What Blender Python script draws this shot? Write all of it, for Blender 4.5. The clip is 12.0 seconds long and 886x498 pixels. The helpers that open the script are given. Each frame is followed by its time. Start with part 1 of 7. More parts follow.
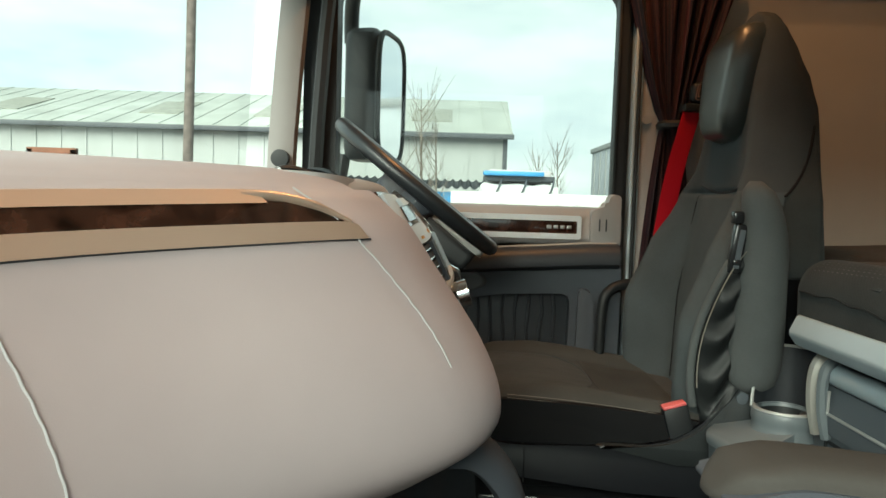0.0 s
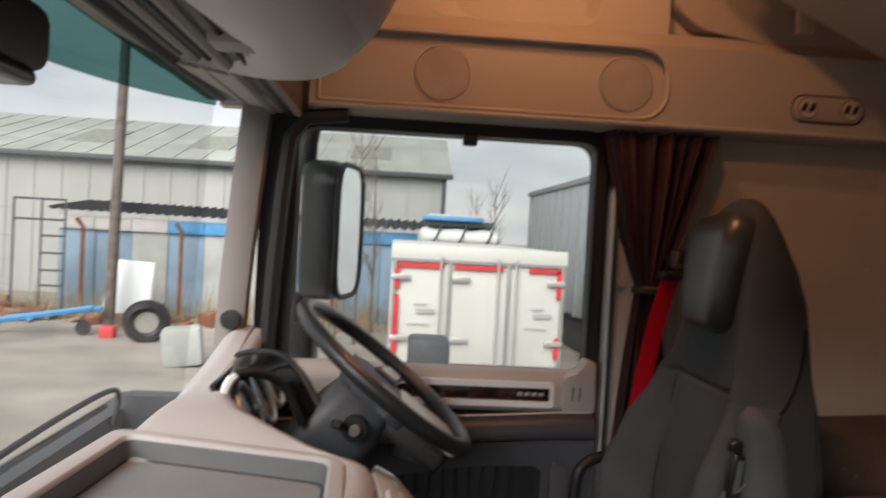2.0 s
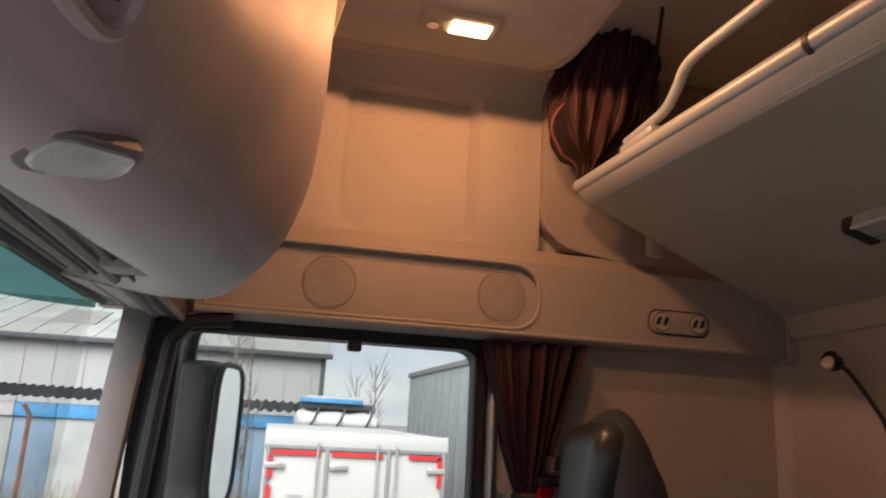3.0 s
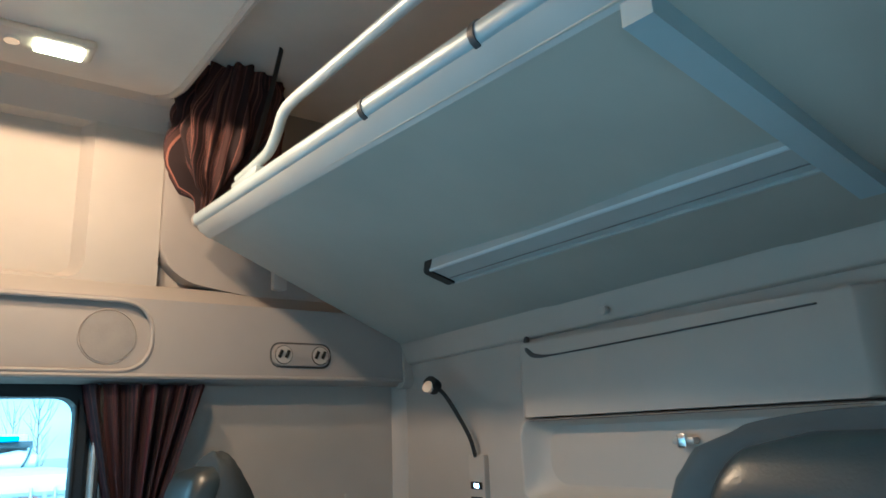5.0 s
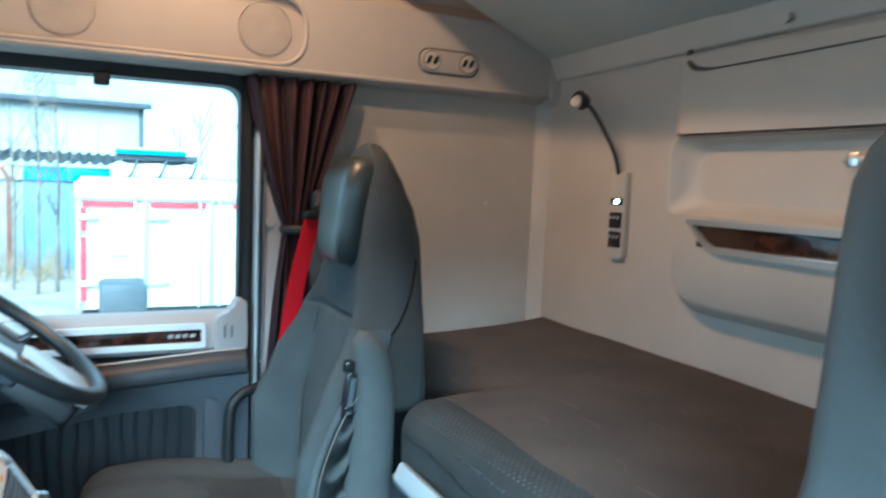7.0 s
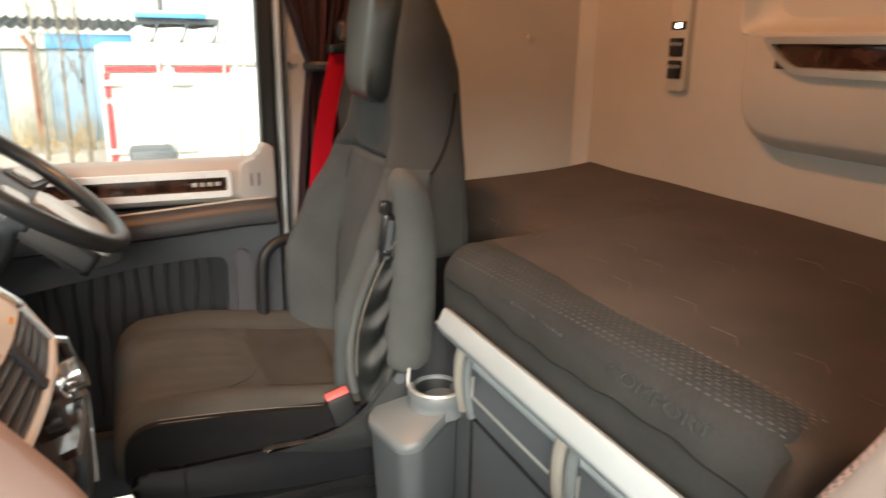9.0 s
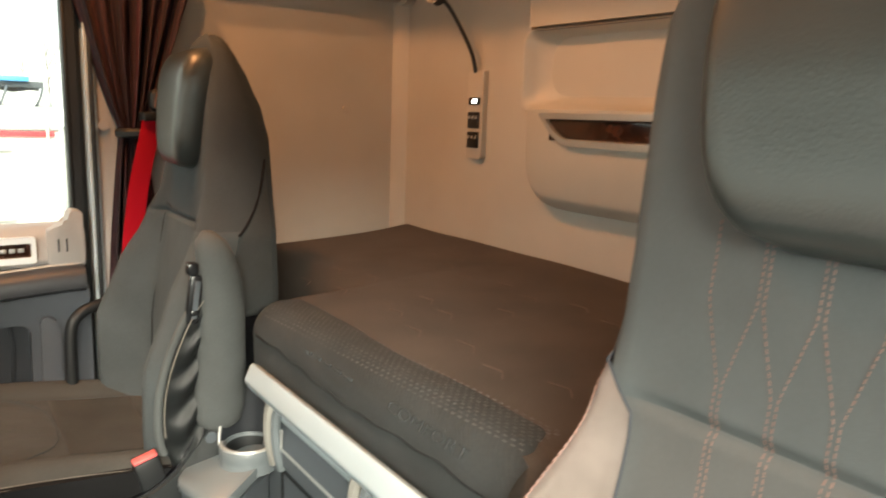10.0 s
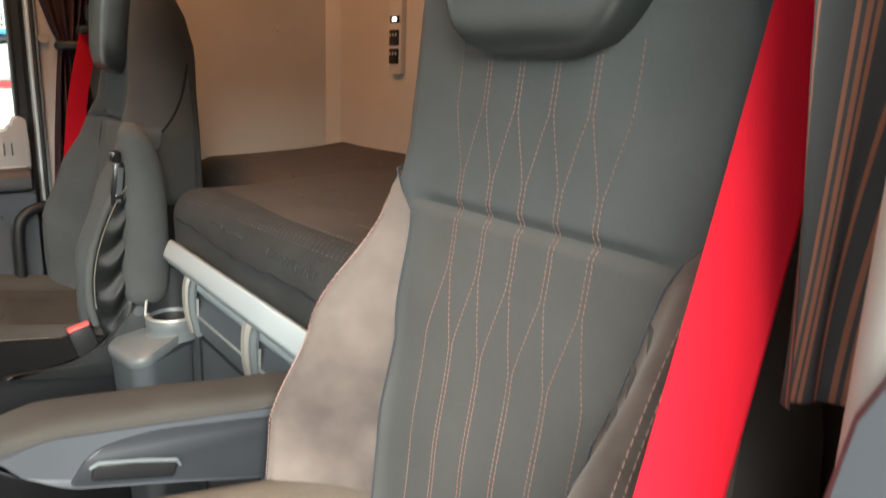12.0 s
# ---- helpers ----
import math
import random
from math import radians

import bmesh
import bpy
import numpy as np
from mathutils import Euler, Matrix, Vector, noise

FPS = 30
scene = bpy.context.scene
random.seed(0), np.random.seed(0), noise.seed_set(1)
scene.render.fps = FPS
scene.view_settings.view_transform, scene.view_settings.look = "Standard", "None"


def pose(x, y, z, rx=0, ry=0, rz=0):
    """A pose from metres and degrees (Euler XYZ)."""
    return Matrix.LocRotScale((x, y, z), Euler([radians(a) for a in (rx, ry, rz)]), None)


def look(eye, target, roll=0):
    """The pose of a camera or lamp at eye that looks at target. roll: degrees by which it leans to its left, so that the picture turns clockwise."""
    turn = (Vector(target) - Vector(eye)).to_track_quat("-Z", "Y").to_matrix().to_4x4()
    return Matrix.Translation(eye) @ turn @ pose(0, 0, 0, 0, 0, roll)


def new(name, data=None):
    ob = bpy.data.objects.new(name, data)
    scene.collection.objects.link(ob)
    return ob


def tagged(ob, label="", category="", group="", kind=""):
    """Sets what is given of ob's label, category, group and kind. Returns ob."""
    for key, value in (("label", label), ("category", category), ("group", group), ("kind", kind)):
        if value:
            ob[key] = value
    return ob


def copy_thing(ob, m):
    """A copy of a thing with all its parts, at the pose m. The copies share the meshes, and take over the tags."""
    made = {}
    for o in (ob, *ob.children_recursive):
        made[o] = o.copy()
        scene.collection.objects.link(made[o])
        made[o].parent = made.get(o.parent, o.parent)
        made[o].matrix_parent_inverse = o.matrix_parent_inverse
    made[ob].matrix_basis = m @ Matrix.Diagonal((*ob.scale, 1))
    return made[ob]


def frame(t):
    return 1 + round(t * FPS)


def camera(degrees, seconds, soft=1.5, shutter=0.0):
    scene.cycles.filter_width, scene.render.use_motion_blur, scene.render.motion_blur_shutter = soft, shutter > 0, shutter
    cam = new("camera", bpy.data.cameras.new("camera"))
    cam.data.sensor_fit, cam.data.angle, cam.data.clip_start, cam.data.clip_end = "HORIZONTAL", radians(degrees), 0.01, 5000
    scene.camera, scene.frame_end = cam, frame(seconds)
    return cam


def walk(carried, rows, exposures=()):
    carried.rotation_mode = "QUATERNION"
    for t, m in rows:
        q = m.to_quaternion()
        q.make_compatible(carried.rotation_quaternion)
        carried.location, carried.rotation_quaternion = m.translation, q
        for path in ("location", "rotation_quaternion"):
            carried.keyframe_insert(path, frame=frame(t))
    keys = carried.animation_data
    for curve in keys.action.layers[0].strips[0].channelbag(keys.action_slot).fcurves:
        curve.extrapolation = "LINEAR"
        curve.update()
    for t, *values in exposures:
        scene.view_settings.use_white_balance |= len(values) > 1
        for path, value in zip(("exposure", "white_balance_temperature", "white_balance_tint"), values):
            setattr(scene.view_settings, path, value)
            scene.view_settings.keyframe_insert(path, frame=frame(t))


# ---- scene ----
cam = camera(62.4, 12.0, soft=1.5, shutter=0.3)
PATH = [
    (0, (0.084, 0.18, 0.9), (0.051, 2.176, 0.768), 1.8),
    (0.5, (0.09, 0.166, 0.904), (0.014, 2.16, 0.767), 3.9),
    (1, (0.049, 0.242, 0.997), (-0.028, 2.229, 0.78), 4.2),
    (1.2, (0.04, 0.271, 1.092), (-0.05, 2.253, 0.842), 2.3),
    (1.5, (0.006, 0.305, 1.174), (-0.065, 2.291, 0.946), 2.5),
    (1.8, (-0.011, 0.327, 1.211), (-0.031, 2.323, 1.082), 2.4),
    (2, (-0.003, 0.321, 1.216), (0.137, 2.315, 1.173), 3.1),
    (2.5, (-0.021, 0.284, 1.246), (0.272, 2.243, 1.524), 4.1),
    (3, (-0.022, 0.265, 1.277), (0.401, 2.166, 1.732), 3.2),
    (3.5, (0.001, 0.248, 1.287), (0.711, 2.024, 1.873), 2.3),
    (3.7, (0.019, 0.239, 1.294), (0.835, 1.958, 1.911), 1.8),
    (5.3, (0.18, 0.157, 1.34), (1.362, 1.715, 1.762), -2.2),
    (5.5, (0.187, 0.169, 1.331), (1.373, 1.745, 1.661), -1.8),
    (6, (0.186, 0.179, 1.295), (1.343, 1.803, 1.457), 0.1),
    (6.5, (0.174, 0.189, 1.273), (1.236, 1.883, 1.275), 2.0),
    (7, (0.142, 0.202, 1.247), (1.016, 1.991, 1.058), 2.4),
    (7.2, (0.153, 0.224, 1.241), (0.917, 2.049, 0.948), 1.9),
    (8.8, (0.176, 0.33, 1.168), (0.831, 2.134, 0.605), 0.6),
    (9, (0.177, 0.323, 1.168), (0.956, 2.081, 0.619), 1.0),
    (9.5, (0.164, 0.279, 1.159), (1.156, 1.948, 0.68), 1.7),
    (10, (0.207, 0.198, 1.176), (1.352, 1.797, 0.811), 2.0),
    (10.5, (0.224, 0.125, 1.199), (1.475, 1.667, 0.96), 1.8),
    (11, (0.239, 0.065, 1.178), (1.503, 1.599, 0.956), 2.0),
    (11.5, (0.259, -0.008, 1.134), (1.485, 1.539, 0.819), 2.3),
    (12, (0.256, -0.068, 1.071), (1.408, 1.498, 0.603), 2.0),
]
EXPO = [(0.0, 0.80, 6700, -9), (0.5, 0.70, 6700, -9), (0.9, 0.50, 6700, -4), (1.3, 0.34, 6700, 0), (2.0, 0.20, 7000, 15), (2.5, 0.20, 6900, 20), (3.0, 0.32, 6600, 15), (3.7, 0.64, 5250, -3),
        (5.3, 1.82, 3700, -25), (6.5, 1.96, 3980, -22), (7.2, 1.98, 4550, -12), (8.8, 1.78, 7300, 9), (9.5, 1.90, 7600, 8), (10.0, 2.00, 7500, 3), (10.5, 2.20, 6300, -2), (11.0, 2.17, 5500, -8), (11.5, 2.06, 7000, 6), (12.0, 1.61, 6900, 5)]
walk(cam, [(t, look(eye, target, roll)) for t, eye, target, roll in PATH], EXPO)

# ---- light: overcast sky, a weak wide sun, two warm roof lamps ----
world = bpy.data.worlds.new("overcast")
scene.world = world
world.use_nodes = True
wn, wl = world.node_tree.nodes, world.node_tree.links
sky = wn.new("ShaderNodeTexSky")
sky.sky_type, sky.sun_disc, sky.sun_elevation, sky.sun_rotation = "NISHITA", False, radians(36), radians(204)
sky_gain = wn.new("ShaderNodeMixRGB")
sky_gain.blend_type, sky_gain.inputs[0].default_value, sky_gain.inputs[2].default_value = "MULTIPLY", 1.0, (0.10, 0.10, 0.10, 1)
wl.new(sky.outputs[0], sky_gain.inputs[1])
coord = wn.new("ShaderNodeTexCoord")
cloud = wn.new("ShaderNodeTexNoise")
cloud.inputs["Scale"].default_value, cloud.inputs["Detail"].default_value, cloud.inputs["Roughness"].default_value = 2.6, 5, 0.55
stretch = wn.new("ShaderNodeMapping")
stretch.inputs["Scale"].default_value = (1, 1, 3.2)
wl.new(coord.outputs["Generated"], stretch.inputs[0])
wl.new(stretch.outputs[0], cloud.inputs["Vector"])
ramp = wn.new("ShaderNodeValToRGB")
ramp.color_ramp.elements[0].position, ramp.color_ramp.elements[0].color = 0.36, (0.58, 0.68, 0.77, 1)
ramp.color_ramp.elements[1].position, ramp.color_ramp.elements[1].color = 0.62, (0.88, 0.97, 1.0, 1)
wl.new(cloud.outputs[0], ramp.inputs[0])
veil = wn.new("ShaderNodeMixRGB")
veil.inputs[0].default_value = 0.9
wl.new(sky_gain.outputs[0], veil.inputs[1])
wl.new(ramp.outputs[0], veil.inputs[2])
wl.new(veil.outputs[0], wn["Background"].inputs[0])
wn["Background"].inputs[1].default_value = 1.05

sun = new("sun", bpy.data.lights.new("sun", "SUN"))
sun.data.energy, sun.data.angle, sun.data.color = 5.2, radians(50), (1.0, 0.97, 0.93)
sun.matrix_world = look((0, 0, 30), (17, 38, 0))


def roof_bulb(x, y, z, watts):
    lamp = new("roof_bulb", bpy.data.lights.new("roof_bulb", "SPOT"))
    lamp.data.energy, lamp.data.spot_size, lamp.data.spot_blend, lamp.data.shadow_soft_size = watts, radians(180), 0.0, 0.03
    lamp.data.color = (1.0, 0.42, 0.18)
    lamp.matrix_world = look((x, y, z), (x, y, 0))
    return lamp


LAMPS = [(0.332, 1.702, 8.5), (0.328, 1.415, 8.5)]
LAMP_Z = 2.135
for lx, ly, lw in LAMPS:
    roof_bulb(lx, ly, LAMP_Z - 0.016, lw)

# ---- materials ----
def mat(name, color, rough=0.6, metal=0.0, var=0.12, grain=0.0, scale=40.0, bump=0.0, bump_scale=300.0, coat=0.0, spec=0.5, tint=None, sheen=0.0, stretch3=(1, 1, 1)):
    """Base colour with blotches and grain, roughness variation and fine relief, at real size."""
    m = bpy.data.materials.new(name)
    m.use_nodes = True
    n, l = m.node_tree.nodes, m.node_tree.links
    b = n["Principled BSDF"]
    b.inputs["Metallic"].default_value, b.inputs["Roughness"].default_value = metal, rough
    b.inputs["Specular IOR Level"].default_value, b.inputs["Coat Weight"].default_value = spec, coat
    b.inputs["Sheen Weight"].default_value = sheen
    tc = n.new("ShaderNodeTexCoord")
    mp = n.new("ShaderNodeMapping")
    mp.inputs["Scale"].default_value = stretch3
    l.new(tc.outputs["Object"], mp.inputs[0])
    big, fine = n.new("ShaderNodeTexNoise"), n.new("ShaderNodeTexNoise")
    big.inputs["Scale"].default_value, big.inputs["Detail"].default_value = scale * 0.12, 4
    fine.inputs["Scale"].default_value, fine.inputs["Detail"].default_value = scale * 4, 3
    l.new(mp.outputs[0], big.inputs["Vector"])
    l.new(mp.outputs[0], fine.inputs["Vector"])
    mixv = n.new("ShaderNodeMath")
    mixv.operation = "MULTIPLY_ADD"
    l.new(fine.outputs[0], mixv.inputs[0])
    mixv.inputs[1].default_value = grain
    l.new(big.outputs[0], mixv.inputs[2])
    r = n.new("ShaderNodeValToRGB")
    lo = [c * (1 - var) for c in color]
    hi = tint or [min(1, c * (1 + var)) for c in color]
    r.color_ramp.elements[0].position, r.color_ramp.elements[0].color = 0.32 + grain * 0.4, (*lo, 1)
    r.color_ramp.elements[1].position, r.color_ramp.elements[1].color = 0.68 + grain * 0.6, (*hi, 1)
    l.new(mixv.outputs[0], r.inputs[0])
    l.new(r.outputs[0], b.inputs["Base Color"])
    rr_ = n.new("ShaderNodeMapRange")
    rr_.inputs["To Min"].default_value, rr_.inputs["To Max"].default_value = max(0.02, rough - 0.08), min(1, rough + 0.08)
    l.new(big.outputs[0], rr_.inputs[0])
    l.new(rr_.outputs[0], b.inputs["Roughness"])
    if bump:
        bn, bt = n.new("ShaderNodeBump"), n.new("ShaderNodeTexNoise")
        bt.inputs["Scale"].default_value, bt.inputs["Detail"].default_value = bump_scale, 2
        l.new(mp.outputs[0], bt.inputs["Vector"])
        l.new(bt.outputs[0], bn.inputs["Height"])
        bn.inputs["Strength"].default_value, bn.inputs["Distance"].default_value = bump, 0.002
        l.new(bn.outputs[0], b.inputs["Normal"])
    return m


def stripes(name, colors, scale, axis=0, rough=0.85):
    """Woven curtain cloth: fine stripes of several colours across one axis."""
    m = bpy.data.materials.new(name)
    m.use_nodes = True
    n, l = m.node_tree.nodes, m.node_tree.links
    uv = n.new("ShaderNodeTexCoord")
    sep = n.new("ShaderNodeSeparateXYZ")
    l.new(uv.outputs["UV"], sep.inputs[0])
    t = n.new("ShaderNodeTexNoise")
    t.noise_dimensions = "1D"
    t.inputs["Scale"].default_value, t.inputs["Detail"].default_value = scale, 2
    l.new(sep.outputs[axis], t.inputs["W"])
    r = n.new("ShaderNodeValToRGB")
    r.color_ramp.interpolation = "CONSTANT"
    while len(r.color_ramp.elements) < len(colors):
        r.color_ramp.elements.new(0.5)
    for e, (p, c) in zip(r.color_ramp.elements, colors):
        e.position, e.color = p, (*c, 1)
    l.new(t.outputs[0], r.inputs[0])
    l.new(r.outputs[0], n["Principled BSDF"].inputs["Base Color"])
    n["Principled BSDF"].inputs["Roughness"].default_value = rough
    n["Principled BSDF"].inputs["Specular IOR Level"].default_value = 0.15
    return m


def glass(name, tint=(1, 1, 1), alpha=0.03, rough=0.02):
    """Thin pane: mostly clear, with a real gloss."""
    m = bpy.data.materials.new(name)
    m.use_nodes = True
    n, l = m.node_tree.nodes, m.node_tree.links
    clear, gloss, mix = n.new("ShaderNodeBsdfTransparent"), n.new("ShaderNodeBsdfGlossy"), n.new("ShaderNodeMixShader")
    clear.inputs[0].default_value = (*tint, 1)
    gloss.inputs["Roughness"].default_value = rough
    mix.inputs[0].default_value = alpha
    l.new(clear.outputs[0], mix.inputs[1])
    l.new(gloss.outputs[0], mix.inputs[2])
    l.new(mix.outputs[0], n["Material Output"].inputs["Surface"])
    return m


def wood(name):
    """Dark burr-walnut trim under clear lacquer: red-brown figure with darker knots."""
    m = mat(name, (0.040, 0.016, 0.010), 0.22, var=0.75, grain=0.35, scale=260, coat=0.6, tint=(0.070, 0.027, 0.017))
    n, l = m.node_tree.nodes, m.node_tree.links
    knot, ramp, mix = n.new("ShaderNodeTexVoronoi"), n.new("ShaderNodeValToRGB"), n.new("ShaderNodeMixRGB")
    knot.inputs["Scale"].default_value = 34
    warp, add = n.new("ShaderNodeTexNoise"), n.new("ShaderNodeMixRGB")
    warp.inputs["Scale"].default_value, warp.inputs["Detail"].default_value = 22, 4
    coord = next(k for k in n if k.bl_idname == "ShaderNodeTexCoord")
    add.inputs[0].default_value = 0.12
    l.new(coord.outputs["Object"], add.inputs[1])
    l.new(coord.outputs["Object"], warp.inputs["Vector"])
    l.new(warp.outputs["Color"], add.inputs[2])
    l.new(add.outputs[0], knot.inputs["Vector"])
    ramp.color_ramp.elements[0].position, ramp.color_ramp.elements[0].color = 0.12, (0.25, 0.22, 0.22, 1)
    ramp.color_ramp.elements[1].position, ramp.color_ramp.elements[1].color = 0.55, (1, 1, 1, 1)
    l.new(knot.outputs["Distance"], ramp.inputs[0])
    b = n["Principled BSDF"]
    old = b.inputs["Base Color"].links[0].from_socket
    mix.blend_type = "MULTIPLY"
    mix.inputs[0].default_value = 0.85
    l.new(old, mix.inputs[1])
    l.new(ramp.outputs[0], mix.inputs[2])
    l.new(mix.outputs[0], b.inputs["Base Color"])
    return m


M_TAUPE = mat("taupe_soft_plastic", (0.472, 0.402, 0.408), 0.5, var=0.05, bump=0.06, bump_scale=900)
M_TAUPE_TOP = mat("pale_dash_top", (0.445, 0.440, 0.446), 0.6, var=0.05, bump=0.06, bump_scale=900)
# lighter than the wall beige: the lamps' bounce on the ceiling put into its colour
M_ROOFLINING = mat("roof_lining_lit", (0.60, 0.565, 0.51), 0.85, var=0.06, bump=0.12, bump_scale=900, spec=0.15)
M_BEIGE = mat("beige_wall_trim", (0.465, 0.430, 0.382), 0.65, var=0.05, bump=0.08, bump_scale=700)
M_BEIGE_HARD = mat("beige_hard_plastic", (0.485, 0.445, 0.390), 0.45, var=0.04, bump=0.05, bump_scale=900)
M_VINYL = mat("bunk_board_vinyl", (0.47, 0.46, 0.41), 0.6, var=0.05, bump=0.1, bump_scale=800)
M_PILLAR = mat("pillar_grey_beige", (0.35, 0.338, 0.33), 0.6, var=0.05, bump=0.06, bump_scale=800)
M_LEDGE = mat("ledge_trim", (0.385, 0.352, 0.318), 0.6, var=0.05, bump=0.08, bump_scale=800)
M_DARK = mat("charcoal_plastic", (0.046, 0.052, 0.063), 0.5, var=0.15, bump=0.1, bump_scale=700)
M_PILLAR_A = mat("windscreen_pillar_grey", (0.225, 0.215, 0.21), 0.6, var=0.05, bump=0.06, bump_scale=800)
M_DOOR = mat("door_slate_plastic", (0.061, 0.069, 0.084), 0.55, var=0.12, bump=0.1, bump_scale=700)
M_BLACK = mat("black_rubber", (0.010, 0.012, 0.014), 0.55, var=0.2)
M_GLOSS = mat("black_gloss_plastic", (0.015, 0.016, 0.018), 0.22, var=0.2)
M_MIRROR_SHELL = mat("mirror_housing_grey", (0.05, 0.055, 0.06), 0.5, var=0.2)
M_SEAT = mat("seat_cloth_charcoal", (0.072, 0.083, 0.088), 0.85, var=0.16, grain=0.25, scale=60, bump=0.35, bump_scale=1400, sheen=0.03, spec=0.12)
M_SEAT_UP = mat("seat_cloth_dark_slate", (0.050, 0.059, 0.064), 0.8, var=0.16, grain=0.25, scale=60, bump=0.35, bump_scale=1400, sheen=0.03, spec=0.2)
M_SEAT_MID = mat("seat_cloth_grey", (0.092, 0.100, 0.102), 0.85, var=0.14, grain=0.25, scale=60, bump=0.35, bump_scale=1400, sheen=0.04, spec=0.12)
M_CUSHION_D = mat("seat_cloth_dark_grey", (0.066, 0.067, 0.064), 0.85, var=0.2, grain=0.25, scale=60, bump=0.35, bump_scale=1400, sheen=0.04, spec=0.12)
M_CUSHION_MID = mat("seat_cloth_worn_grey", (0.120, 0.118, 0.110), 0.85, var=0.18, grain=0.25, scale=60, bump=0.35, bump_scale=1400, sheen=0.04, spec=0.12)
M_PSEAT = mat("seat_cloth_slate", (0.077, 0.087, 0.091), 0.85, var=0.12, grain=0.25, scale=60, bump=0.35, bump_scale=1400, sheen=0.04, spec=0.12)
M_PSEAT_LOW = mat("seat_cloth_stone", (0.086, 0.089, 0.090), 0.85, var=0.12, grain=0.25, scale=60, bump=0.35, bump_scale=1400, sheen=0.04, spec=0.12)
M_SKIRT = mat("black_skirt_cloth", (0.012, 0.012, 0.013), 0.8, var=0.2, bump=0.2, bump_scale=900, spec=0.12)
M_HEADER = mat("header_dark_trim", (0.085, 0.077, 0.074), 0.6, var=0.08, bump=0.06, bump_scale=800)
M_BOLSTER = mat("bolster_suede_taupe", (0.245, 0.205, 0.190), 0.9, var=0.55, scale=55, bump=0.25, bump_scale=1200, sheen=0.4, spec=0.12)
M_LEATHER = mat("head_pad_leather", (0.031, 0.038, 0.038), 0.33, var=0.2, bump=0.13, bump_scale=300, spec=0.8)
M_STITCH = mat("copper_thread", (0.215, 0.130, 0.110), 0.8, var=0.2)
# one cloth in two tones: lamp warmth painted into the top, daylight into the side
M_MATTRESS = mat("mattress_cloth_warm_lit", (0.074, 0.058, 0.048), 0.9, var=0.18, grain=0.2, scale=50, bump=0.4, bump_scale=1200, sheen=0.05, spec=0.12)
M_MATTRESS_SIDE = mat("mattress_side_cool_lit", (0.088, 0.096, 0.100), 0.9, var=0.18, grain=0.2, scale=50, bump=0.4, bump_scale=1200, sheen=0.05, spec=0.12)
def ribbed(m, scale, turn, strength):
    """Fine slanting ribs of a woven cloth, as relief."""
    n, l = m.node_tree.nodes, m.node_tree.links
    wave, mp = n.new("ShaderNodeTexWave"), n.new("ShaderNodeMapping")
    coord = next(k for k in n if k.bl_idname == "ShaderNodeTexCoord")
    bump = next(k for k in n if k.bl_idname == "ShaderNodeBump")
    wave.bands_direction = "Y"
    wave.inputs["Scale"].default_value, wave.inputs["Distortion"].default_value = scale, 1.5
    wave.inputs["Detail Scale"].default_value = 2.0
    mp.inputs["Rotation"].default_value = (radians(turn), 0, 0)
    l.new(coord.outputs["Object"], mp.inputs[0])
    l.new(mp.outputs[0], wave.inputs["Vector"])
    l.new(wave.outputs["Fac"], bump.inputs["Height"])
    bump.inputs["Strength"].default_value = strength


ribbed(M_MATTRESS_SIDE, 60, 50, 0.14)
M_DASHMARK = mat("pale_woven_thread", (0.165, 0.165, 0.172), 0.9, var=0.3)
M_ALU = mat("satin_aluminium", (0.48, 0.57, 0.62), 0.42, metal=0.25, var=0.05, bump=0.03, bump_scale=500)
M_PALEALU = mat("pale_anodised_channel", (0.46, 0.49, 0.49), 0.38, metal=0.1, var=0.05)
M_SILVER = mat("silver_painted_plastic", (0.50, 0.51, 0.50), 0.38, metal=0.5, var=0.05)
M_GREYBOX = mat("grey_storage_plastic", (0.088, 0.103, 0.118), 0.5, var=0.1, bump=0.1, bump_scale=800)
M_GREYLID = mat("grey_lid_plastic", (0.145, 0.168, 0.182), 0.36, var=0.08, bump=0.06, bump_scale=800)
M_CHROME = mat("chrome", (0.85, 0.87, 0.88), 0.2, metal=1.0, var=0.05)
M_WOOD = wood("burr_walnut")
M_TRIMGOLD = mat("champagne_trim", (0.66, 0.50, 0.40), 0.36, metal=0.55, var=0.05, bump=0.05, bump_scale=900, stretch3=(0.2, 0.05, 1))
M_RED = mat("red_belt_webbing", (0.48, 0.004, 0.018), 0.75, spec=0.2, var=0.08, bump=0.3, bump_scale=1500, stretch3=(1, 1, 0.2))
M_REDP = mat("red_button_plastic", (0.72, 0.14, 0.14), 0.45)
M_TRAYWALL = mat("tray_wall_plastic", (0.105, 0.115, 0.122), 0.6, var=0.1, bump=0.3, bump_scale=500)
M_TRAY = mat("tray_mat_rubber", (0.24, 0.262, 0.275), 0.6, var=0.1, bump=0.8, bump_scale=350)
M_FLOORMAT = mat("floor_rubber", (0.025, 0.025, 0.026), 0.7, var=0.25, bump=0.4, bump_scale=200)
M_WHITEP = mat("white_plastic", (0.70, 0.76, 0.80), 0.35, var=0.03)
M_COLUMN = mat("column_slate_plastic", (0.055, 0.066, 0.080), 0.5, var=0.12, bump=0.1, bump_scale=700)
M_AMBER = mat("amber_marking", (0.75, 0.38, 0.08), 0.5)
M_PAN = mat("seat_pan_charcoal", (0.010, 0.011, 0.014), 0.36, var=0.12, bump=0.06, bump_scale=900)
M_FLAP = mat("black_leathercloth", (0.028, 0.032, 0.034), 0.42, var=0.15, bump=0.2, bump_scale=500)
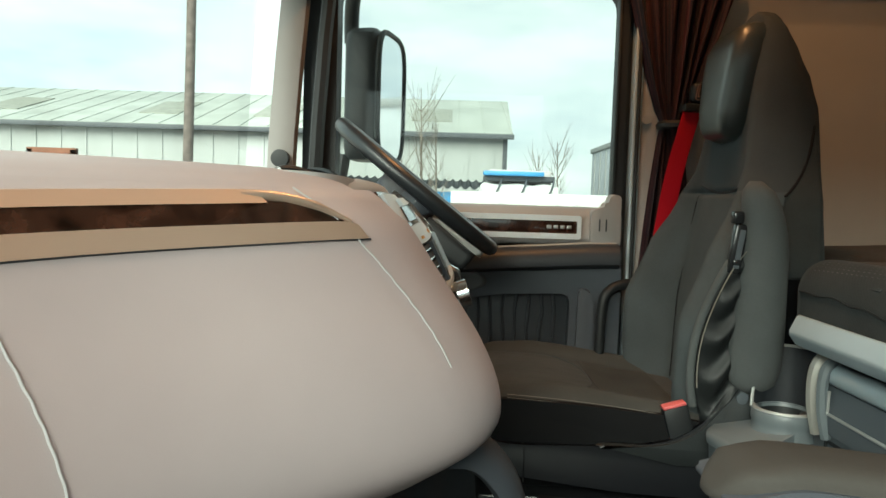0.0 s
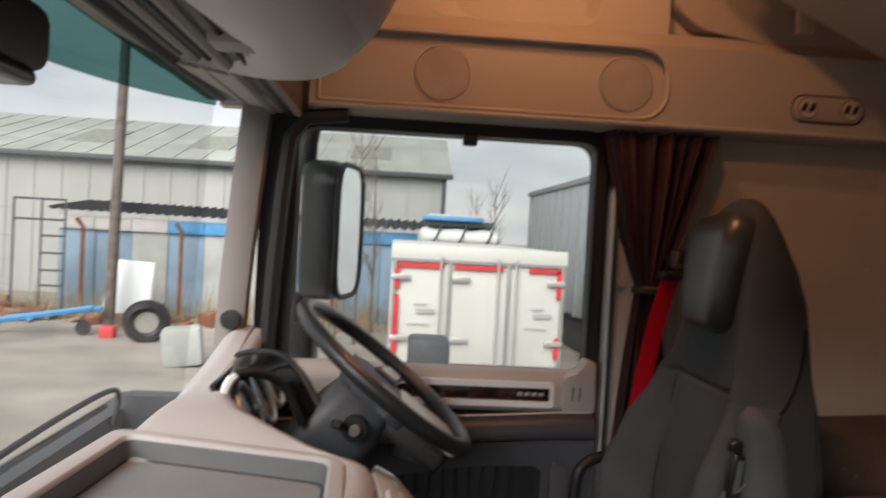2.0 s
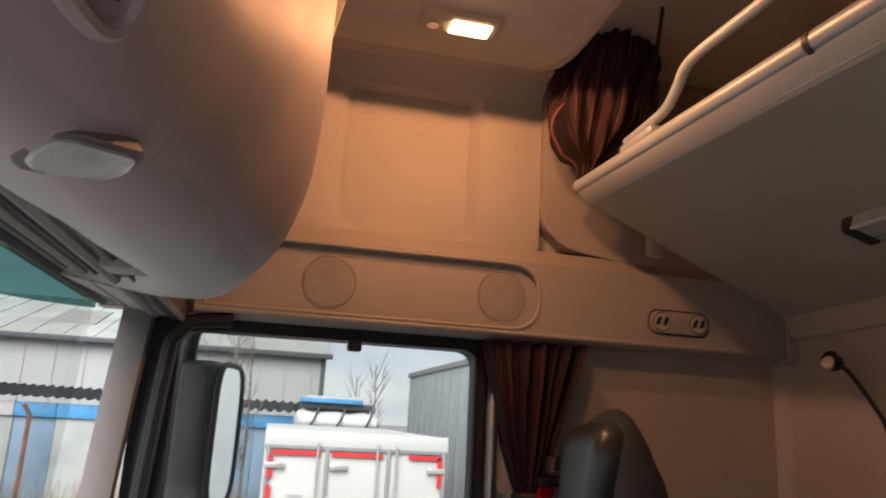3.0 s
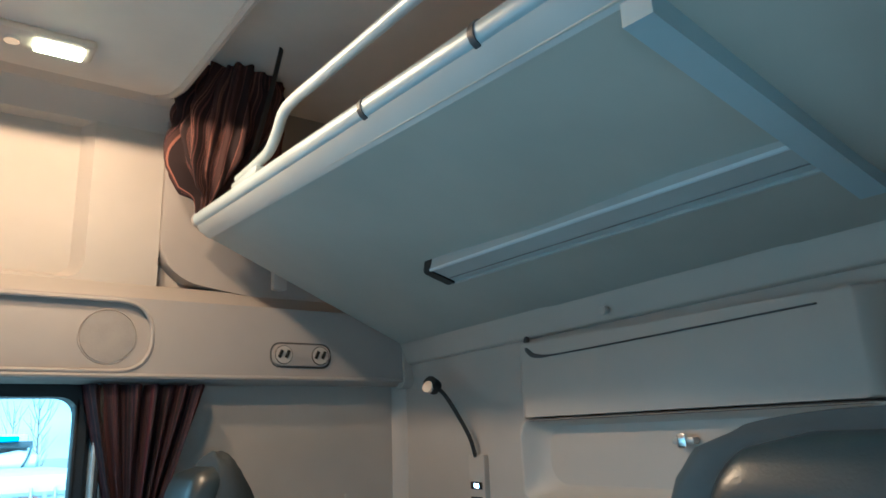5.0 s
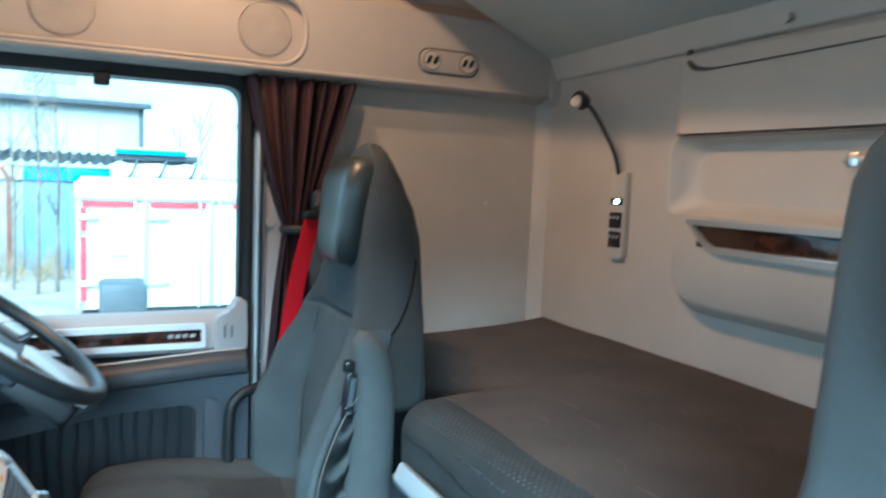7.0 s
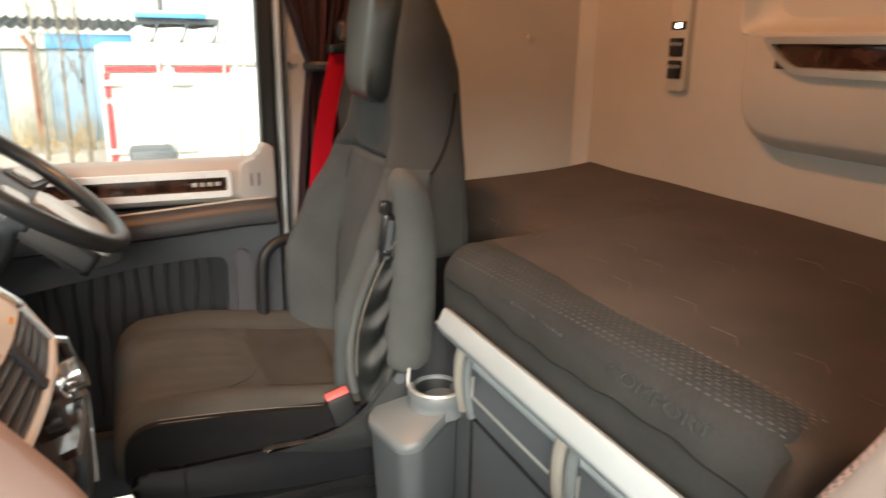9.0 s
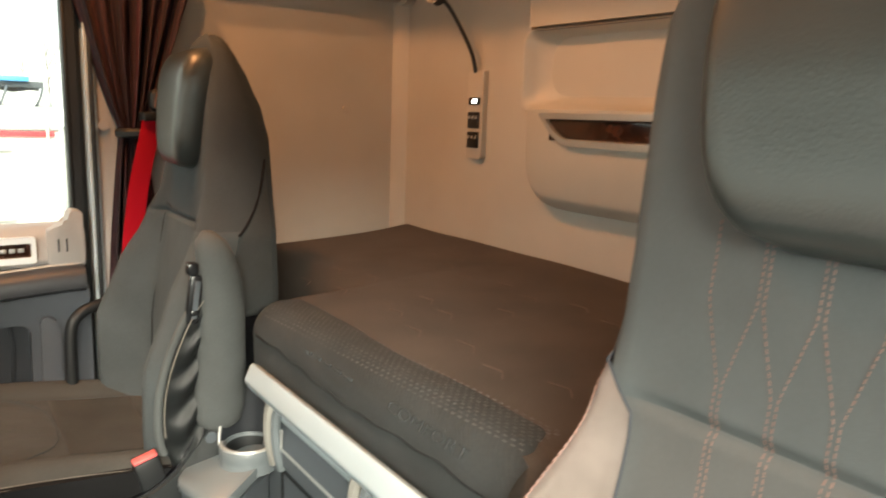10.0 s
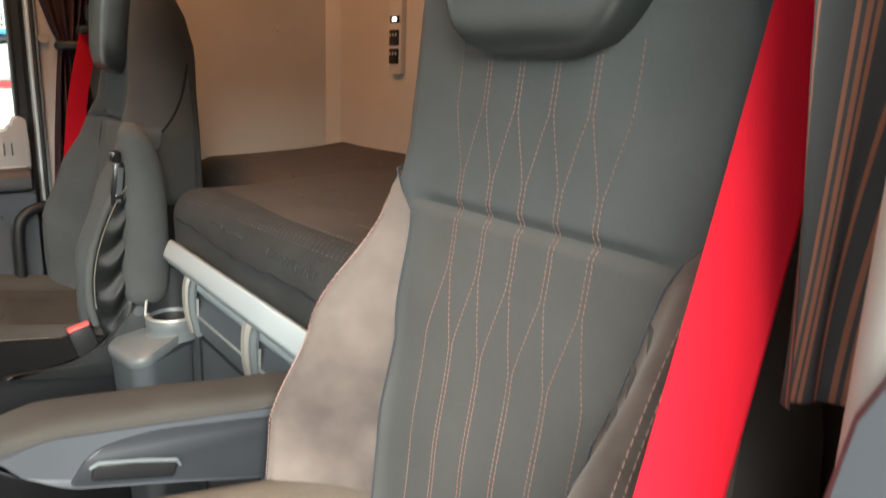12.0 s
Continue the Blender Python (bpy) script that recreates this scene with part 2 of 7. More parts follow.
M_STITCH_PINK = mat("pink_thread", (0.42, 0.27, 0.24), 0.8, var=0.15)
M_STITCH_PALE = mat("pale_thread", (0.22, 0.205, 0.18), 0.8, var=0.15)
M_SHELL = mat("pale_grey_shell", (0.52, 0.51, 0.50), 0.5, var=0.05, bump=0.06, bump_scale=900)
M_LENS = mat("frosted_lens", (0.72, 0.76, 0.78), 0.25, var=0.06, bump=0.3, bump_scale=260, coat=0.4)
M_BAND = mat("black_padded_band", (0.026, 0.030, 0.037), 0.45, var=0.15, bump=0.1, bump_scale=700)
M_RIM = mat("wheel_rim_leather", (0.026, 0.029, 0.033), 0.32, var=0.15, bump=0.1, bump_scale=600, spec=0.7)
M_PULL = mat("pull_slate_plastic", (0.13, 0.135, 0.145), 0.4, var=0.1)
M_FRAME = mat("satin_beige_silver", (0.42, 0.41, 0.38), 0.35, metal=0.4, var=0.05)
M_QUILT = mat("dull_copper_thread", (0.125, 0.082, 0.062), 0.8, var=0.2)
M_GRILLE = mat("speaker_grille_cloth", (0.345, 0.315, 0.285), 0.7, var=0.1, grain=0.5, scale=150, bump=0.6, bump_scale=600)
M_CUSHION_P = mat("cushion_cloth_brown", (0.105, 0.088, 0.072), 0.85, var=0.2, grain=0.25, scale=60, bump=0.35, bump_scale=1400, spec=0.12)
M_ARM = mat("armrest_taupe_cloth", (0.052, 0.048, 0.044), 0.75, var=0.15, grain=0.2, scale=60, bump=0.2, bump_scale=1200, spec=0.25)
M_CURTAIN = stripes("striped_curtain", [(0.0, (0.064, 0.054, 0.062)), (0.392, (0.30, 0.13, 0.115)), (0.408, (0.056, 0.046, 0.054)), (0.470, (0.33, 0.15, 0.13)), (0.484, (0.080, 0.050, 0.066)), (0.535, (0.30, 0.12, 0.105)), (0.552, (0.056, 0.046, 0.054)), (0.600, (0.19, 0.055, 0.070)), (0.62, (0.042, 0.037, 0.052))], 40)
M_CURTAIN_UP = stripes("brown_striped_curtain", [(0.0, (0.028, 0.019, 0.020)), (0.45, (0.22, 0.10, 0.07)), (0.475, (0.055, 0.03, 0.028)), (0.55, (0.030, 0.020, 0.022)), (0.585, (0.13, 0.055, 0.045)), (0.61, (0.028, 0.019, 0.020))], 30)
M_CURTAIN_NEAR = stripes("broad_striped_curtain", [(0.0, (0.105, 0.112, 0.118)), (0.44, (0.42, 0.215, 0.15)), (0.468, (0.11, 0.115, 0.122)), (0.56, (0.42, 0.20, 0.14)), (0.60, (0.10, 0.105, 0.112))], 14)
M_GLASS = glass("clear_window_glass", (0.84, 0.85, 0.84))
M_SCREEN = glass("windscreen_glass", (0.82, 0.83, 0.82), 0.075, 0.05)
M_TINT = glass("green_shade_band", (0.10, 0.22, 0.21))
M_MIRROR = mat("mirror_glass", (0.85, 0.87, 0.87), 0.03, metal=1.0, var=0.0)


def lit(name, color, strength):
    m = bpy.data.materials.new(name)
    m.use_nodes = True
    b = m.node_tree.nodes["Principled BSDF"]
    b.inputs["Base Color"].default_value = (*color, 1)
    b.inputs["Emission Color"].default_value, b.inputs["Emission Strength"].default_value = (*color, 1), strength
    return m


M_LAMP = lit("lit_lens_warm", (1.0, 0.62, 0.28), 14.0)
M_LED = lit("lit_indicator", (0.9, 0.95, 1.0), 4.0)


# ---- building blocks ----
def finish(name, bm, material, smooth=38):
    bmesh.ops.recalc_face_normals(bm, faces=bm.faces)
    for e in bm.edges:
        e.smooth = len(e.link_faces) == 2 and e.calc_face_angle(0) < radians(smooth)
    for f in bm.faces:
        f.smooth = True
    me = bpy.data.meshes.new(name)
    bm.to_mesh(me)
    bm.free()
    me.materials.append(material)
    return me


def part(name, bm, material, parent=None, label="", smooth=38):
    ob = new(name, finish(name, bm, material, smooth))
    if parent:
        ob.parent = parent
        ob.matrix_parent_inverse = Matrix.Translation(-root_of(parent))
    return tagged(ob, label) if label else ob


ROOTS = {}


def root_of(ob):
    return ROOTS.get(ob.name, Vector((0, 0, 0)))


def thing(name, label, category, base=(0, 0, 0), group=""):
    """An Empty at the thing's base; its parts are meshes under it."""
    ob = new(name)
    ob.empty_display_size = 0.05
    ob.location = base
    ROOTS[ob.name] = Vector(base)
    return tagged(ob, label, category, group)


def single(name, bm, material, label, category, group="", smooth=38):
    return tagged(part(name, bm, material, smooth=smooth), label, category, group)


def setting(name, bm, material, label="", smooth=38):
    return tagged(part(name, bm, material, smooth=smooth), label, kind="structure")


def rbox(x0, x1, y0, y1, z0, z1, r=0.005, seg=2):
    bm = bmesh.new()
    bmesh.ops.create_cube(bm, size=1)
    for v in bm.verts:
        v.co = Vector(((x0 + x1) / 2 + v.co.x * (x1 - x0), (y0 + y1) / 2 + v.co.y * (y1 - y0), (z0 + z1) / 2 + v.co.z * (z1 - z0)))
    if r > 0:
        bmesh.ops.bevel(bm, geom=bm.edges[:], offset=min(r, 0.49 * min(abs(x1 - x0), abs(y1 - y0), abs(z1 - z0))), segments=seg, affect="EDGES", profile=0.5)
    return bm


def join(*bms):
    out = bmesh.new()
    for b in bms:
        me = bpy.data.meshes.new("tmp")
        b.to_mesh(me)
        b.free()
        out.from_mesh(me)
        bpy.data.meshes.remove(me)
    return out


def moved(bm, m):
    bmesh.ops.transform(bm, matrix=m, verts=bm.verts)
    return bm


def loft(rings, closed=True, caps=True):
    """Skin over rings of equally many points."""
    bm = bmesh.new()
    vs = [[bm.verts.new(p) for p in ring] for ring in rings]
    n = len(vs[0])
    for a, b in zip(vs, vs[1:]):
        for i in range(n if closed else n - 1):
            bm.faces.new((a[i], a[(i + 1) % n], b[(i + 1) % n], b[i]))
    if caps and closed:
        bm.faces.new(vs[0][::-1])
        bm.faces.new(vs[-1])
    return bm


def place3(axis, u, v, w):
    return {"x": (w, u, v), "y": (u, w, v), "z": (u, v, w)}[axis]


def prism(pts, axis, a, b, r=0.0, seg=2):
    """A flat outline in the two other axes, run from a to b along axis."""
    bm = loft([[place3(axis, u, v, a) for u, v in pts], [place3(axis, u, v, b) for u, v in pts]])
    if r:
        caps = [f for f in bm.faces if len(f.verts) == len(pts)]
        edges = {e for f in caps for e in f.edges}
        bmesh.ops.bevel(bm, geom=list(edges), offset=r, segments=seg, affect="EDGES", profile=0.5)
    return bm


def rounded(pts, r, n=5):
    """An outline with its corners rounded; r: one radius or one a corner."""
    out = []
    k = len(pts)
    for i, p in enumerate(pts):
        p, a, b = Vector(p), Vector(pts[i - 1]), Vector(pts[(i + 1) % k])
        rad = r[i] if isinstance(r, (list, tuple)) else r
        da, db = (a - p), (b - p)
        cut = min(rad, da.length * 0.49, db.length * 0.49)
        s, e = p + da.normalized() * cut, p + db.normalized() * cut
        for j in range(n + 1):
            t = j / n
            out.append(tuple((1 - t) ** 2 * s + 2 * t * (1 - t) * p + t * t * e))
    return out


def rect(u0, u1, v0, v1):
    return [(u0, v0), (u1, v0), (u1, v1), (u0, v1)]


def ring_plate(outer, inner, axis, a, b):
    """A plate from a to b along axis with one opening; outer and inner have equally many points."""
    def at(pts, w):
        return [place3(axis, u, v, w) for u, v in pts]
    return loft([at(outer, a), at(outer, b), at(inner, b), at(inner, a), at(outer, a)], caps=False)


def tube(path, r, n=8, closed=False, flat=1.0):
    """A bar of round section along a path; r: one radius or one a point."""
    bm = bmesh.new()
    pts = [Vector(p) for p in path]
    k = len(pts)
    rings, side = [], None
    for i, p in enumerate(pts):
        a = pts[i - 1] if (i or closed) else p
        b = pts[(i + 1) % k] if (i < k - 1 or closed) else p
        d = (b - a).normalized()
        if side is None:
            side = d.orthogonal().normalized()
        side = (side - d * side.dot(d)).normalized()
        up = d.cross(side)
        rad = r[i] if isinstance(r, (list, tuple)) else r
        rings.append([bm.verts.new(p + rad * (math.cos(j * 2 * math.pi / n) * side + flat * math.sin(j * 2 * math.pi / n) * up)) for j in range(n)])
    for i in range(k if closed else k - 1):
        a, b = rings[i], rings[(i + 1) % k]
        for j in range(n):
            bm.faces.new((a[j], a[(j + 1) % n], b[(j + 1) % n], b[j]))
    if not closed:
        bm.faces.new(rings[0][::-1])
        bm.faces.new(rings[-1])
    return bm


def smooth_path(pts, n=6):
    """Catmull-Rom through the points."""
    p = [Vector(q) for q in pts]
    p = [2 * p[0] - p[1]] + p + [2 * p[-1] - p[-2]]
    out = []
    for a, b, c, d in zip(p, p[1:], p[2:], p[3:]):
        for j in range(n):
            t = j / n
            out.append(0.5 * (2 * b + (c - a) * t + (2 * a - 5 * b + 4 * c - d) * t * t + (3 * b - a - 3 * c + d) * t ** 3))
    return out + [p[-2]]


def lerp_table(table, z):
    """Smooth interpolation of rows (key, values...)."""
    ks = [r[0] for r in table]
    i = max(0, min(len(ks) - 2, sum(k <= z for k in ks) - 1))
    t = max(0.0, min(1.0, (z - ks[i]) / (ks[i + 1] - ks[i])))
    t = t * t * (3 - 2 * t) * 0.5 + t * 0.5
    return [a + (b - a) * t for a, b in zip(table[i][1:], table[i + 1][1:])]


def sheet(fn, nu, nv, thick=0.0):
    """A surface from a function of (u, v) in 0..1, thickened along its normals; it carries UVs."""
    bm = bmesh.new()
    uvl = bm.loops.layers.uv.new("UVMap")
    vs = [[bm.verts.new(fn(i / nu, j / nv)) for j in range(nv + 1)] for i in range(nu + 1)]
    for i in range(nu):
        for j in range(nv):
            f = bm.faces.new((vs[i][j], vs[i + 1][j], vs[i + 1][j + 1], vs[i][j + 1]))
            for lp, (a, b) in zip(f.loops, ((i, j), (i + 1, j), (i + 1, j + 1), (i, j + 1))):
                lp[uvl].uv = (a / nu, b / nv)
    if thick:
        bmesh.ops.solidify(bm, geom=bm.faces[:], thickness=thick)
    return bm


def disc(c, r, axis, depth, n=24, r2=None):
    """A round plate, centred at c, of that depth along axis."""
    def ring(rad, w):
        o = []
        for j in range(n):
            a = j * 2 * math.pi / n
            u, v = rad * math.cos(a), rad * math.sin(a)
            d = place3(axis, u, v, w)
            o.append(tuple(Vector(c) + Vector(d)))
        return o
    r2 = r if r2 is None else r2
    return loft([ring(r, -depth / 2), ring(r, depth / 2 - 0.001), ring(r2 * 0.97, depth / 2)])

# ---- the cab's shell (x to the rear, y to the driver's side, z up from the cab floor) ----
WALL_Y, REAR_X, NEAR_Y = 2.09, 1.39, 0.08
setting("floor", rbox(-0.62, REAR_X, NEAR_Y - 0.10, WALL_Y + 0.05, -0.06, 0.0, 0.0), M_FLOORMAT, "black ribbed rubber cab floor")
roof_low = [(2.20, 2.262), (2.10, 2.250), (2.03, 2.232), (1.94, 2.196), (1.86, 2.166), (1.78, 2.150), (1.70, 2.147), (0.45, 2.147), (0.30, 2.17), (0.15, 2.22), (-0.06, 2.26)]
setting("ceiling", join(loft([[(x, y, z) for y, z in roof_low] + [(x, -0.06, 2.36), (x, 2.27, 2.36)] for x in (-0.62, 0.60)]), rbox(0.60, REAR_X + 0.06, NEAR_Y - 0.14, WALL_Y + 0.18, 2.30, 2.36, 0)), M_ROOFLINING, "beige cab roof lining", smooth=50)
setting("trim_roof_edge", tube([(0.604, y, z + 0.004) for y, z in roof_low], 0.012, 8), M_LEDGE, "rounded edge of the lowered roof lining")
setting("wall_rear", rbox(REAR_X, REAR_X + 0.06, NEAR_Y - 0.14, WALL_Y + 0.18, -0.06, 2.33, 0.0), M_BEIGE, "beige rear cab wall")
setting("wall_front_lower", rbox(-0.68, -0.62, NEAR_Y - 0.14, WALL_Y + 0.18, -0.06, 0.76, 0.0), M_DARK, "dark front bulkhead under the windscreen")
setting("wall_front_upper", rbox(-0.50, -0.44, NEAR_Y - 0.14, WALL_Y + 0.18, 1.53, 2.33, 0.0), M_BEIGE, "beige front wall above the windscreen")
# driver's side
setting("wall_driver_rear", rbox(0.57, REAR_X, WALL_Y, WALL_Y + 0.06, -0.06, 1.50, 0.0), M_BEIGE, "beige side wall beside the bunk")
setting("wall_driver_upper", rbox(-0.44, REAR_X, 2.1475, 2.20, 1.50, 2.33, 0.0), M_BEIGE, "beige upper side wall")
setting("wall_driver_front", rbox(-0.62, -0.36, 2.10, 2.16, -0.06, 0.79, 0.0), M_DARK, "dark kick panel ahead of the door")
# passenger's side: the door stands open, outside the cab
setting("wall_passenger_rear", rbox(0.66, REAR_X, NEAR_Y - 0.08, NEAR_Y - 0.02, -0.06, 1.50, 0.0), M_BEIGE, "beige side wall behind the seat")
setting("wall_passenger_upper", rbox(-0.44, REAR_X, NEAR_Y - 0.14, NEAR_Y - 0.08, 1.50, 2.33, 0.0), M_BEIGE, "beige upper side wall")

# pressed panel above the driver's door, with its shallow recess
PANEL = rounded(rect(-0.20, 0.655, 1.700, 2.28), 0.01)
setting("trim_side_panel", loft([[(x, yy, z) for x, z in pts] for pts, yy in (
    (PANEL, 2.149), (PANEL, 2.106),
    (rounded(rect(0.045, 0.480, 1.744, 2.235), [0.07, 0.05, 0.05, 0.07]), 2.106), (rounded(rect(0.105, 0.464, 1.750, 2.215), [0.06, 0.04, 0.05, 0.06]), 2.126),
    (rounded(rect(0.122, 0.452, 1.757, 2.19), [0.06, 0.04, 0.05, 0.05]), 2.143), (rounded(rect(0.28, 0.30, 1.95, 1.97), 0.004), 2.1485))], caps=False), M_BEIGE, "beige pressed side panel with a recess", smooth=24)
setting("trim_bunk_side", prism(rounded([(0.66, 2.33), (0.655, 1.815), (0.72, 1.755), (0.92, 1.725), (1.385, 1.705), (1.385, 2.33)], [0.01, 0.05, 0.06, 0.1, 0.01, 0.01]), "y", 2.092, 2.152, 0.006), M_LEDGE, "grey beige trim beside the upper bunk")

setting("trim_cove", loft([[(x, 2.152, 2.15), (x, 2.107, 2.16), (x, 2.092, 2.195), (x, 2.06, 2.222), (x, 2.0, 2.222), (x, 2.0, 2.30), (x, 2.152, 2.30)] for x in (-0.20, 0.655)]), M_BEIGE, "coved roof edge")

# speaker ledge over the window
ledge_prof = rounded([(2.152, 1.487), (2.062, 1.483), (2.041, 1.50), (2.046, 1.680), (2.058, 1.694), (2.100, 1.738), (2.152, 1.744)], [0.004, 0.02, 0.02, 0.006, 0.006, 0.006, 0.004])
setting("trim_ledge", prism(ledge_prof, "x", -0.21, 1.375), M_LEDGE, "grey beige moulded ledge over the side window", smooth=50)
# raised face of the ledge with a sunk, round-ended bay for the two speaker covers
BAY = rounded(rect(-0.19, 0.634, 1.511, 1.681), [0.01, 0.085, 0.085, 0.01], 8)
setting("trim_speaker_panel", ring_plate(rounded(rect(-0.21, 1.375, 1.500, 1.690), [0.004, 0.01, 0.01, 0.004], 8), BAY, "y", 2.030, 2.056), M_LEDGE, "raised face of the ledge round the speaker bay")
setting("trim_bay_rim", tube([(x, 2.0315, z) for x, z in BAY], 0.0055, 8, True), M_LEDGE, "rounded rim of the speaker bay")
setting("trim_ledge_nose", tube([(-0.21, 2.0335, 1.5005), (1.375, 2.0335, 1.5005)], 0.0075, 8), M_LEDGE, "rounded lower nose of the ledge")
for sx, sz in ((0.094, 1.590), (0.534, 1.594)):
    sp = thing("speaker_cover", "round perforated beige speaker cover in the ledge", "speaker", (sx, 2.041, sz), "speaker covers")
    part("grille", disc((sx, 2.0415, sz), 0.062, "y", 0.005, 32), M_GRILLE, sp)
    ringpts = [(sx + 0.0655 * math.cos(a), 2.0415, sz + 0.0655 * math.sin(a)) for a in np.linspace(0, 2 * math.pi, 32, endpoint=False)]
    part("rim", tube(ringpts, 0.0016, 6, True), M_LEDGE, sp)

# corner strip, rear beam
setting("trim_corner", loft([[(REAR_X - 0.035, 2.092, z), (REAR_X - 0.018, 2.066, z), (REAR_X + 0.002, 2.055, z), (REAR_X + 0.002, 2.092, z)] for z in (0.78, 1.10, 1.50)]), M_BEIGE_HARD, "rounded corner strip")
setting("trim_rear_beam", loft([[(x, y, z + 0.022 * (2.03 - y)) for x, z in rounded([(1.392, 1.545), (1.375, 1.548), (1.358, 1.600), (1.348, 1.618), (1.392, 1.64)], 0.006)] for y in (0.10, 1.0, 2.05)]), M_BEIGE_HARD, "beige beam along the rear wall under the bunk")
setting("trim_ledge_cap", prism(rounded([(2.09, 1.475), (2.03, 1.478), (2.015, 1.50), (2.03, 1.61), (2.09, 1.625)], 0.01), "x", 1.36, 1.389), M_BEIGE_HARD, "end cap of the ledge")

# ---- driver's door ----
WIN = rounded(rect(-0.235, 0.492, 0.885, 1.455), [0.03, 0.03, 0.05, 0.05], 6)
door = tagged(new("door_1"), "slate grey cab door with beige trim, shut", kind="structure")
ROOTS[door.name] = Vector((0, 0, 0))
part("door_shell", ring_plate(rounded(rect(-0.325, 0.53, 0.05, 1.492), 0.02, 6), WIN, "y", 2.105, 2.165), M_BLACK, door, "black door frame round the window")
part("window_seal", ring_plate(rounded(rect(-0.30, 0.512, 0.845, 1.485), [0.03, 0.03, 0.06, 0.06], 6), WIN, "y", 2.085, 2.11), M_BLACK, door, "black rubber window seal")
pane = part("window_pane", rbox(-0.31, 0.51, 2.132, 2.137, 0.86, 1.47, 0), M_GLASS, door, "clear side window")
pane.visible_shadow = False
part("upper_trim", prism(rounded([(2.108, 0.790), (2.056, 0.796), (2.045, 0.812), (2.05, 0.872), (2.075, 0.892), (2.108, 0.895)], [0, 0.02, 0.02, 0.02, 0.01, 0]), "x", -0.32, 0.505, 0.004), M_PILLAR, door, "beige top rail of the door")
part("lower_back", rbox(-0.32, 0.505, 2.062, 2.106, 0.10, 0.79, 0.004), M_BAND, door, "charcoal door pocket back")
RECESS = rounded([(-0.30, 0.26), (0.372, 0.26), (0.379, 0.675), (0.20, 0.668), (-0.05, 0.628), (-0.30, 0.58)], 0.03, 5)
part("lower_trim", ring_plate(rounded([(-0.32, 0.10), (0.505, 0.10), (0.505, 0.755), (0.20, 0.745), (-0.05, 0.735), (-0.32, 0.72)], 0.01, 5), RECESS, "y", 2.030, 2.066), M_DOOR, door, "slate lower door panel")
part("armrest", loft([[(x, 2.108, 0.742 + d), (x, 2.020, 0.742 + d), (x, 1.998, 0.752 + d), (x, 1.996, 0.778 + d), (x, 2.012, 0.797 + d), (x, 2.035, 0.803 + d), (x, 2.108, 0.806 + d)] for x, d in ((-0.32, -0.045), (0.0, -0.028), (0.25, -0.012), (0.42, 0.0), (0.495, 0.002))]), M_BAND, door, "black padded door armrest", smooth=50)
part("armrest_edge", tube([(x, 2.036, 0.800 + d) for x, d in ((-0.30, -0.040), (0.0, -0.026), (0.25, -0.010), (0.42, 0.002), (0.49, 0.003))], 0.004, 8), M_LEDGE, door, "pale upper edge of the armrest")
for i in range(16):
    px = -0.145 + i * 0.0325
    part("pocket_rib", tube([(px + 0.004 * math.sin(z * 40 + i), 2.0605, z) for z in np.linspace(0.30, 0.645 + 0.03 * min(1, max(0, px + 0.1) * 3), 8)], 0.0044, 6), M_BAND, door)
part("pull_recess", loft([[(0.090 + 0.078 * k * math.cos(a), 2.033 - d, 0.700 + 0.029 * k * math.sin(a)) for a in np.linspace(0, 2 * math.pi, 28, endpoint=False)] for k, d in ((1.0, 0.0), (0.96, 0.006), (0.80, 0.008), (0.3, 0.005))]), M_PULL, door, "smooth oval pull", smooth=70)
part("door_post", prism(rounded([(0.392, 0.12), (0.436, 0.12), (0.438, 0.66), (0.425, 0.69), (0.398, 0.69)], 0.012), "y", 2.018, 2.034, 0.007, 3), M_DOOR, door)
# maker's plate along the sill: pale frame, dark wood inlay
plate = part("sill_plate", ring_plate(rounded(rect(-0.05, 0.402, 0.812, 0.872), 0.008), rounded(rect(-0.04, 0.392, 0.826, 0.858), 0.004), "y", 2.038, 2.052), M_WHITEP, door, "pale frame of the sill plate")
part("inlay", rbox(-0.045, 0.396, 2.044, 2.05, 0.822, 0.862, 0.002), M_WOOD, plate, "dark wood inlay")
for i in range(4):
    part("emblem_bar", rbox(0.315 + i * 0.017, 0.327 + i * 0.017, 2.041, 2.045, 0.838, 0.847, 0.001), M_SILVER, plate)
lockb = part("sill_pin_block", prism(rounded([(0.425, 0.80), (0.50, 0.80), (0.50, 0.925), (0.475, 0.93), (0.465, 0.90), (0.425, 0.885)], 0.008), "y", 2.035, 2.09, 0.005), M_PILLAR, door, "beige lock block at the window's rear corner")
part("lock_mark", rbox(0.445, 0.448, 2.032, 2.037, 0.835, 0.865, 0.0), M_DARK, lockb)
part("lock_mark", rbox(0.462, 0.465, 2.032, 2.037, 0.835, 0.865, 0.0), M_DARK, lockb)
part("window_stop", rbox(0.155, 0.19, 2.07, 2.10, 1.43, 1.462, 0.006), M_BLACK, door)
part("window_channel", rbox(0.485, 0.497, 2.085, 2.128, 0.90, 1.45, 0.003), M_BLACK, door)

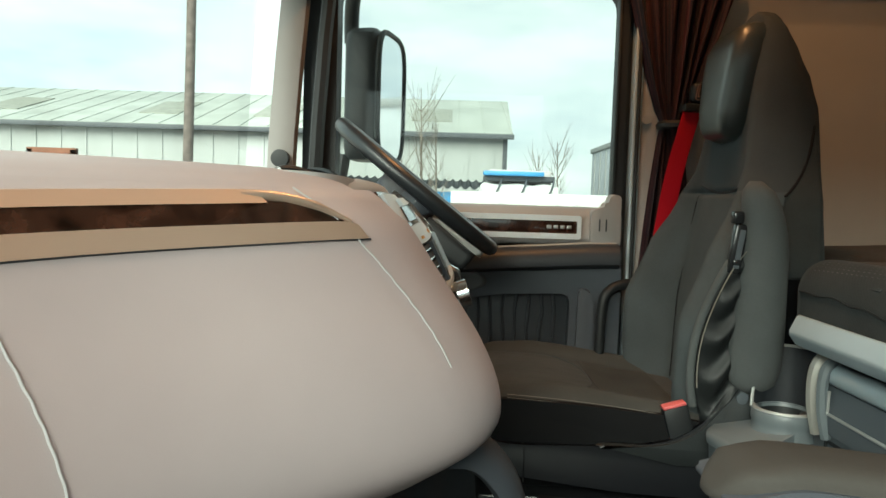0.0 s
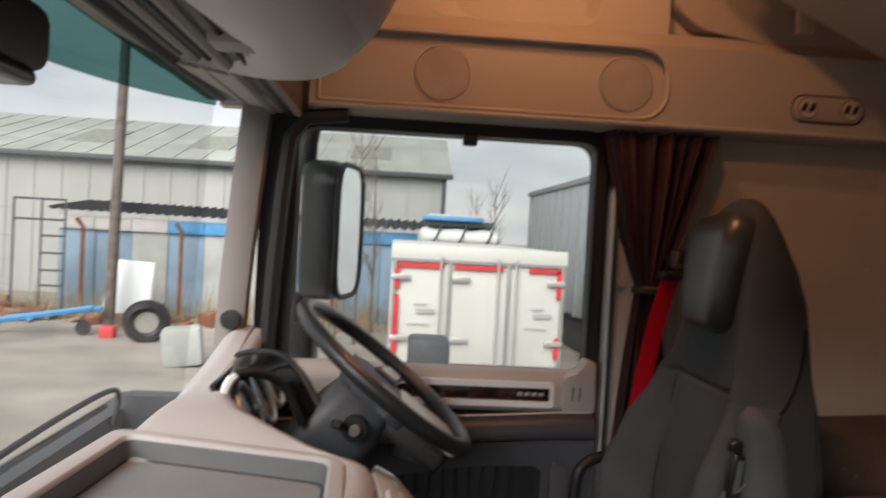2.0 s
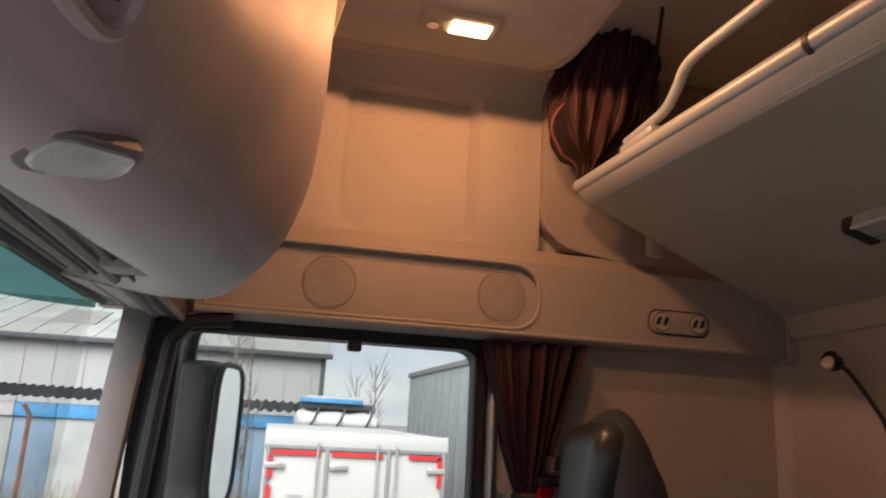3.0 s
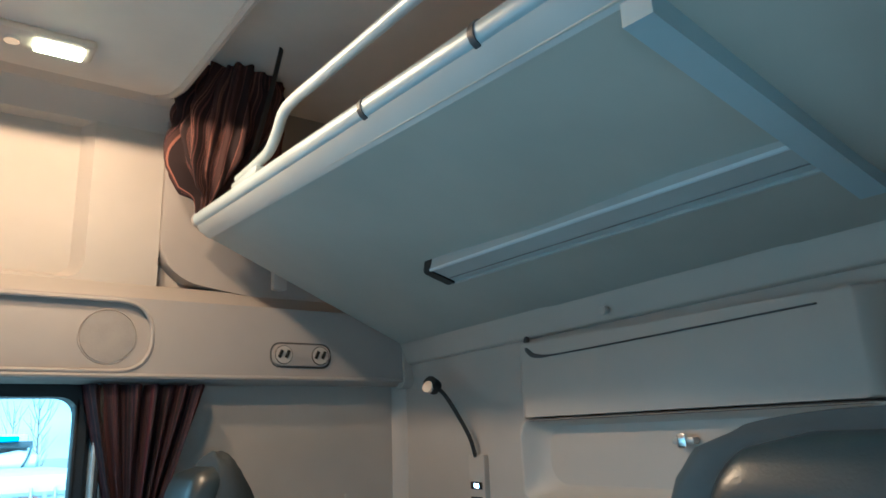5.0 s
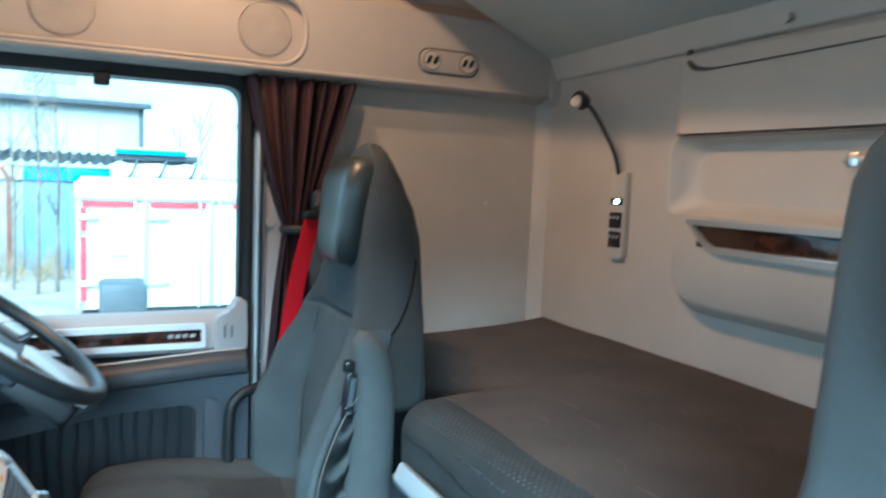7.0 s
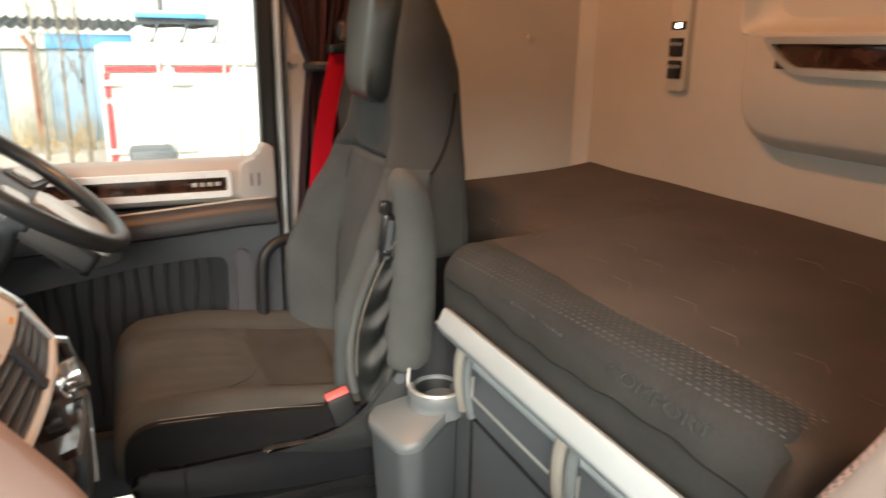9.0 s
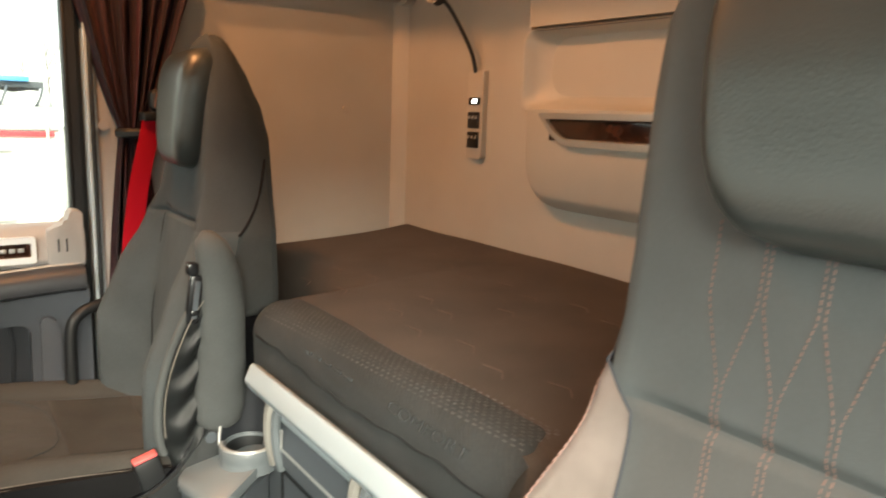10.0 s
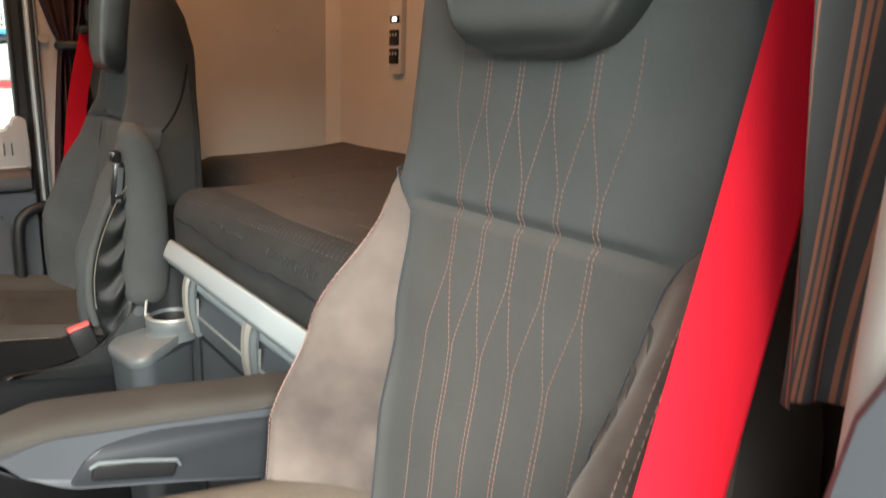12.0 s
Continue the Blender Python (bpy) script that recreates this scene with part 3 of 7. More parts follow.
# B-pillar on the driver's side, with its bright seal edge and grab handle
setting("trim_pillar_b", prism(rounded([(0.545, 2.10), (0.548, 2.07), (0.575, 2.062), (0.70, 2.075), (0.72, 2.10)], 0.012), "z", 0.0, 1.485), M_PILLAR, "beige pillar trim behind the door")
setting("trim_door_seal", join(rbox(0.523, 0.531, 2.055, 2.10, 0.10, 1.485, 0.003), rbox(0.540, 0.546, 2.062, 2.10, 0.10, 1.485, 0.002)), M_ALU, "pale door edge strip")
setting("trim_door_rubber", rbox(0.531, 0.540, 2.05, 2.10, 0.10, 1.485, 0.003), M_BLACK, "black rubber door seal")
single("pillar_button", disc((0.558, 2.062, 1.121), 0.012, "y", 0.008, 16), M_PILLAR, "small round beige trim button on the pillar", "button")
single("grab_handle", tube(smooth_path([(0.56, 2.055, 0.70), (0.52, 2.02, 0.705), (0.475, 2.005, 0.69), (0.455, 2.0, 0.64), (0.452, 2.0, 0.45), (0.452, 2.03, 0.36)], 6), 0.013, 10), M_BLACK, "black bent grab handle beside the driver's seat", "handle")

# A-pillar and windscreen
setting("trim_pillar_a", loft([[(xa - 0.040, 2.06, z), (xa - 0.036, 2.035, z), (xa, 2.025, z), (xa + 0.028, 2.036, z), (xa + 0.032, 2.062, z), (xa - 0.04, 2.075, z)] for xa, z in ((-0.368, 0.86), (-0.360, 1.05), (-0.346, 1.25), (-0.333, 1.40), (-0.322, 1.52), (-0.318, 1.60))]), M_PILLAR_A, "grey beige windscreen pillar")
setting("trim_pillar_seal", tube([(-0.285, 2.055, 0.86), (-0.275, 2.055, 1.10), (-0.262, 2.055, 1.30), (-0.250, 2.05, 1.42), (-0.215, 2.05, 1.468), (-0.12, 2.05, 1.480)], 0.018, 8), M_BLACK, "black door seal along the pillar")
single("pillar_tweeter", moved(disc((0, 0, 0), 0.022, "y", 0.02, 24, 0.016), Matrix.Translation((-0.361, 2.015, 0.993)) @ Matrix.Rotation(radians(180), 4, "Z")), M_BLACK, "round black tweeter at the pillar's foot", "speaker")


def screen_x(y):
    return -0.475 - 0.11 * (1 - ((y - 1.085) / 0.96) ** 2)


screen = setting("windscreen", sheet(lambda u, v: (screen_x(0.12 + 1.93 * u) + 0.05 * v, 0.12 + 1.93 * u, 0.72 + 0.84 * v), 24, 4), M_SCREEN, "clear curved windscreen")
screen.visible_shadow = False
band = setting("windscreen_tint_band", sheet(lambda u, v: (screen_x(0.12 + 1.93 * u) + 0.012 + 0.045 * (0.85 + 0.15 * v), 0.12 + 1.93 * u, 1.482 + 0.103 * v - 0.052 * (1 - (2 * u - 1) ** 2) * (1 - v)), 32, 3), M_TINT, "green shade band of the windscreen")
band.visible_shadow = False


HEADER = [(-0.56, 1.565), (-0.430, 1.514), (-0.405, 1.499), (-0.360, 1.496), (-0.300, 1.484), (-0.245, 1.471), (-0.226, 1.474), (-0.224, 1.70), (-0.56, 1.70)]
setting("trim_header", loft([[(x, y, z) for x, z in HEADER] for y in (0.0, 1.0, 2.07)]), M_HEADER, "grey windscreen header trim")
for hx, hz, hr in ((-0.410, 1.500, 0.012), (-0.378, 1.497, 0.004), (-0.328, 1.489, 0.0045), (-0.252, 1.472, 0.005)):
    setting("trim_header_seal", tube([(hx, 0.05, hz), (hx, 1.0, hz), (hx, 2.04, hz)], hr, 6), M_BLACK, "black blind guide on the header")
for hx, hz, hr in ((-0.352, 1.495, 0.012), (-0.292, 1.483, 0.014), (-0.232, 1.473, 0.007)):
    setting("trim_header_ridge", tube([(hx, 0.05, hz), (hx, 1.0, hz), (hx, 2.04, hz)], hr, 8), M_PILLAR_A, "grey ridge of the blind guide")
setting("trim_cowl", rbox(-0.75, -0.55, 0.0, 2.17, 0.585, 0.645, 0.02), M_BLACK, "black cowl under the windscreen")
# passenger's pillars
setting("trim_pillar_a_near", prism(rect(-0.56, -0.44, -0.06, 0.10), "z", 0.0, 1.56), M_PILLAR, "grey beige windscreen pillar")
setting("trim_pillar_b_near", prism(rounded([(0.545, -0.04), (0.545, 0.046), (0.560, 0.061), (0.60, 0.056), (0.72, 0.055), (0.72, -0.04)], 0.010), "z", 0.0, 1.52), M_PILLAR, "cream door pillar beside the passenger's seat")
setting("trim_pillar_foot", loft([[(0.530, -0.05, z), (0.530, 0.050 - c, z), (0.536, 0.054 - c, z), (0.5445, 0.053 - c, z), (0.5445, -0.05, z)] for z, c in ((0.0, -0.004), (0.86, 0.0), (0.91, 0.003), (0.95, 0.009), (0.98, 0.022), (1.0, 0.045), (1.006, 0.07))]), M_DOOR, "slate lower door pillar cover")
setting("trim_sill_near", rbox(-0.56, 0.70, -0.06, 0.06, 1.50, 1.56, 0.01), M_PILLAR, "door opening's top rail")

# ---- overhead locker over the windscreen ----
pod = thing("overhead_locker", "taupe moulded overhead locker above the windscreen", "locker", (-0.25, 1.1, 1.45))
pod_prof = smooth_path([(-0.37, 0, 1.62), (-0.305, 0, 1.545), (-0.25, 0, 1.492), (-0.19, 0, 1.464), (-0.11, 0, 1.456), (-0.045, 0, 1.495), (-0.003, 0, 1.58), (0.016, 0, 1.68), (0.022, 0, 1.85), (0.024, 0, 2.05), (0.02, 0, 2.32)], 5)


def pod_pt(y, i, lift=0.0):
    """A point of the locker's skin: y along the cab, i round its section."""
    a = min(len(pod_prof) - 2, int(i))
    p = pod_prof[a].lerp(pod_prof[a + 1], i - a)
    back = lerp_table([(0.1, 0.13), (0.60, 0.125), (0.90, 0.09), (1.15, 0.045), (1.38, 0.0), (1.8, 0.0)], y)[0]
    q = max(0.0, (y - 1.34) / 0.26)
    k = math.sqrt(max(0.0, 1 - min(1, q) ** 2.6))
    w = max(0.0, min(1.0, (p.x + 0.36) / 0.20))
    x = p.x - back * w - (1 - k) * 0.22 * w
    z = p.z + (1 - k) * 0.03 * (1 if p.z < 1.6 else 0)
    return Vector((x + lift, y, z - lift * 0.4))


def crease(y):
    """Where round the section the pale lower shell ends: it curls down at the locker's end."""
    return lerp_table([(0.1, 22.6), (0.72, 22.8), (0.84, 23.5), (0.95, 24.7), (1.07, 25.0), (1.21, 24.6), (1.36, 23.8), (1.46, 22.8), (1.54, 20.5), (1.60, 16.0)], y)[0]


upper, lower = [], []
TOPI = len(pod_prof) - 1
for y in list(np.linspace(0.12, 1.36, 40)) + [1.40, 1.44, 1.48, 1.51, 1.545, 1.57, 1.588, 1.598, 1.60]:
    c = crease(y)
    lift = Vector((0.004, 0, -0.014))
    upper.append([pod_pt(y, c - 0.4)] + [pod_pt(y, c + (TOPI - c) * k / 34) for k in range(35)] + [(-0.43, y, 2.32), (-0.43, y, 1.62)])
    lower.append([pod_pt(y, c * k / 26) + lift * min(1.0, (26 - k) / 3.5) ** 0.5 for k in range(27)] + [pod_pt(y, c) + Vector((-0.006, 0, 0.004)), (-0.40, y, 1.60)])
part("body", loft(upper), M_TAUPE, pod, smooth=70)
part("lower_shell", loft(lower), M_SHELL, pod, "pale grey lower shell", smooth=70)
# no opening is cut: a dark sheet on the skin paints the shade inside
part("shelf_mouth_shade", sheet(lambda u, v: pod_pt(0.15 + 0.562 * u, 25.8 + (0.9 * u ** 14) + (10 + 0.5 * u) * v, 0.003), 30, 14, 0.002), M_DARK, pod, "dark sheet painted as the shaded inside of the shelf mouth", smooth=70)
part("mouth_rim", tube(smooth_path([pod_pt(0.690, 37, 0.002), pod_pt(0.705, 32, 0.002), pod_pt(0.722, 28, 0.002), pod_pt(0.733, 26.6, 0.002), pod_pt(0.722, 25.7, 0.002), pod_pt(0.690, 25.4, 0.002), pod_pt(0.60, 25.3, 0.002), pod_pt(0.40, 25.3, 0.002), pod_pt(0.20, 25.3, 0.002)], 6), 0.008, 8), M_TAUPE, pod)
part("end_panel", prism([(-0.20, 1.66), (-0.012, 1.68), (-0.002, 1.78), (0.010, 1.90), (0.022, 1.97), (0.050, 2.10), (0.060, 2.30), (-0.20, 2.30)], "y", 1.601, 1.615, 0.003), M_BEIGE, pod, "beige end panel")
lamp_at = pod_pt(0.845, 21.8) + Vector((0.003, 0, -0.012))
lamp_y = (pod_pt(0.90, 23.5) - pod_pt(0.81, 21.0)).normalized()
lamp_z = lamp_y.cross(pod_pt(0.853, 23.2) - pod_pt(0.853, 21.2)).normalized()
lamp_z = lamp_z if lamp_z.z > 0 else -lamp_z
lamp_at += lamp_z * 0.005
lamp_x = lamp_y.cross(lamp_z)
LAMP_M = Matrix(((lamp_x.x, lamp_y.x, lamp_z.x, lamp_at.x), (lamp_x.y, lamp_y.y, lamp_z.y, lamp_at.y), (lamp_x.z, lamp_y.z, lamp_z.z, lamp_at.z), (0, 0, 0, 1)))
lens = part("reading_lamp", moved(prism(rounded(rect(-0.027, 0.027, -0.056, 0.056), 0.026, 8), "z", -0.002, 0.014, 0.002, 2), LAMP_M), M_PILLAR_A, pod, "unlit reading lamp in an oval surround", smooth=50)
part("lens", moved(prism(rounded(rect(-0.020, 0.020, -0.048, 0.048), 0.019, 8), "z", -0.006, 0.0, 0.003, 3), LAMP_M), M_LENS, lens, "frosted lens", smooth=50)
part("slot", moved(rbox(-0.013, 0.013, -0.006, 0.006, -0.003, 0.003, 0.002), pose(-0.192, 0.905, 1.456, 0, 4, -12)), M_BLACK, pod)
part("screw_cap", disc((-0.203, 1.09, 1.460), 0.006, "z", 0.006, 12), M_PILLAR, pod)
part("visor_mount", rbox(-0.27, -0.20, 1.34, 1.40, 1.458, 1.486, 0.008), M_PILLAR, pod, "grey visor mount")
part("clip", rbox(-0.20, -0.18, 1.50, 1.53, 1.468, 1.49, 0.005), M_PILLAR, pod)
single("corner_trim_box", loft([[(-0.43 + 0.20 * k, y, 1.50), (-0.40 + 0.20 * k, y, 1.472 + 0.02 * (1 - k)), (-0.30 + 0.14 * k, y, 1.475), (-0.235 + 0.03 * k, y, 1.53), (-0.24, y, 1.62), (-0.43, y, 1.62)] for y, k in ((1.66, 0.0), (1.80, 0.1), (1.95, 0.2), (2.05, 0.2))]), M_PILLAR, "grey beige corner trim above the windscreen pillar", "trim")
camb = thing("camera_box", "black electronics box on the windscreen", "camera", (-0.45, 1.1, 1.455))
part("housing", rbox(-0.49, -0.41, 0.98, 1.22, 1.375, 1.455, 0.022, 3), M_BLACK, camb, smooth=50)
part("lower_cover", rbox(-0.482, -0.418, 1.0, 1.20, 1.358, 1.379, 0.010, 3), M_GLOSS, camb)
part("lens_eye", disc((-0.413, 1.06, 1.415), 0.012, "x", 0.008, 16), M_GLOSS, camb)

# roof lamps
for lx, ly, lw in LAMPS:
    rl = thing("roof_lamp", "lit rectangular roof lamp with a warm lens", "lamp", (lx, ly, LAMP_Z + 0.016), "roof lamps")
    part("housing", rbox(lx - 0.115, lx + 0.065, ly - 0.04, ly + 0.04, LAMP_Z - 0.004, LAMP_Z + 0.014, 0.007), M_BEIGE_HARD, rl)
    part("lens", rbox(lx - 0.045, lx + 0.045, ly - 0.024, ly + 0.024, LAMP_Z - 0.011, LAMP_Z - 0.002, 0.004), M_LAMP, rl, "lit warm lens")
    part("spot", disc((lx - 0.085, ly, LAMP_Z - 0.006), 0.014, "z", 0.012, 16), M_CHROME, rl)

# ---- dashboard ----
dash = thing("dashboard", "taupe soft-touch dashboard with a wood trim strip", "dashboard", (-0.25, 1.0, 0.58))
OFF = [(0.0, -0.33), (0.45, -0.335), (0.58, -0.305), (0.68, -0.248), (0.78, -0.160), (0.86, -0.060), (0.90, -0.026), (0.95, -0.004), (1.02, 0.0)]
FACE = [(-0.10, 0.946), (-0.035, 0.932), (0.025, 0.89), (0.075, 0.82), (0.122, 0.750), (0.146, 0.69), (0.140, 0.645), (0.09, 0.612)]
FACE = [(p.x, p.z) for p in smooth_path([(x, 0, z) for x, z in FACE], 4)]


def dash_off(y):
    """How far the dash front steps forward towards the passenger's side."""
    ys, xs = [r[0] for r in OFF], [r[1] for r in OFF]
    return float(np.mean(np.interp(np.linspace(y - 0.09, y + 0.09, 13), ys, xs)))


def dash_ring(y, pull=0.0, drop=0.0):
    o = dash_off(y)
    top = [(-0.54, 0.56), (-0.54, 0.76), (min(-0.47, o - 0.19), 0.80), (min(-0.40, o - 0.175), 0.88), (min(-0.355, o - 0.16), 0.934), (min(-0.31, o - 0.13), 0.946)]
    sink = 0.017
    pts = [(x, y, z - (sink if z > 0.9 else 0)) for x, z in top]
    pts += [(o + x - pull * (1 if x > -0.05 else 0.6), y, z - drop - (sink if z > 0.92 else 0.35 * sink if z > 0.88 else 0)) for x, z in FACE]
    # room for the sunk tray
    pts = [(x, yy, min(z, 0.872) if -0.365 < x < -0.062 and y > 0.990 + 0.25 * x else z) for x, yy, z in pts]
    return pts + [(-0.10, y, 0.59)]


rings = [dash_ring(y) for y in list(np.linspace(0.12, 0.87, 36)) + list(np.linspace(0.874, 0.984, 36))]
rings += [dash_ring(1.00, 0.004), dash_ring(1.03, 0.015, 0.002), dash_ring(1.05, 0.035, 0.004), dash_ring(1.06, 0.06, 0.006)]
part("body", loft(rings), M_TAUPE, dash, smooth=60)
# wood strip between two champagne mouldings, ending in a rounded corner


def face_at(z, lift):
    """x offset of the passenger's face at a height, and its outward lift."""
    t = [(-zz, xx) for xx, zz in FACE]
    return lerp_table(sorted(t), -z)[0] + lift


def strip_drop(y):
    """The wood strip falls slightly towards the passenger's door."""
    return -0.045 * max(0.0, min(0.25, 0.85 - y))


def strip(z0, z1, y0, y1, lift, thick, bend=0.05, skew=1.7):
    """A band along the dash face, its end curving down from the top to a point."""
    rgs = []
    for y in list(np.linspace(y0, y1 - bend * 1.04, 22)) + [y1 - bend + bend * math.sin(k / 14 * math.pi / 2) for k in range(15)]:
        c = 0.0
        if y > y1 - bend:
            c = (1 - math.sqrt(max(0, 1 - ((y - (y1 - bend)) / bend) ** 2))) * 0.5 * (z1 - z0)
        a, b = z0 + c * 0.05 + strip_drop(y), z1 - skew * c + strip_drop(y)
        o = dash_off(y)
        rgs.append([(o + face_at(a, lift), y, a), (o + face_at(b, lift), y, b), (o + face_at(b, lift - thick), y, b), (o + face_at(a, lift - thick), y, a)])
    return loft(rgs)


STRIP_END = 0.872
part("trim_moulding", strip(0.8945, 0.9062, 0.12, STRIP_END - 0.050, 0.0045, 0.012, 0.01, 0.3), M_TRIMGOLD, dash, "champagne moulding above the wood strip")
part("trim_moulding", strip(0.8612, 0.8775, 0.12, STRIP_END + 0.014, 0.0040, 0.012, 0.02, 0.6), M_TRIMGOLD, dash, "champagne moulding below the wood strip")
part("wood_strip", strip(0.8770, 0.8955, 0.12, STRIP_END + 0.002, 0.0025, 0.008, 0.046, 1.9), M_WOOD, dash, "dark burr wood strip")


def face_point(y, z, lift):
    return (dash_off(y) + face_at(z, lift), y, z)


# raised pale edge of the moulding, running round the strip's end and down the dash as a seam
END_ARC = smooth_path([(STRIP_END - 0.066, 0.8996, 0), (STRIP_END - 0.048, 0.8998, 0), (STRIP_END - 0.029, 0.8972, 0), (STRIP_END - 0.011, 0.8905, 0), (STRIP_END + 0.001, 0.8828, 0), (STRIP_END + 0.009, 0.8770, 0)], 5)
part("moulding_end", tube([face_point(p.x, p.y, 0.0012 - 0.004 * max(0.0, 1 - k / 6)) for k, p in enumerate(END_ARC)], [0.0030 + 0.0024 * math.sin(math.pi * min(1.0, 0.12 + k / (len(END_ARC) - 1))) for k in range(len(END_ARC))], 8), M_TRIMGOLD, dash, "curved end of the champagne moulding", smooth=60)
part("groove", tube([face_point(y, 0.8605 + strip_drop(y), 0.0012) for y in np.linspace(0.13, STRIP_END + 0.018, 40)], 0.0011, 6), M_DARK, dash)
part("seam", tube([face_point(y, z, 0.0018) for y, z in [(0.858 + 0.034 * t + 0.012 * math.sin(t * 3.1), 0.908 - 0.172 * t) for t in np.linspace(0, 1, 26)]], 0.0012, 6, flat=0.6), M_TAUPE_TOP, dash)
part("seam", tube([face_point(y, z, 0.0016) for y, z in [(0.622 - 0.023 * t, 0.845 - 0.19 * t) for t in np.linspace(0, 1, 24)]], 0.0010, 6, flat=0.6), M_TAUPE_TOP, dash)
# top tray: raised rim, sunk rubber mat
TRAY = rounded([(-0.398, 0.886), (-0.17, 0.936), (-0.058, 0.960), (-0.036, 1.04), (-0.050, 1.292), (-0.384, 1.396)], [0.03, 0.08, 0.05, 0.05, 0.03, 0.03], 5)
TRAY_IN = rounded([(-0.364, 0.906), (-0.18, 0.952), (-0.076, 0.978), (-0.060, 1.05), (-0.070, 1.270), (-0.354, 1.354)], [0.02, 0.06, 0.04, 0.05, 0.025, 0.02], 5)
TRAY_LOW = [(-0.215 + (x + 0.215) * 0.972, 1.085 + (y - 1.085) * 0.975) for x, y in TRAY_IN]
TRAY_LIP = [(-0.19 + (x + 0.19) * 0.985, 1.03 + (y - 1.03) * 0.985) for x, y in TRAY]


def tray_z(y, z):
    """The tray lies below the dash crown and falls slightly towards the driver's side."""
    return z - 0.024 - 0.013 * max(0.0, min(1.0, (y - 0.95) / 0.35))


part("tray_rim", loft([[(x, y, tray_z(y, z)) for x, y in ring] for ring, z in ((TRAY, 0.900), (TRAY, 0.943), (TRAY_LIP, 0.9505), ([(-0.215 + (x + 0.215) * 1.03, 1.085 + (y - 1.085) * 1.03) for x, y in TRAY_IN], 0.9525), ([(-0.215 + (x + 0.215) * 1.01, 1.085 + (y - 1.085) * 1.01) for x, y in TRAY_IN], 0.9510), (TRAY_IN, 0.946))], caps=False), M_TAUPE_TOP, dash, "pale tray rim", smooth=50)
part("tray_liner", loft([[(x, y, tray_z(y, z)) for x, y in ring] for ring, z in ((TRAY_IN, 0.9455), (TRAY_LOW, 0.917))], caps=False), M_TRAYWALL, dash, "dark grey tray side wall", smooth=50)
part("tray_mat", loft([[(x, y, tray_z(y, z)) for x, y in TRAY_LOW] for z in (0.912, 0.9195)]), M_TRAY, dash, "dark dimpled rubber tray mat")
part("tray_joint", tube([(x, y, tray_z(y, 0.9195)) for x, y in TRAY_LOW], 0.0022, 6, True), M_BLACK, dash)
# centre and driver's upper dash: flat beside the tray, rising to a cowl round the instruments
rings = []
for y, xr, zr, zf in ((0.985, -0.056, 0.914, 0.914), (1.03, -0.030, 0.9205, 0.918), (1.06, -0.017, 0.922, 0.919), (1.09, -0.010, 0.9240, 0.919), (1.14, -0.007, 0.9222, 0.917), (1.20, -0.007, 0.9200, 0.914), (1.25, -0.012, 0.9175, 0.912), (1.285, -0.030, 0.9145, 0.910), (1.310, -0.062, 0.915, 0.909), (1.345, -0.100, 0.917, 0.909), (1.40, -0.150, 0.922, 0.912),
                      (1.476, -0.214, 0.928, 0.917), (1.552, -0.246, 0.926, 0.915), (1.608, -0.265, 0.923, 0.911), (1.654, -0.276, 0.922, 0.909), (1.722, -0.287, 0.923, 0.912), (1.852, -0.290, 0.931, 0.930), (1.926, -0.293, 0.942, 0.946), (1.981, -0.294, 0.953, 0.964), (2.023, -0.295, 0.960, 0.972), (2.07, -0.285, 0.970, 0.980)):
    mid = (-0.345 + xr) / 2
    low = 1.0 if y < 1.26 else 0.9 if y < 1.32 else 0.55 if y < 1.35 else 0.0  # room for the sunk tray
    sunk = [zf * (1 - low) + 0.868 * low, (zf + (zr - zf) * 0.72) * (1 - low) + 0.868 * low]
    xq = (-0.086 if low == 1.0 else mid * 0.4 + (xr - 0.03) * 0.6)
    zq = (zf + (zr - zf) * 0.85) * (1 - low) + 0.868 * low
    rings.append([(-0.52, y, 0.56), (-0.52, y, 0.76), (-0.47, y, 0.80), (-0.40, y, zf - 0.06), (-0.375, y, zf - 0.022), (-0.352 - 0.022 * low, y, zf - 0.02 * low), (-0.340 - 0.020 * low, y, sunk[0]), (mid, y, sunk[1]), (xq, y, zq), (max(xr - 0.03, -0.064) if low == 1.0 else xr - 0.03, y, zr), (xr - 0.010, y, zr - 0.004), (xr, y, zr - 0.016), (xr - 0.002, y, zr - 0.05), (xr - 0.015, y, 0.70), (xr - 0.06, y, 0.56)])
part("driver_top", loft(rings), M_TAUPE_TOP, dash, "pale dash top sweeping up to the instruments", smooth=60)

# driver's console: burr wood face between the dash end and a bright edge
CON_N = [(0.0, -0.010, 1.035, 0.906), (0.15, 0.004, 1.040, 0.882), (0.32, 0.026, 1.042, 0.838), (0.50, 0.057, 1.045, 0.778), (0.75, 0.090, 1.045, 0.700), (1.0, 0.085, 1.045, 0.600)]
CON_F = [(0.0, -0.018, 1.258, 0.903), (0.15, 0.008, 1.272, 0.885), (0.32, 0.040, 1.288, 0.848), (0.50, 0.066, 1.305, 0.795), (0.75, 0.096, 1.335, 0.700), (1.0, 0.092, 1.370, 0.560)]


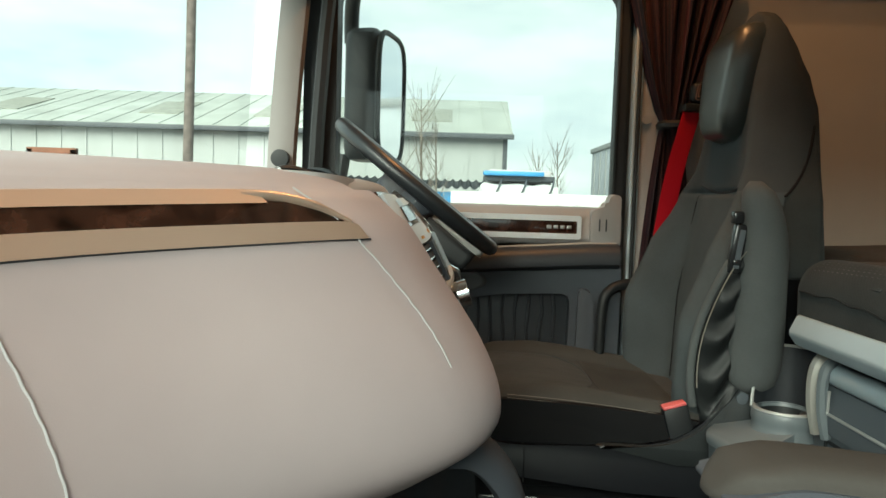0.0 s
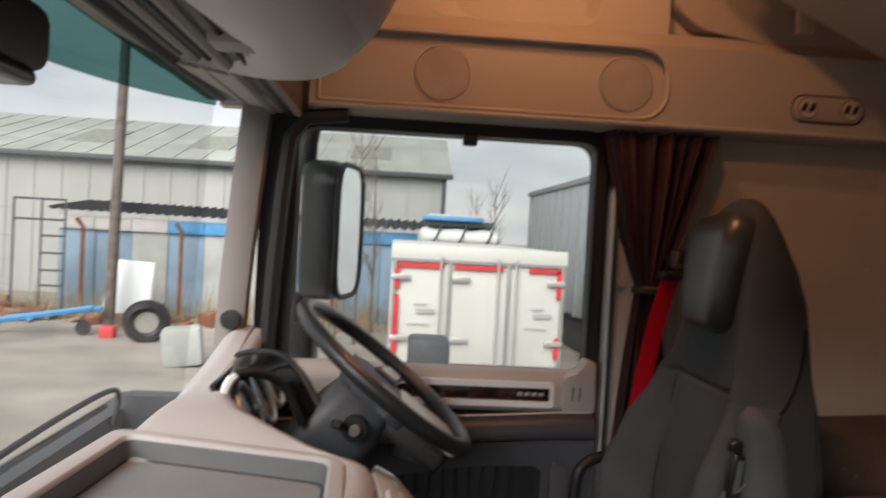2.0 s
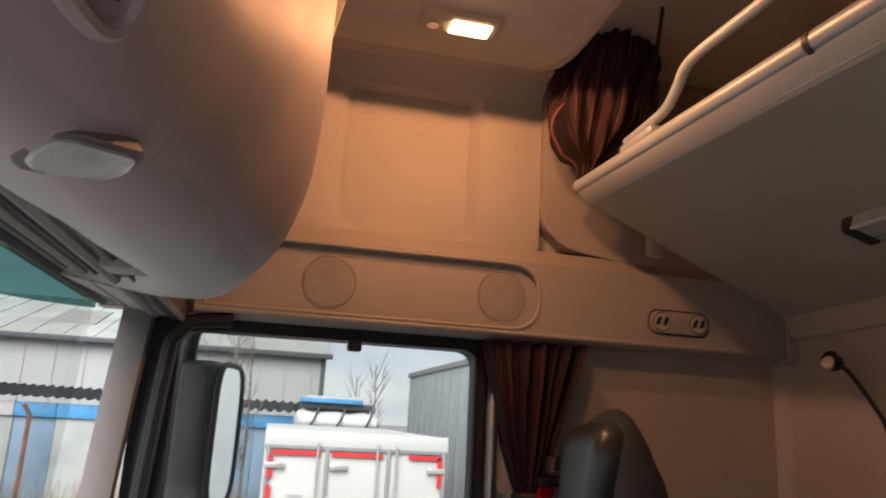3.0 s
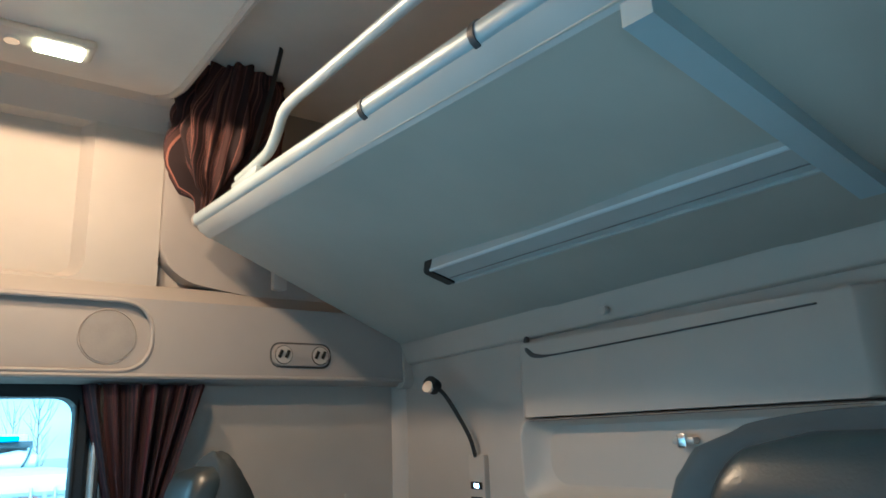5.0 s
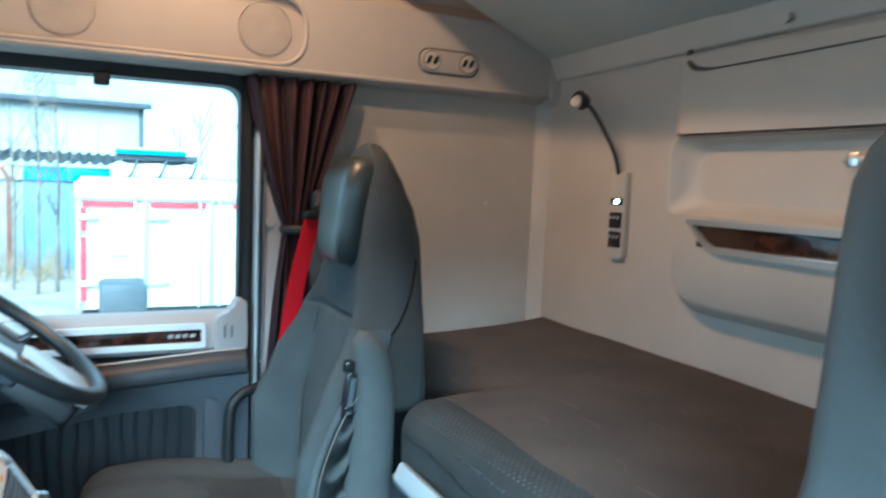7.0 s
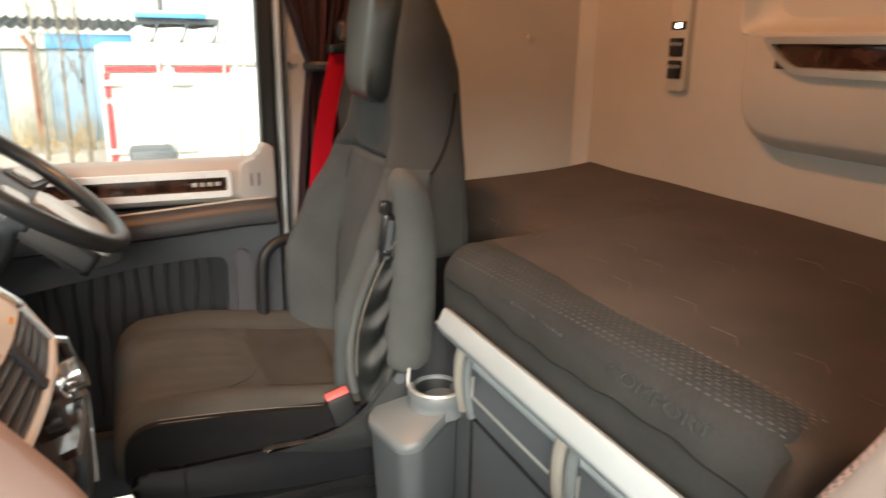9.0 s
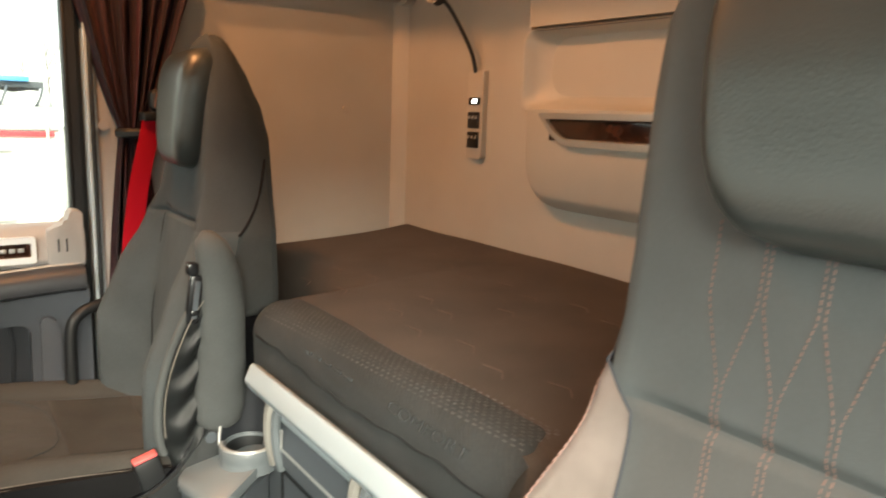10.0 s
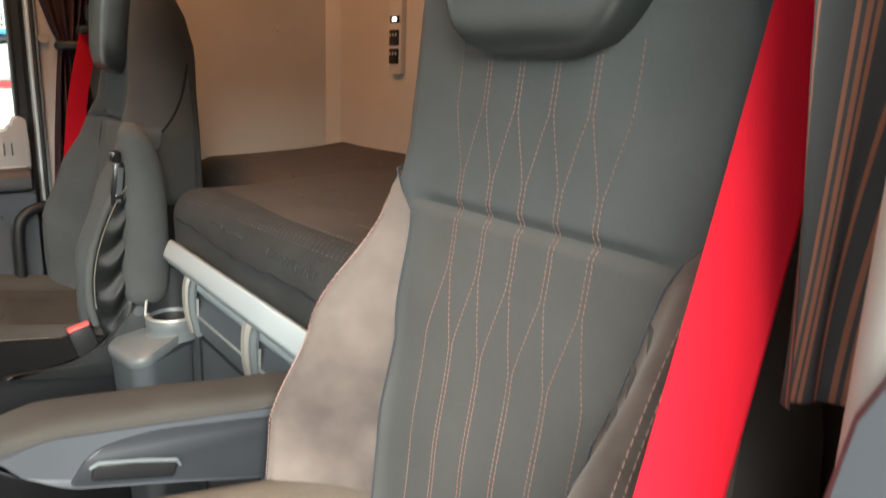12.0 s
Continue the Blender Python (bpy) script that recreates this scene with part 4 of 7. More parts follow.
def con(u, s, d=0.0):
    """A point of the console face: u from the dash end to the far edge, s down it, d out of it."""
    def raw(uu, ss):
        n, f = Vector(lerp_table(CON_N, ss)), Vector(lerp_table(CON_F, ss))
        p = n + (f - n) * uu
        return p + Vector((0.009 * math.sin(math.pi * min(1, max(0, uu))), 0, 0.002))
    e = 0.02
    ca, cb = min(0.98, max(0.02, u)), min(0.98, max(0.02, s))
    nrm = (raw(ca + e, cb) - raw(ca - e, cb)).cross(raw(ca, cb + e) - raw(ca, cb - e)).normalized()
    if nrm.x < 0:
        nrm = -nrm
    return raw(u, s) + nrm * d


def con_slab(u0, u1, s0, s1, d0, d1, n=5, m=5):
    """A curved slab on the console face."""
    rg = []
    for i in range(n + 1):
        q = s0 + (s1 - s0) * i / n
        us = [u0 + (u1 - u0) * k / m for k in range(m + 1)]
        rg.append([con(u, q, d0) for u in us] + [con(u, q, d1) for u in reversed(us)])
    return loft(rg)


part("console_face", con_slab(-0.02, 1.0, 0.0, 1.0, -0.03, 0.0, 16, 8), M_WOOD, dash, "burr wood console face", smooth=60)
part("console_flank", sheet(lambda u, v: con(1.0, v, -0.006).lerp(Vector((-0.22, 1.52, 0.90 - 0.35 * v)), u), 8, 14, 0.01), M_DARK, dash, "charcoal console flank", smooth=60)
white = part("display_surround", con_slab(0.03, 0.97, 0.03, 0.215, 0.0, 0.004, 6, 8), M_WHITEP, dash, "white display surround", smooth=50)
part("surround_leg", con_slab(0.60, 0.93, 0.21, 0.325, 0.0, 0.0065, 4, 4), M_WHITEP, white, smooth=50)
part("surround_leg", con_slab(0.02, 0.60, 0.235, 0.325, 0.0, 0.0075, 4, 5), M_WHITEP, white, smooth=50)
hood = part("display_hood", con_slab(0.30, 0.72, 0.075, 0.125, 0.003, 0.009, 4, 5), M_WHITEP, dash, "white display hood", smooth=50)
part("screen", con_slab(0.26, 0.70, 0.125, 0.215, 0.0035, 0.006, 3, 4), M_WOOD, hood, "dark recess below the hood")
part("bright_edge", con_slab(0.955, 1.0, 0.02, 0.33, 0.0, 0.012, 8, 2), M_CHROME, dash)
part("amber_mark", con_slab(0.70, 0.76, 0.28, 0.30, 0.0065, 0.008, 1, 1), M_AMBER, white)
part("amber_mark", con_slab(0.30, 0.36, 0.285, 0.30, 0.0075, 0.009, 1, 1), M_AMBER, white)
vent = part("air_vent", con_slab(0.04, 0.955, 0.335, 0.492, -0.004, 0.002, 5, 6), M_GLOSS, dash, "twin louvred air vent")
part("vent_frame", join(con_slab(0.02, 0.97, 0.490, 0.512, 0.0, 0.013, 2, 8), con_slab(0.955, 0.985, 0.335, 0.50, 0.0, 0.012, 5, 1)), M_WHITEP, vent, "white vent frame", smooth=50)
part("divider", con_slab(0.455, 0.515, 0.335, 0.49, 0.0, 0.011, 5, 2), M_DARK, vent)
for u0, u1 in ((0.06, 0.45), (0.52, 0.95)):
    for k in range(5):
        q = 0.352 + k * 0.030
        slat = part("slat", con_slab(u0, u1, q - 0.010, q + 0.006, 0.001, 0.006, 1, 4), M_DARK, vent)
        part("bright_edge", con_slab(u0, u1, q + 0.006, q + 0.0105, 0.002, 0.008, 1, 4), M_CHROME, slat)
ROLL = Vector((0, 0, 1)).rotation_difference(con(0.8, 0.6, 1) - con(0.8, 0.6)).to_matrix().to_4x4()
part("rotary_knob", moved(join(disc((0, 0, 0), 0.021, "z", 0.030, 24, 0.018), disc((0, 0, -0.012), 0.026, "z", 0.012, 24)), Matrix.Translation(con(0.80, 0.605, 0.012)) @ ROLL), M_CHROME, dash, "chrome rotary knob")
part("rotary_knob", moved(disc((0, 0, 0), 0.017, "z", 0.02, 24, 0.014), Matrix.Translation(con(0.36, 0.585, 0.006)) @ ROLL), M_GLOSS, dash, "black rotary knob")
part("lever", tube([con(0.96, 0.50, 0.004), con(0.985, 0.54, 0.016), con(0.99, 0.60, 0.012)], 0.008, 8), M_CHROME, dash, "chrome lever")
part("button_strip", con_slab(0.86, 0.93, 0.64, 0.70, 0.0, 0.006, 2, 2), M_SILVER, dash)
flap = part("ashtray_flap", con_slab(0.36, 0.74, 0.70, 0.90, 0.0, 0.006, 4, 4), M_GREYBOX, dash, "dark flap with bright edges", smooth=50)
part("flap_edge", con_slab(0.34, 0.76, 0.672, 0.70, 0.0, 0.010, 2, 4), M_CHROME, flap)
part("flap_edge", con_slab(0.73, 0.755, 0.80, 0.90, 0.0, 0.009, 3, 1), M_CHROME, flap)
part("bright_moulding", con_slab(0.885, 0.915, 0.60, 1.0, 0.0, 0.010, 8, 1), M_CHROME, dash)
part("bright_moulding", con_slab(0.960, 0.985, 0.60, 1.0, 0.0, 0.010, 8, 1), M_CHROME, dash)
# lower dash
low = part("lower_dash", loft([[(-0.60, y, 0.20), (-0.60, y, 0.60), (x, y, 0.605), (x + 0.01, y, 0.52), (x - 0.07, y, 0.30), (x - 0.10, y, 0.20)] for y, x in ((0.12, -0.17), (0.6, -0.10), (0.85, -0.02), (1.0, 0.015), (1.25, -0.04), (1.46, -0.13), (2.05, -0.2))]), M_DARK, dash, "charcoal lower dash")
part("kick_arch", tube(smooth_path([(0.055, 0.99, 0.625), (0.115, 1.02, 0.61), (0.16, 1.04, 0.55), (0.175, 1.05, 0.45), (0.17, 1.06, 0.30)], 6), 0.030, 10, flat=0.5), M_DARK, dash, "charcoal arch under the dash")
part("cap_screw", disc((0.09, 0.985, 0.644), 0.016, "z", 0.008, 20), M_SILVER, dash, "round silver cap")

# instrument binnacle: glossy hood arch over two ringed gauges
binn = thing("instrument_binnacle", "black instrument binnacle with a pale bezel behind the wheel", "instruments", (-0.25, 1.6, 0.93))
ARC_IN = smooth_path([(-0.264, 1.631, 0.879), (-0.277, 1.612, 0.916), (-0.263, 1.612, 0.950), (-0.218, 1.645, 0.946), (-0.181, 1.674, 0.912), (-0.152, 1.692, 0.846)], 8)
ARC_OUT = smooth_path([(-0.319, 1.930, 0.871), (-0.329, 1.918, 0.907), (-0.304, 1.868, 0.940), (-0.227, 1.802, 0.957), (-0.170, 1.740, 0.937), (-0.119, 1.712, 0.869)], 8)
part("hood", sheet(lambda u, v: ARC_IN[round(u * (len(ARC_IN) - 1))].lerp(ARC_OUT[round(u * (len(ARC_OUT) - 1))], v) + Vector((0, 0, 0.006 * math.sin(math.pi * v))), len(ARC_IN) - 1, 4, 0.006), M_GLOSS, binn, "glossy black hood", smooth=60)
part("hood_rim", tube(ARC_IN, 0.0085, 8), M_BLACK, binn)
part("hood_edge", tube(ARC_OUT, 0.008, 10), M_BLACK, binn, "black hood edge")
part("bezel", tube(smooth_path([(-0.257, 1.606, 0.887), (-0.277, 1.603, 0.914), (-0.272, 1.606, 0.938), (-0.262, 1.612, 0.950)], 6), 0.009, 8), M_WHITEP, binn, "white bezel")
part("cluster_plate", moved(rbox(-0.006, 0.006, -0.15, 0.24, -0.075, 0.075, 0.02), pose(-0.267, 1.75, 0.868, 0, -28, 0)), M_GLOSS, binn)
for gy, gr in ((1.665, 0.052), (1.78, 0.056), (1.90, 0.050)):
    gm = Matrix.Translation((-0.246, gy, 0.876)) @ Matrix.Rotation(radians(62), 4, "Y")
    g = part("gauge_ring", moved(tube([(gr * math.cos(a), gr * math.sin(a), 0) for a in np.linspace(0, 2 * math.pi, 28, endpoint=False)], 0.008, 8, True), gm), M_SILVER, binn, "silver gauge ring")
    part("dial", moved(disc((0, 0, -0.004), gr, "z", 0.006, 28), gm), M_GLOSS, g)

# steering wheel and column
WC = Vector((-0.003, 1.785, 0.928))
WM = Matrix.Translation(WC) @ Matrix.Rotation(radians(38), 4, "Y")
wheel = thing("steering_wheel", "black leather steering wheel with silver spokes", "steering wheel", tuple(WC))
part("rim", moved(tube([(0.208 * math.cos(a), 0.208 * math.sin(a), 0) for a in np.linspace(0, 2 * math.pi, 48, endpoint=False)], 0.0165, 10, True), WM), M_RIM, wheel, "black leather rim")
part("hub", moved(prism(rounded([(-0.07, -0.075), (0.06, -0.085), (0.08, 0), (0.06, 0.085), (-0.07, 0.075)], 0.03), "z", -0.055, -0.015, 0.012), WM), M_DARK, wheel, "charcoal hub pad")
for a in (78, -78):
    sp = part("spoke", moved(prism(rounded([(0.05, -0.030), (0.20, -0.022), (0.20, 0.022), (0.05, 0.030)], 0.01), "z", -0.032, -0.010, 0.006), WM @ Matrix.Rotation(radians(a), 4, "Z")), M_DARK, wheel)
    part("button_pad", moved(prism(rounded([(0.075, -0.022), (0.155, -0.016), (0.155, 0.016), (0.075, 0.022)], 0.008), "z", -0.012, -0.004, 0.003), WM @ Matrix.Rotation(radians(a), 4, "Z")), M_SILVER, sp, "silver button pad")
part("lower_spoke", moved(prism(rounded([(0.05, -0.05), (0.20, -0.075), (0.20, 0.075), (0.05, 0.05)], 0.012), "z", -0.030, -0.008, 0.006), WM), M_SILVER, wheel, "silver lower spoke")
part("spoke_back", moved(prism(rounded([(0.02, -0.060), (0.19, -0.085), (0.19, 0.085), (0.02, 0.060)], 0.015), "z", -0.078, -0.0305, 0.014, 3), WM), M_BLACK, wheel, "black cover behind the lower spoke", smooth=50)
column = thing("steering_column", "charcoal steering column shroud with ignition lock", "steering column", (-0.2, 1.8, 0.6))
part("shroud", moved(loft([[(sx * w, sy * h, z) for sx, sy in rounded([(-1, -1), (1, -1), (1, 1), (-1, 1)], 0.5, 4)] for z, w, h in ((-0.34, 0.075, 0.085), (-0.22, 0.080, 0.092), (-0.11, 0.072, 0.092), (-0.06, 0.060, 0.080), (-0.045, 0.045, 0.06))]), WM), M_COLUMN, column, smooth=60)
ign = part("ignition", moved(disc((0, 0, 0), 0.024, "y", 0.024, 20), WM @ Matrix.Translation((0.012, -0.098, -0.098)) @ Matrix.Rotation(radians(180), 4, "Z")), M_BLACK, column)
part("key_ring", moved(disc((0, 0, 0), 0.010, "y", 0.012, 16), WM @ Matrix.Translation((0.012, -0.116, -0.098)) @ Matrix.Rotation(radians(180), 4, "Z")), M_SILVER, ign)
part("stalk", moved(tube([(-0.02, -0.08, -0.12), (-0.03, -0.19, -0.09)], [0.009, 0.007], 8), WM), M_BLACK, column)

# ---- seats ----
BACK_D = [  # height, front x, back x, half width, bolster depth
    (0.47, 0.604, 0.76, 0.240, 0.088), (0.56, 0.612, 0.79, 0.260, 0.104), (0.68, 0.620, 0.805, 0.270, 0.110), (0.80, 0.637, 0.812, 0.255, 0.080),
    (0.92, 0.655, 0.818, 0.222, 0.035), (1.00, 0.664, 0.826, 0.184, 0.012), (1.10, 0.670, 0.832, 0.152, 0.004), (1.17, 0.676, 0.818, 0.138, 0.0), (1.23, 0.683, 0.792, 0.121, 0.0), (1.275, 0.692, 0.768, 0.106, 0.0), (1.300, 0.698, 0.752, 0.090, 0.0), (1.314, 0.704, 0.742, 0.070, 0.0), (1.322, 0.712, 0.730, 0.036, 0.0)]
BACK_P = [(0.47, 0.600, 0.76, 0.245, 0.085), (0.56, 0.610, 0.79, 0.268, 0.110)] + BACK_D[2:5] + [(1.00, 0.664, 0.86, 0.222, 0.012), (1.10, 0.674, 0.85, 0.228, 0.004), (1.20, 0.684, 0.835, 0.231, 0.0), (1.28, 0.693, 0.815, 0.226, 0.0), (1.325, 0.708, 0.79, 0.200, 0.0), (1.348, 0.728, 0.772, 0.150, 0.0)]
SEAM_Z = 0.936


def bolster_from(v, z, table):
    """Share of the half width at which the side bolster begins to rise."""
    if table is BACK_D:
        return 0.58
    low = 0.645 if v > 0 else 0.50
    return low + (0.77 - low) * max(0.0, min(1.0, (z - 0.78) / 0.15))


def back_front(v, z, dx, table):
    """x of the backrest's front at v across it and height z."""
    f, b, w, d = lerp_table(table, z)
    s = abs(v) / w
    q = max(0.0, min(1.0, (s - bolster_from(v, z, table)) / 0.21))
    bol = d * q * q * (3 - 2 * q)
    edge = max(0.0, (s - 0.80) / 0.20)
    crease = 0.007 * math.exp(-((z - SEAM_Z) / 0.007) ** 2) * max(0.0, 1 - max(0.0, s - 0.6) * 4)
    return f + dx - bol + min(0.075, 0.45 * (b - f)) * edge ** 3 + crease


def back_wide(z):
    """Narrowing of the rear shell towards the top."""
    return 1 - 0.26 * max(0.0, min(1.0, (z - 0.92) / 0.3))


def backrest(cy, dx, table, zlo=0.0, zhi=9.0):
    """The backrest's cloth between two heights."""
    rings = []
    top = table[-1][0]
    zs = sorted(set(list(np.linspace(0.47, top - 0.05, 26)) + list(np.linspace(0.918, 0.954, 13)) + [top - 0.04, top - 0.03, top - 0.02, top - 0.012, top - 0.006, top - 0.002, top]))
    for z in [q for q in zs if zlo <= q <= zhi]:
        f, b, w, d = lerp_table(table, z)
        ring = [(back_front(v * w, z, dx, table), cy + v * w, z) for v in np.linspace(-1, 1, 33)]
        ring += [(b + dx - min(0.05, 0.35 * (b - f)) * abs(v) ** 3, cy + v * w * back_wide(z), z) for v in np.linspace(0.96, -0.96, 9)]
        dome = 0.014 * max(0.0, min(1.0, (z - top + 0.13) / 0.13))
        rings.append([(x, y, zz - dome * min(1.0, abs((y - cy) / w)) ** 2.5) for x, y, zz in ring])
    return loft(rings)


def side_point(cy, dx, table, side, s, z, lift=0.002):
    """A point of the backrest's flank: s from its front edge to its rear."""
    f, b, w, d = lerp_table(table, z)
    p = Vector((back_front(side * w, z, dx, table), cy + side * w, z))
    q = Vector((b + dx - 0.045, cy + side * 0.96 * w * back_wide(z), z))
    return p + (q - p) * s + Vector((0, side * lift, 0))


def head_pad(cy, dx, hw, z0, z1, lift, table):
    """A padded pillow over the top of the backrest."""
    rings = []
    for z in np.linspace(z0, z1, 21):
        q = (z - z0) / (z1 - z0)
        k = (1 - abs(2 * q - 1) ** 4.5) ** 0.40 if 0 < q < 1 else 0.0
        if table is BACK_P:
            kb = (1 - abs(2 * q - 1) ** 2.8) ** 0.5 if q < 0.5 else k
            w = hw * (0.90 + 0.10 * min(1, q * 1.6)) * (0.40 + 0.60 * kb)
        else:
            w = hw * (0.78 + 0.22 * min(1, q * 1.5)) * (0.50 + 0.50 * k)
        th = lift * (0.20 + 0.80 * k)
        ring = [(back_front(0, min(z, table[-1][0]), dx, table) - th * (1 - abs(v) ** (13 if table is BACK_P else 9)) ** 0.5, cy + v * w, z) for v in np.linspace(-1, 1, 41)]
        ring += [(back_front(0, min(z, table[-1][0]), dx, table) + 0.03, cy + v * w, z) for v in (0.9, 0, -0.9)]
        rings.append(ring)
    return loft(rings)


def cushion(cy, dx, x0=0.115, x1=0.62, top=0.545):
    rings = []
    for i, x in enumerate(np.linspace(x0, x1, 30)):
        q = (x - x0) / (x1 - x0)
        t = top - 0.055 * q + 0.012 * math.sin(q * math.pi)
        front = min(1.0, q / 0.16)
        drop = 0.075 * (1 - math.sqrt(max(0, 1 - (1 - front) ** 2)))
        w = 0.262 - 0.03 * (1 - front) ** 2
        ring = []
        for v in np.linspace(-1, 1, 61):
            s = abs(v)
            bol = 0.020 * math.exp(-((s - 0.82) / 0.15) ** 2) * min(1, q * 3)
            edge = 0.022 * max(0, (s - 0.84) / 0.16) ** 2.5
            groove = 0.007 * math.exp(-((s - 0.63) / 0.04) ** 2)
            quilt = 0.0022 * abs(math.sin(v * 16)) if s < 0.6 and 0.12 < q < 0.55 else 0.0
            sag = 0.012 * math.exp(-((q - 0.68) / 0.2) ** 2) * (1 - s * s)
            ring.append((x + dx, cy + v * w, t - drop + bol - edge - groove - quilt - sag))
        ring += [(x + dx, cy + w * 1.0, 0.45), (x + dx, cy + w * 0.9, 0.42), (x + dx, cy - w * 0.9, 0.42), (x + dx, cy - w * 1.0, 0.45)]
        rings.append(ring)
    return loft(rings)


def on_back(cy, dx, pts, lift=0.0012):
    return [(back_front(v, z, dx, BACK_P if dx else BACK_D) - lift, cy + v, z) for v, z in pts]


def seat(cy, dx, label, cloth, inner, near):
    """A cab seat; inner: +1 or -1, the side on which its armrest hangs."""
    s = thing("cab_seat", label, "seat", (0.38 + dx, cy, 0.0), "cab seats")
    part("cushion", cushion(cy, dx, top=0.632 if near else 0.545), M_CUSHION_D if not near else M_CUSHION_P, s, "" if not near else "brown cushion cloth", smooth=70)
    table = BACK_P if near else BACK_D
    if near:
        part("backrest", backrest(cy, dx, table, SEAM_Z - 0.0005), cloth, s, smooth=70)
        part("lower_back", backrest(cy, dx, table, 0.0, SEAM_Z + 0.0005), M_PSEAT_LOW, s, "stone grey lower back", smooth=70)
    else:
        part("backrest", backrest(cy, dx, table, SEAM_Z - 0.0005), M_SEAT_UP, s, "charcoal upper back", smooth=70)
        part("lower_back", backrest(cy, dx, table, 0.0, SEAM_Z + 0.0005), cloth, s, smooth=70)
    if near:
        pad = head_pad(cy + 0.006, dx, 0.139, 1.086, 1.330, 0.036, table)
    else:
        pad = head_pad(cy, dx, 0.106, 1.045, 1.290, 0.050, table)
    part("head_pad", pad, M_LEATHER, s, "dark leather head pad", smooth=70)
    zl = 0.60 if near else 0.775
    for side in (inner,):
        part("flank_seam", tube([side_point(cy, dx, table, side, q, 0.925 + 0.15 * q ** 1.3) for q in np.linspace(0.04, 0.97, 14)], 0.003, 6), M_SKIRT, s)
        part("flank_panel", sheet(lambda u, v, side=side: side_point(cy, dx, table, side, 0.03 + 0.93 * u, zl + (0.925 - zl + 0.15 * (0.03 + 0.93 * u) ** 1.3) * v, 0.004 + 0.004 * math.sin(math.pi * u) * math.sin(math.pi * v)), 12, 14, 0.004), M_SEAT_MID if not near else cloth, s, "lighter cloth flank below a diagonal seam", smooth=70)
        skirt = prism(rounded([(0.128 + dx, 0.43), (0.60 + dx, 0.43), (0.60 + dx, 0.495), (0.50 + dx, 0.515), (0.30 + dx, 0.532), (0.17 + dx, 0.538), (0.134 + dx, 0.515)], 0.02), "y", cy + side * 0.252, cy + side * 0.269, 0.006)
        part("side_skirt", skirt, M_SKIRT, s, "black cushion skirt")
    pan = part("pan_shell", prism(rounded([(0.135 + dx, 0.405), (0.40 + dx, 0.372), (0.61 + dx, 0.362), (0.70 + dx, 0.42), (0.73 + dx, 0.50), (0.72 + dx, 0.60), (0.675 + dx, 0.600), (0.665 + dx, 0.55), (0.650 + dx, 0.49), (0.60 + dx, 0.462), (0.40 + dx, 0.458), (0.20 + dx, 0.455), (0.14 + dx, 0.465)], 0.03, 5), "y", cy - 0.278, cy + 0.278, 0.014, 3), M_PAN, s, "charcoal seat pan shell", smooth=40)
    part("pan_cheek", prism(rounded([(0.135 + dx, 0.405), (0.40 + dx, 0.372), (0.61 + dx, 0.362), (0.70 + dx, 0.42), (0.73 + dx, 0.50), (0.72 + dx, 0.60), (0.625 + dx, 0.605), (0.585 + dx, 0.565), (0.550 + dx, 0.505), (0.49 + dx, 0.470), (0.40 + dx, 0.458), (0.20 + dx, 0.455), (0.14 + dx, 0.465)], 0.03, 5), "y", min(cy + inner * 0.264, cy + inner * 0.2795), max(cy + inner * 0.264, cy + inner * 0.2795), 0.014, 3), M_PAN, pan, "charcoal seat pan shell", smooth=40)
    part("pan_joint", rbox(0.222 + dx, 0.225 + dx, cy + inner * 0.2785 - 0.001, cy + inner * 0.2785 + 0.001, 0.385, 0.452, 0.0005, 1), M_BLACK, pan)
    part("height_lever", moved(rbox(-0.06, 0.06, -0.012, 0.012, -0.008, 0.008, 0.006), pose(0.31 + dx, cy + inner * 0.285, 0.350, 0, 4, 0)), M_GLOSS, s, "black height lever")
    part("base_frame", rbox(0.14 + dx, 0.66 + dx, cy - 0.262, cy + 0.262, 0.318, 0.352, 0.008), M_GLOSS, s)
    part("suspension_boot", rbox(0.17 + dx, 0.62 + dx, cy - 0.22, cy + 0.22, 0.0, 0.36, 0.03), M_BLACK, s, "black rubber suspension boot")
    part("base_rail", rbox(0.12 + dx, 0.66 + dx, cy - 0.24, cy + 0.24, 0.0, 0.05, 0.01), M_BLACK, s)
    # driver's seat only: shadow behind the armrest put into this sheet's black
    part("lower_shell", sheet(lambda u, v: side_point(cy, dx, table, inner, 0.10 + 0.88 * u, 0.50 + 0.30 * v, 0.003), 8, 10, 0.004), M_PAN if not near else cloth, s, "black sheet painted as the shadow on the lower flank" if not near else "", smooth=70)
    ARM = smooth_path([(0.360 + dx, 0, 0.463), (0.430 + dx, 0, 0.462), (0.490 + dx, 0, 0.470), (0.540 + dx, 0, 0.495), (0.580 + dx, 0, 0.540), (0.625 + dx, 0, 0.590), (0.655 + dx, 0, 0.600)], 6)
    edge = [(p.x, p.z) for p in ARM]
    arm_plate = edge + [(0.690 + dx, 0.575), (0.715 + dx, 0.520), (0.700 + dx, 0.450), (0.640 + dx, 0.420), (0.500 + dx, 0.430), (0.400 + dx, 0.452), (0.355 + dx, 0.460)]
    rec = part("recliner_arm", prism(arm_plate, "y", min(cy + inner * 0.270, cy + inner * 0.290), max(cy + inner * 0.270, cy + inner * 0.290), 0.006, 3), M_FLAP, s, "charcoal curved recliner arm", smooth=50)
    part("recliner_cap", disc((0.612 + dx, cy + inner * 0.291, 0.560), 0.011, "y", 0.006, 18), M_GREYBOX, rec, "small round bolt cap")
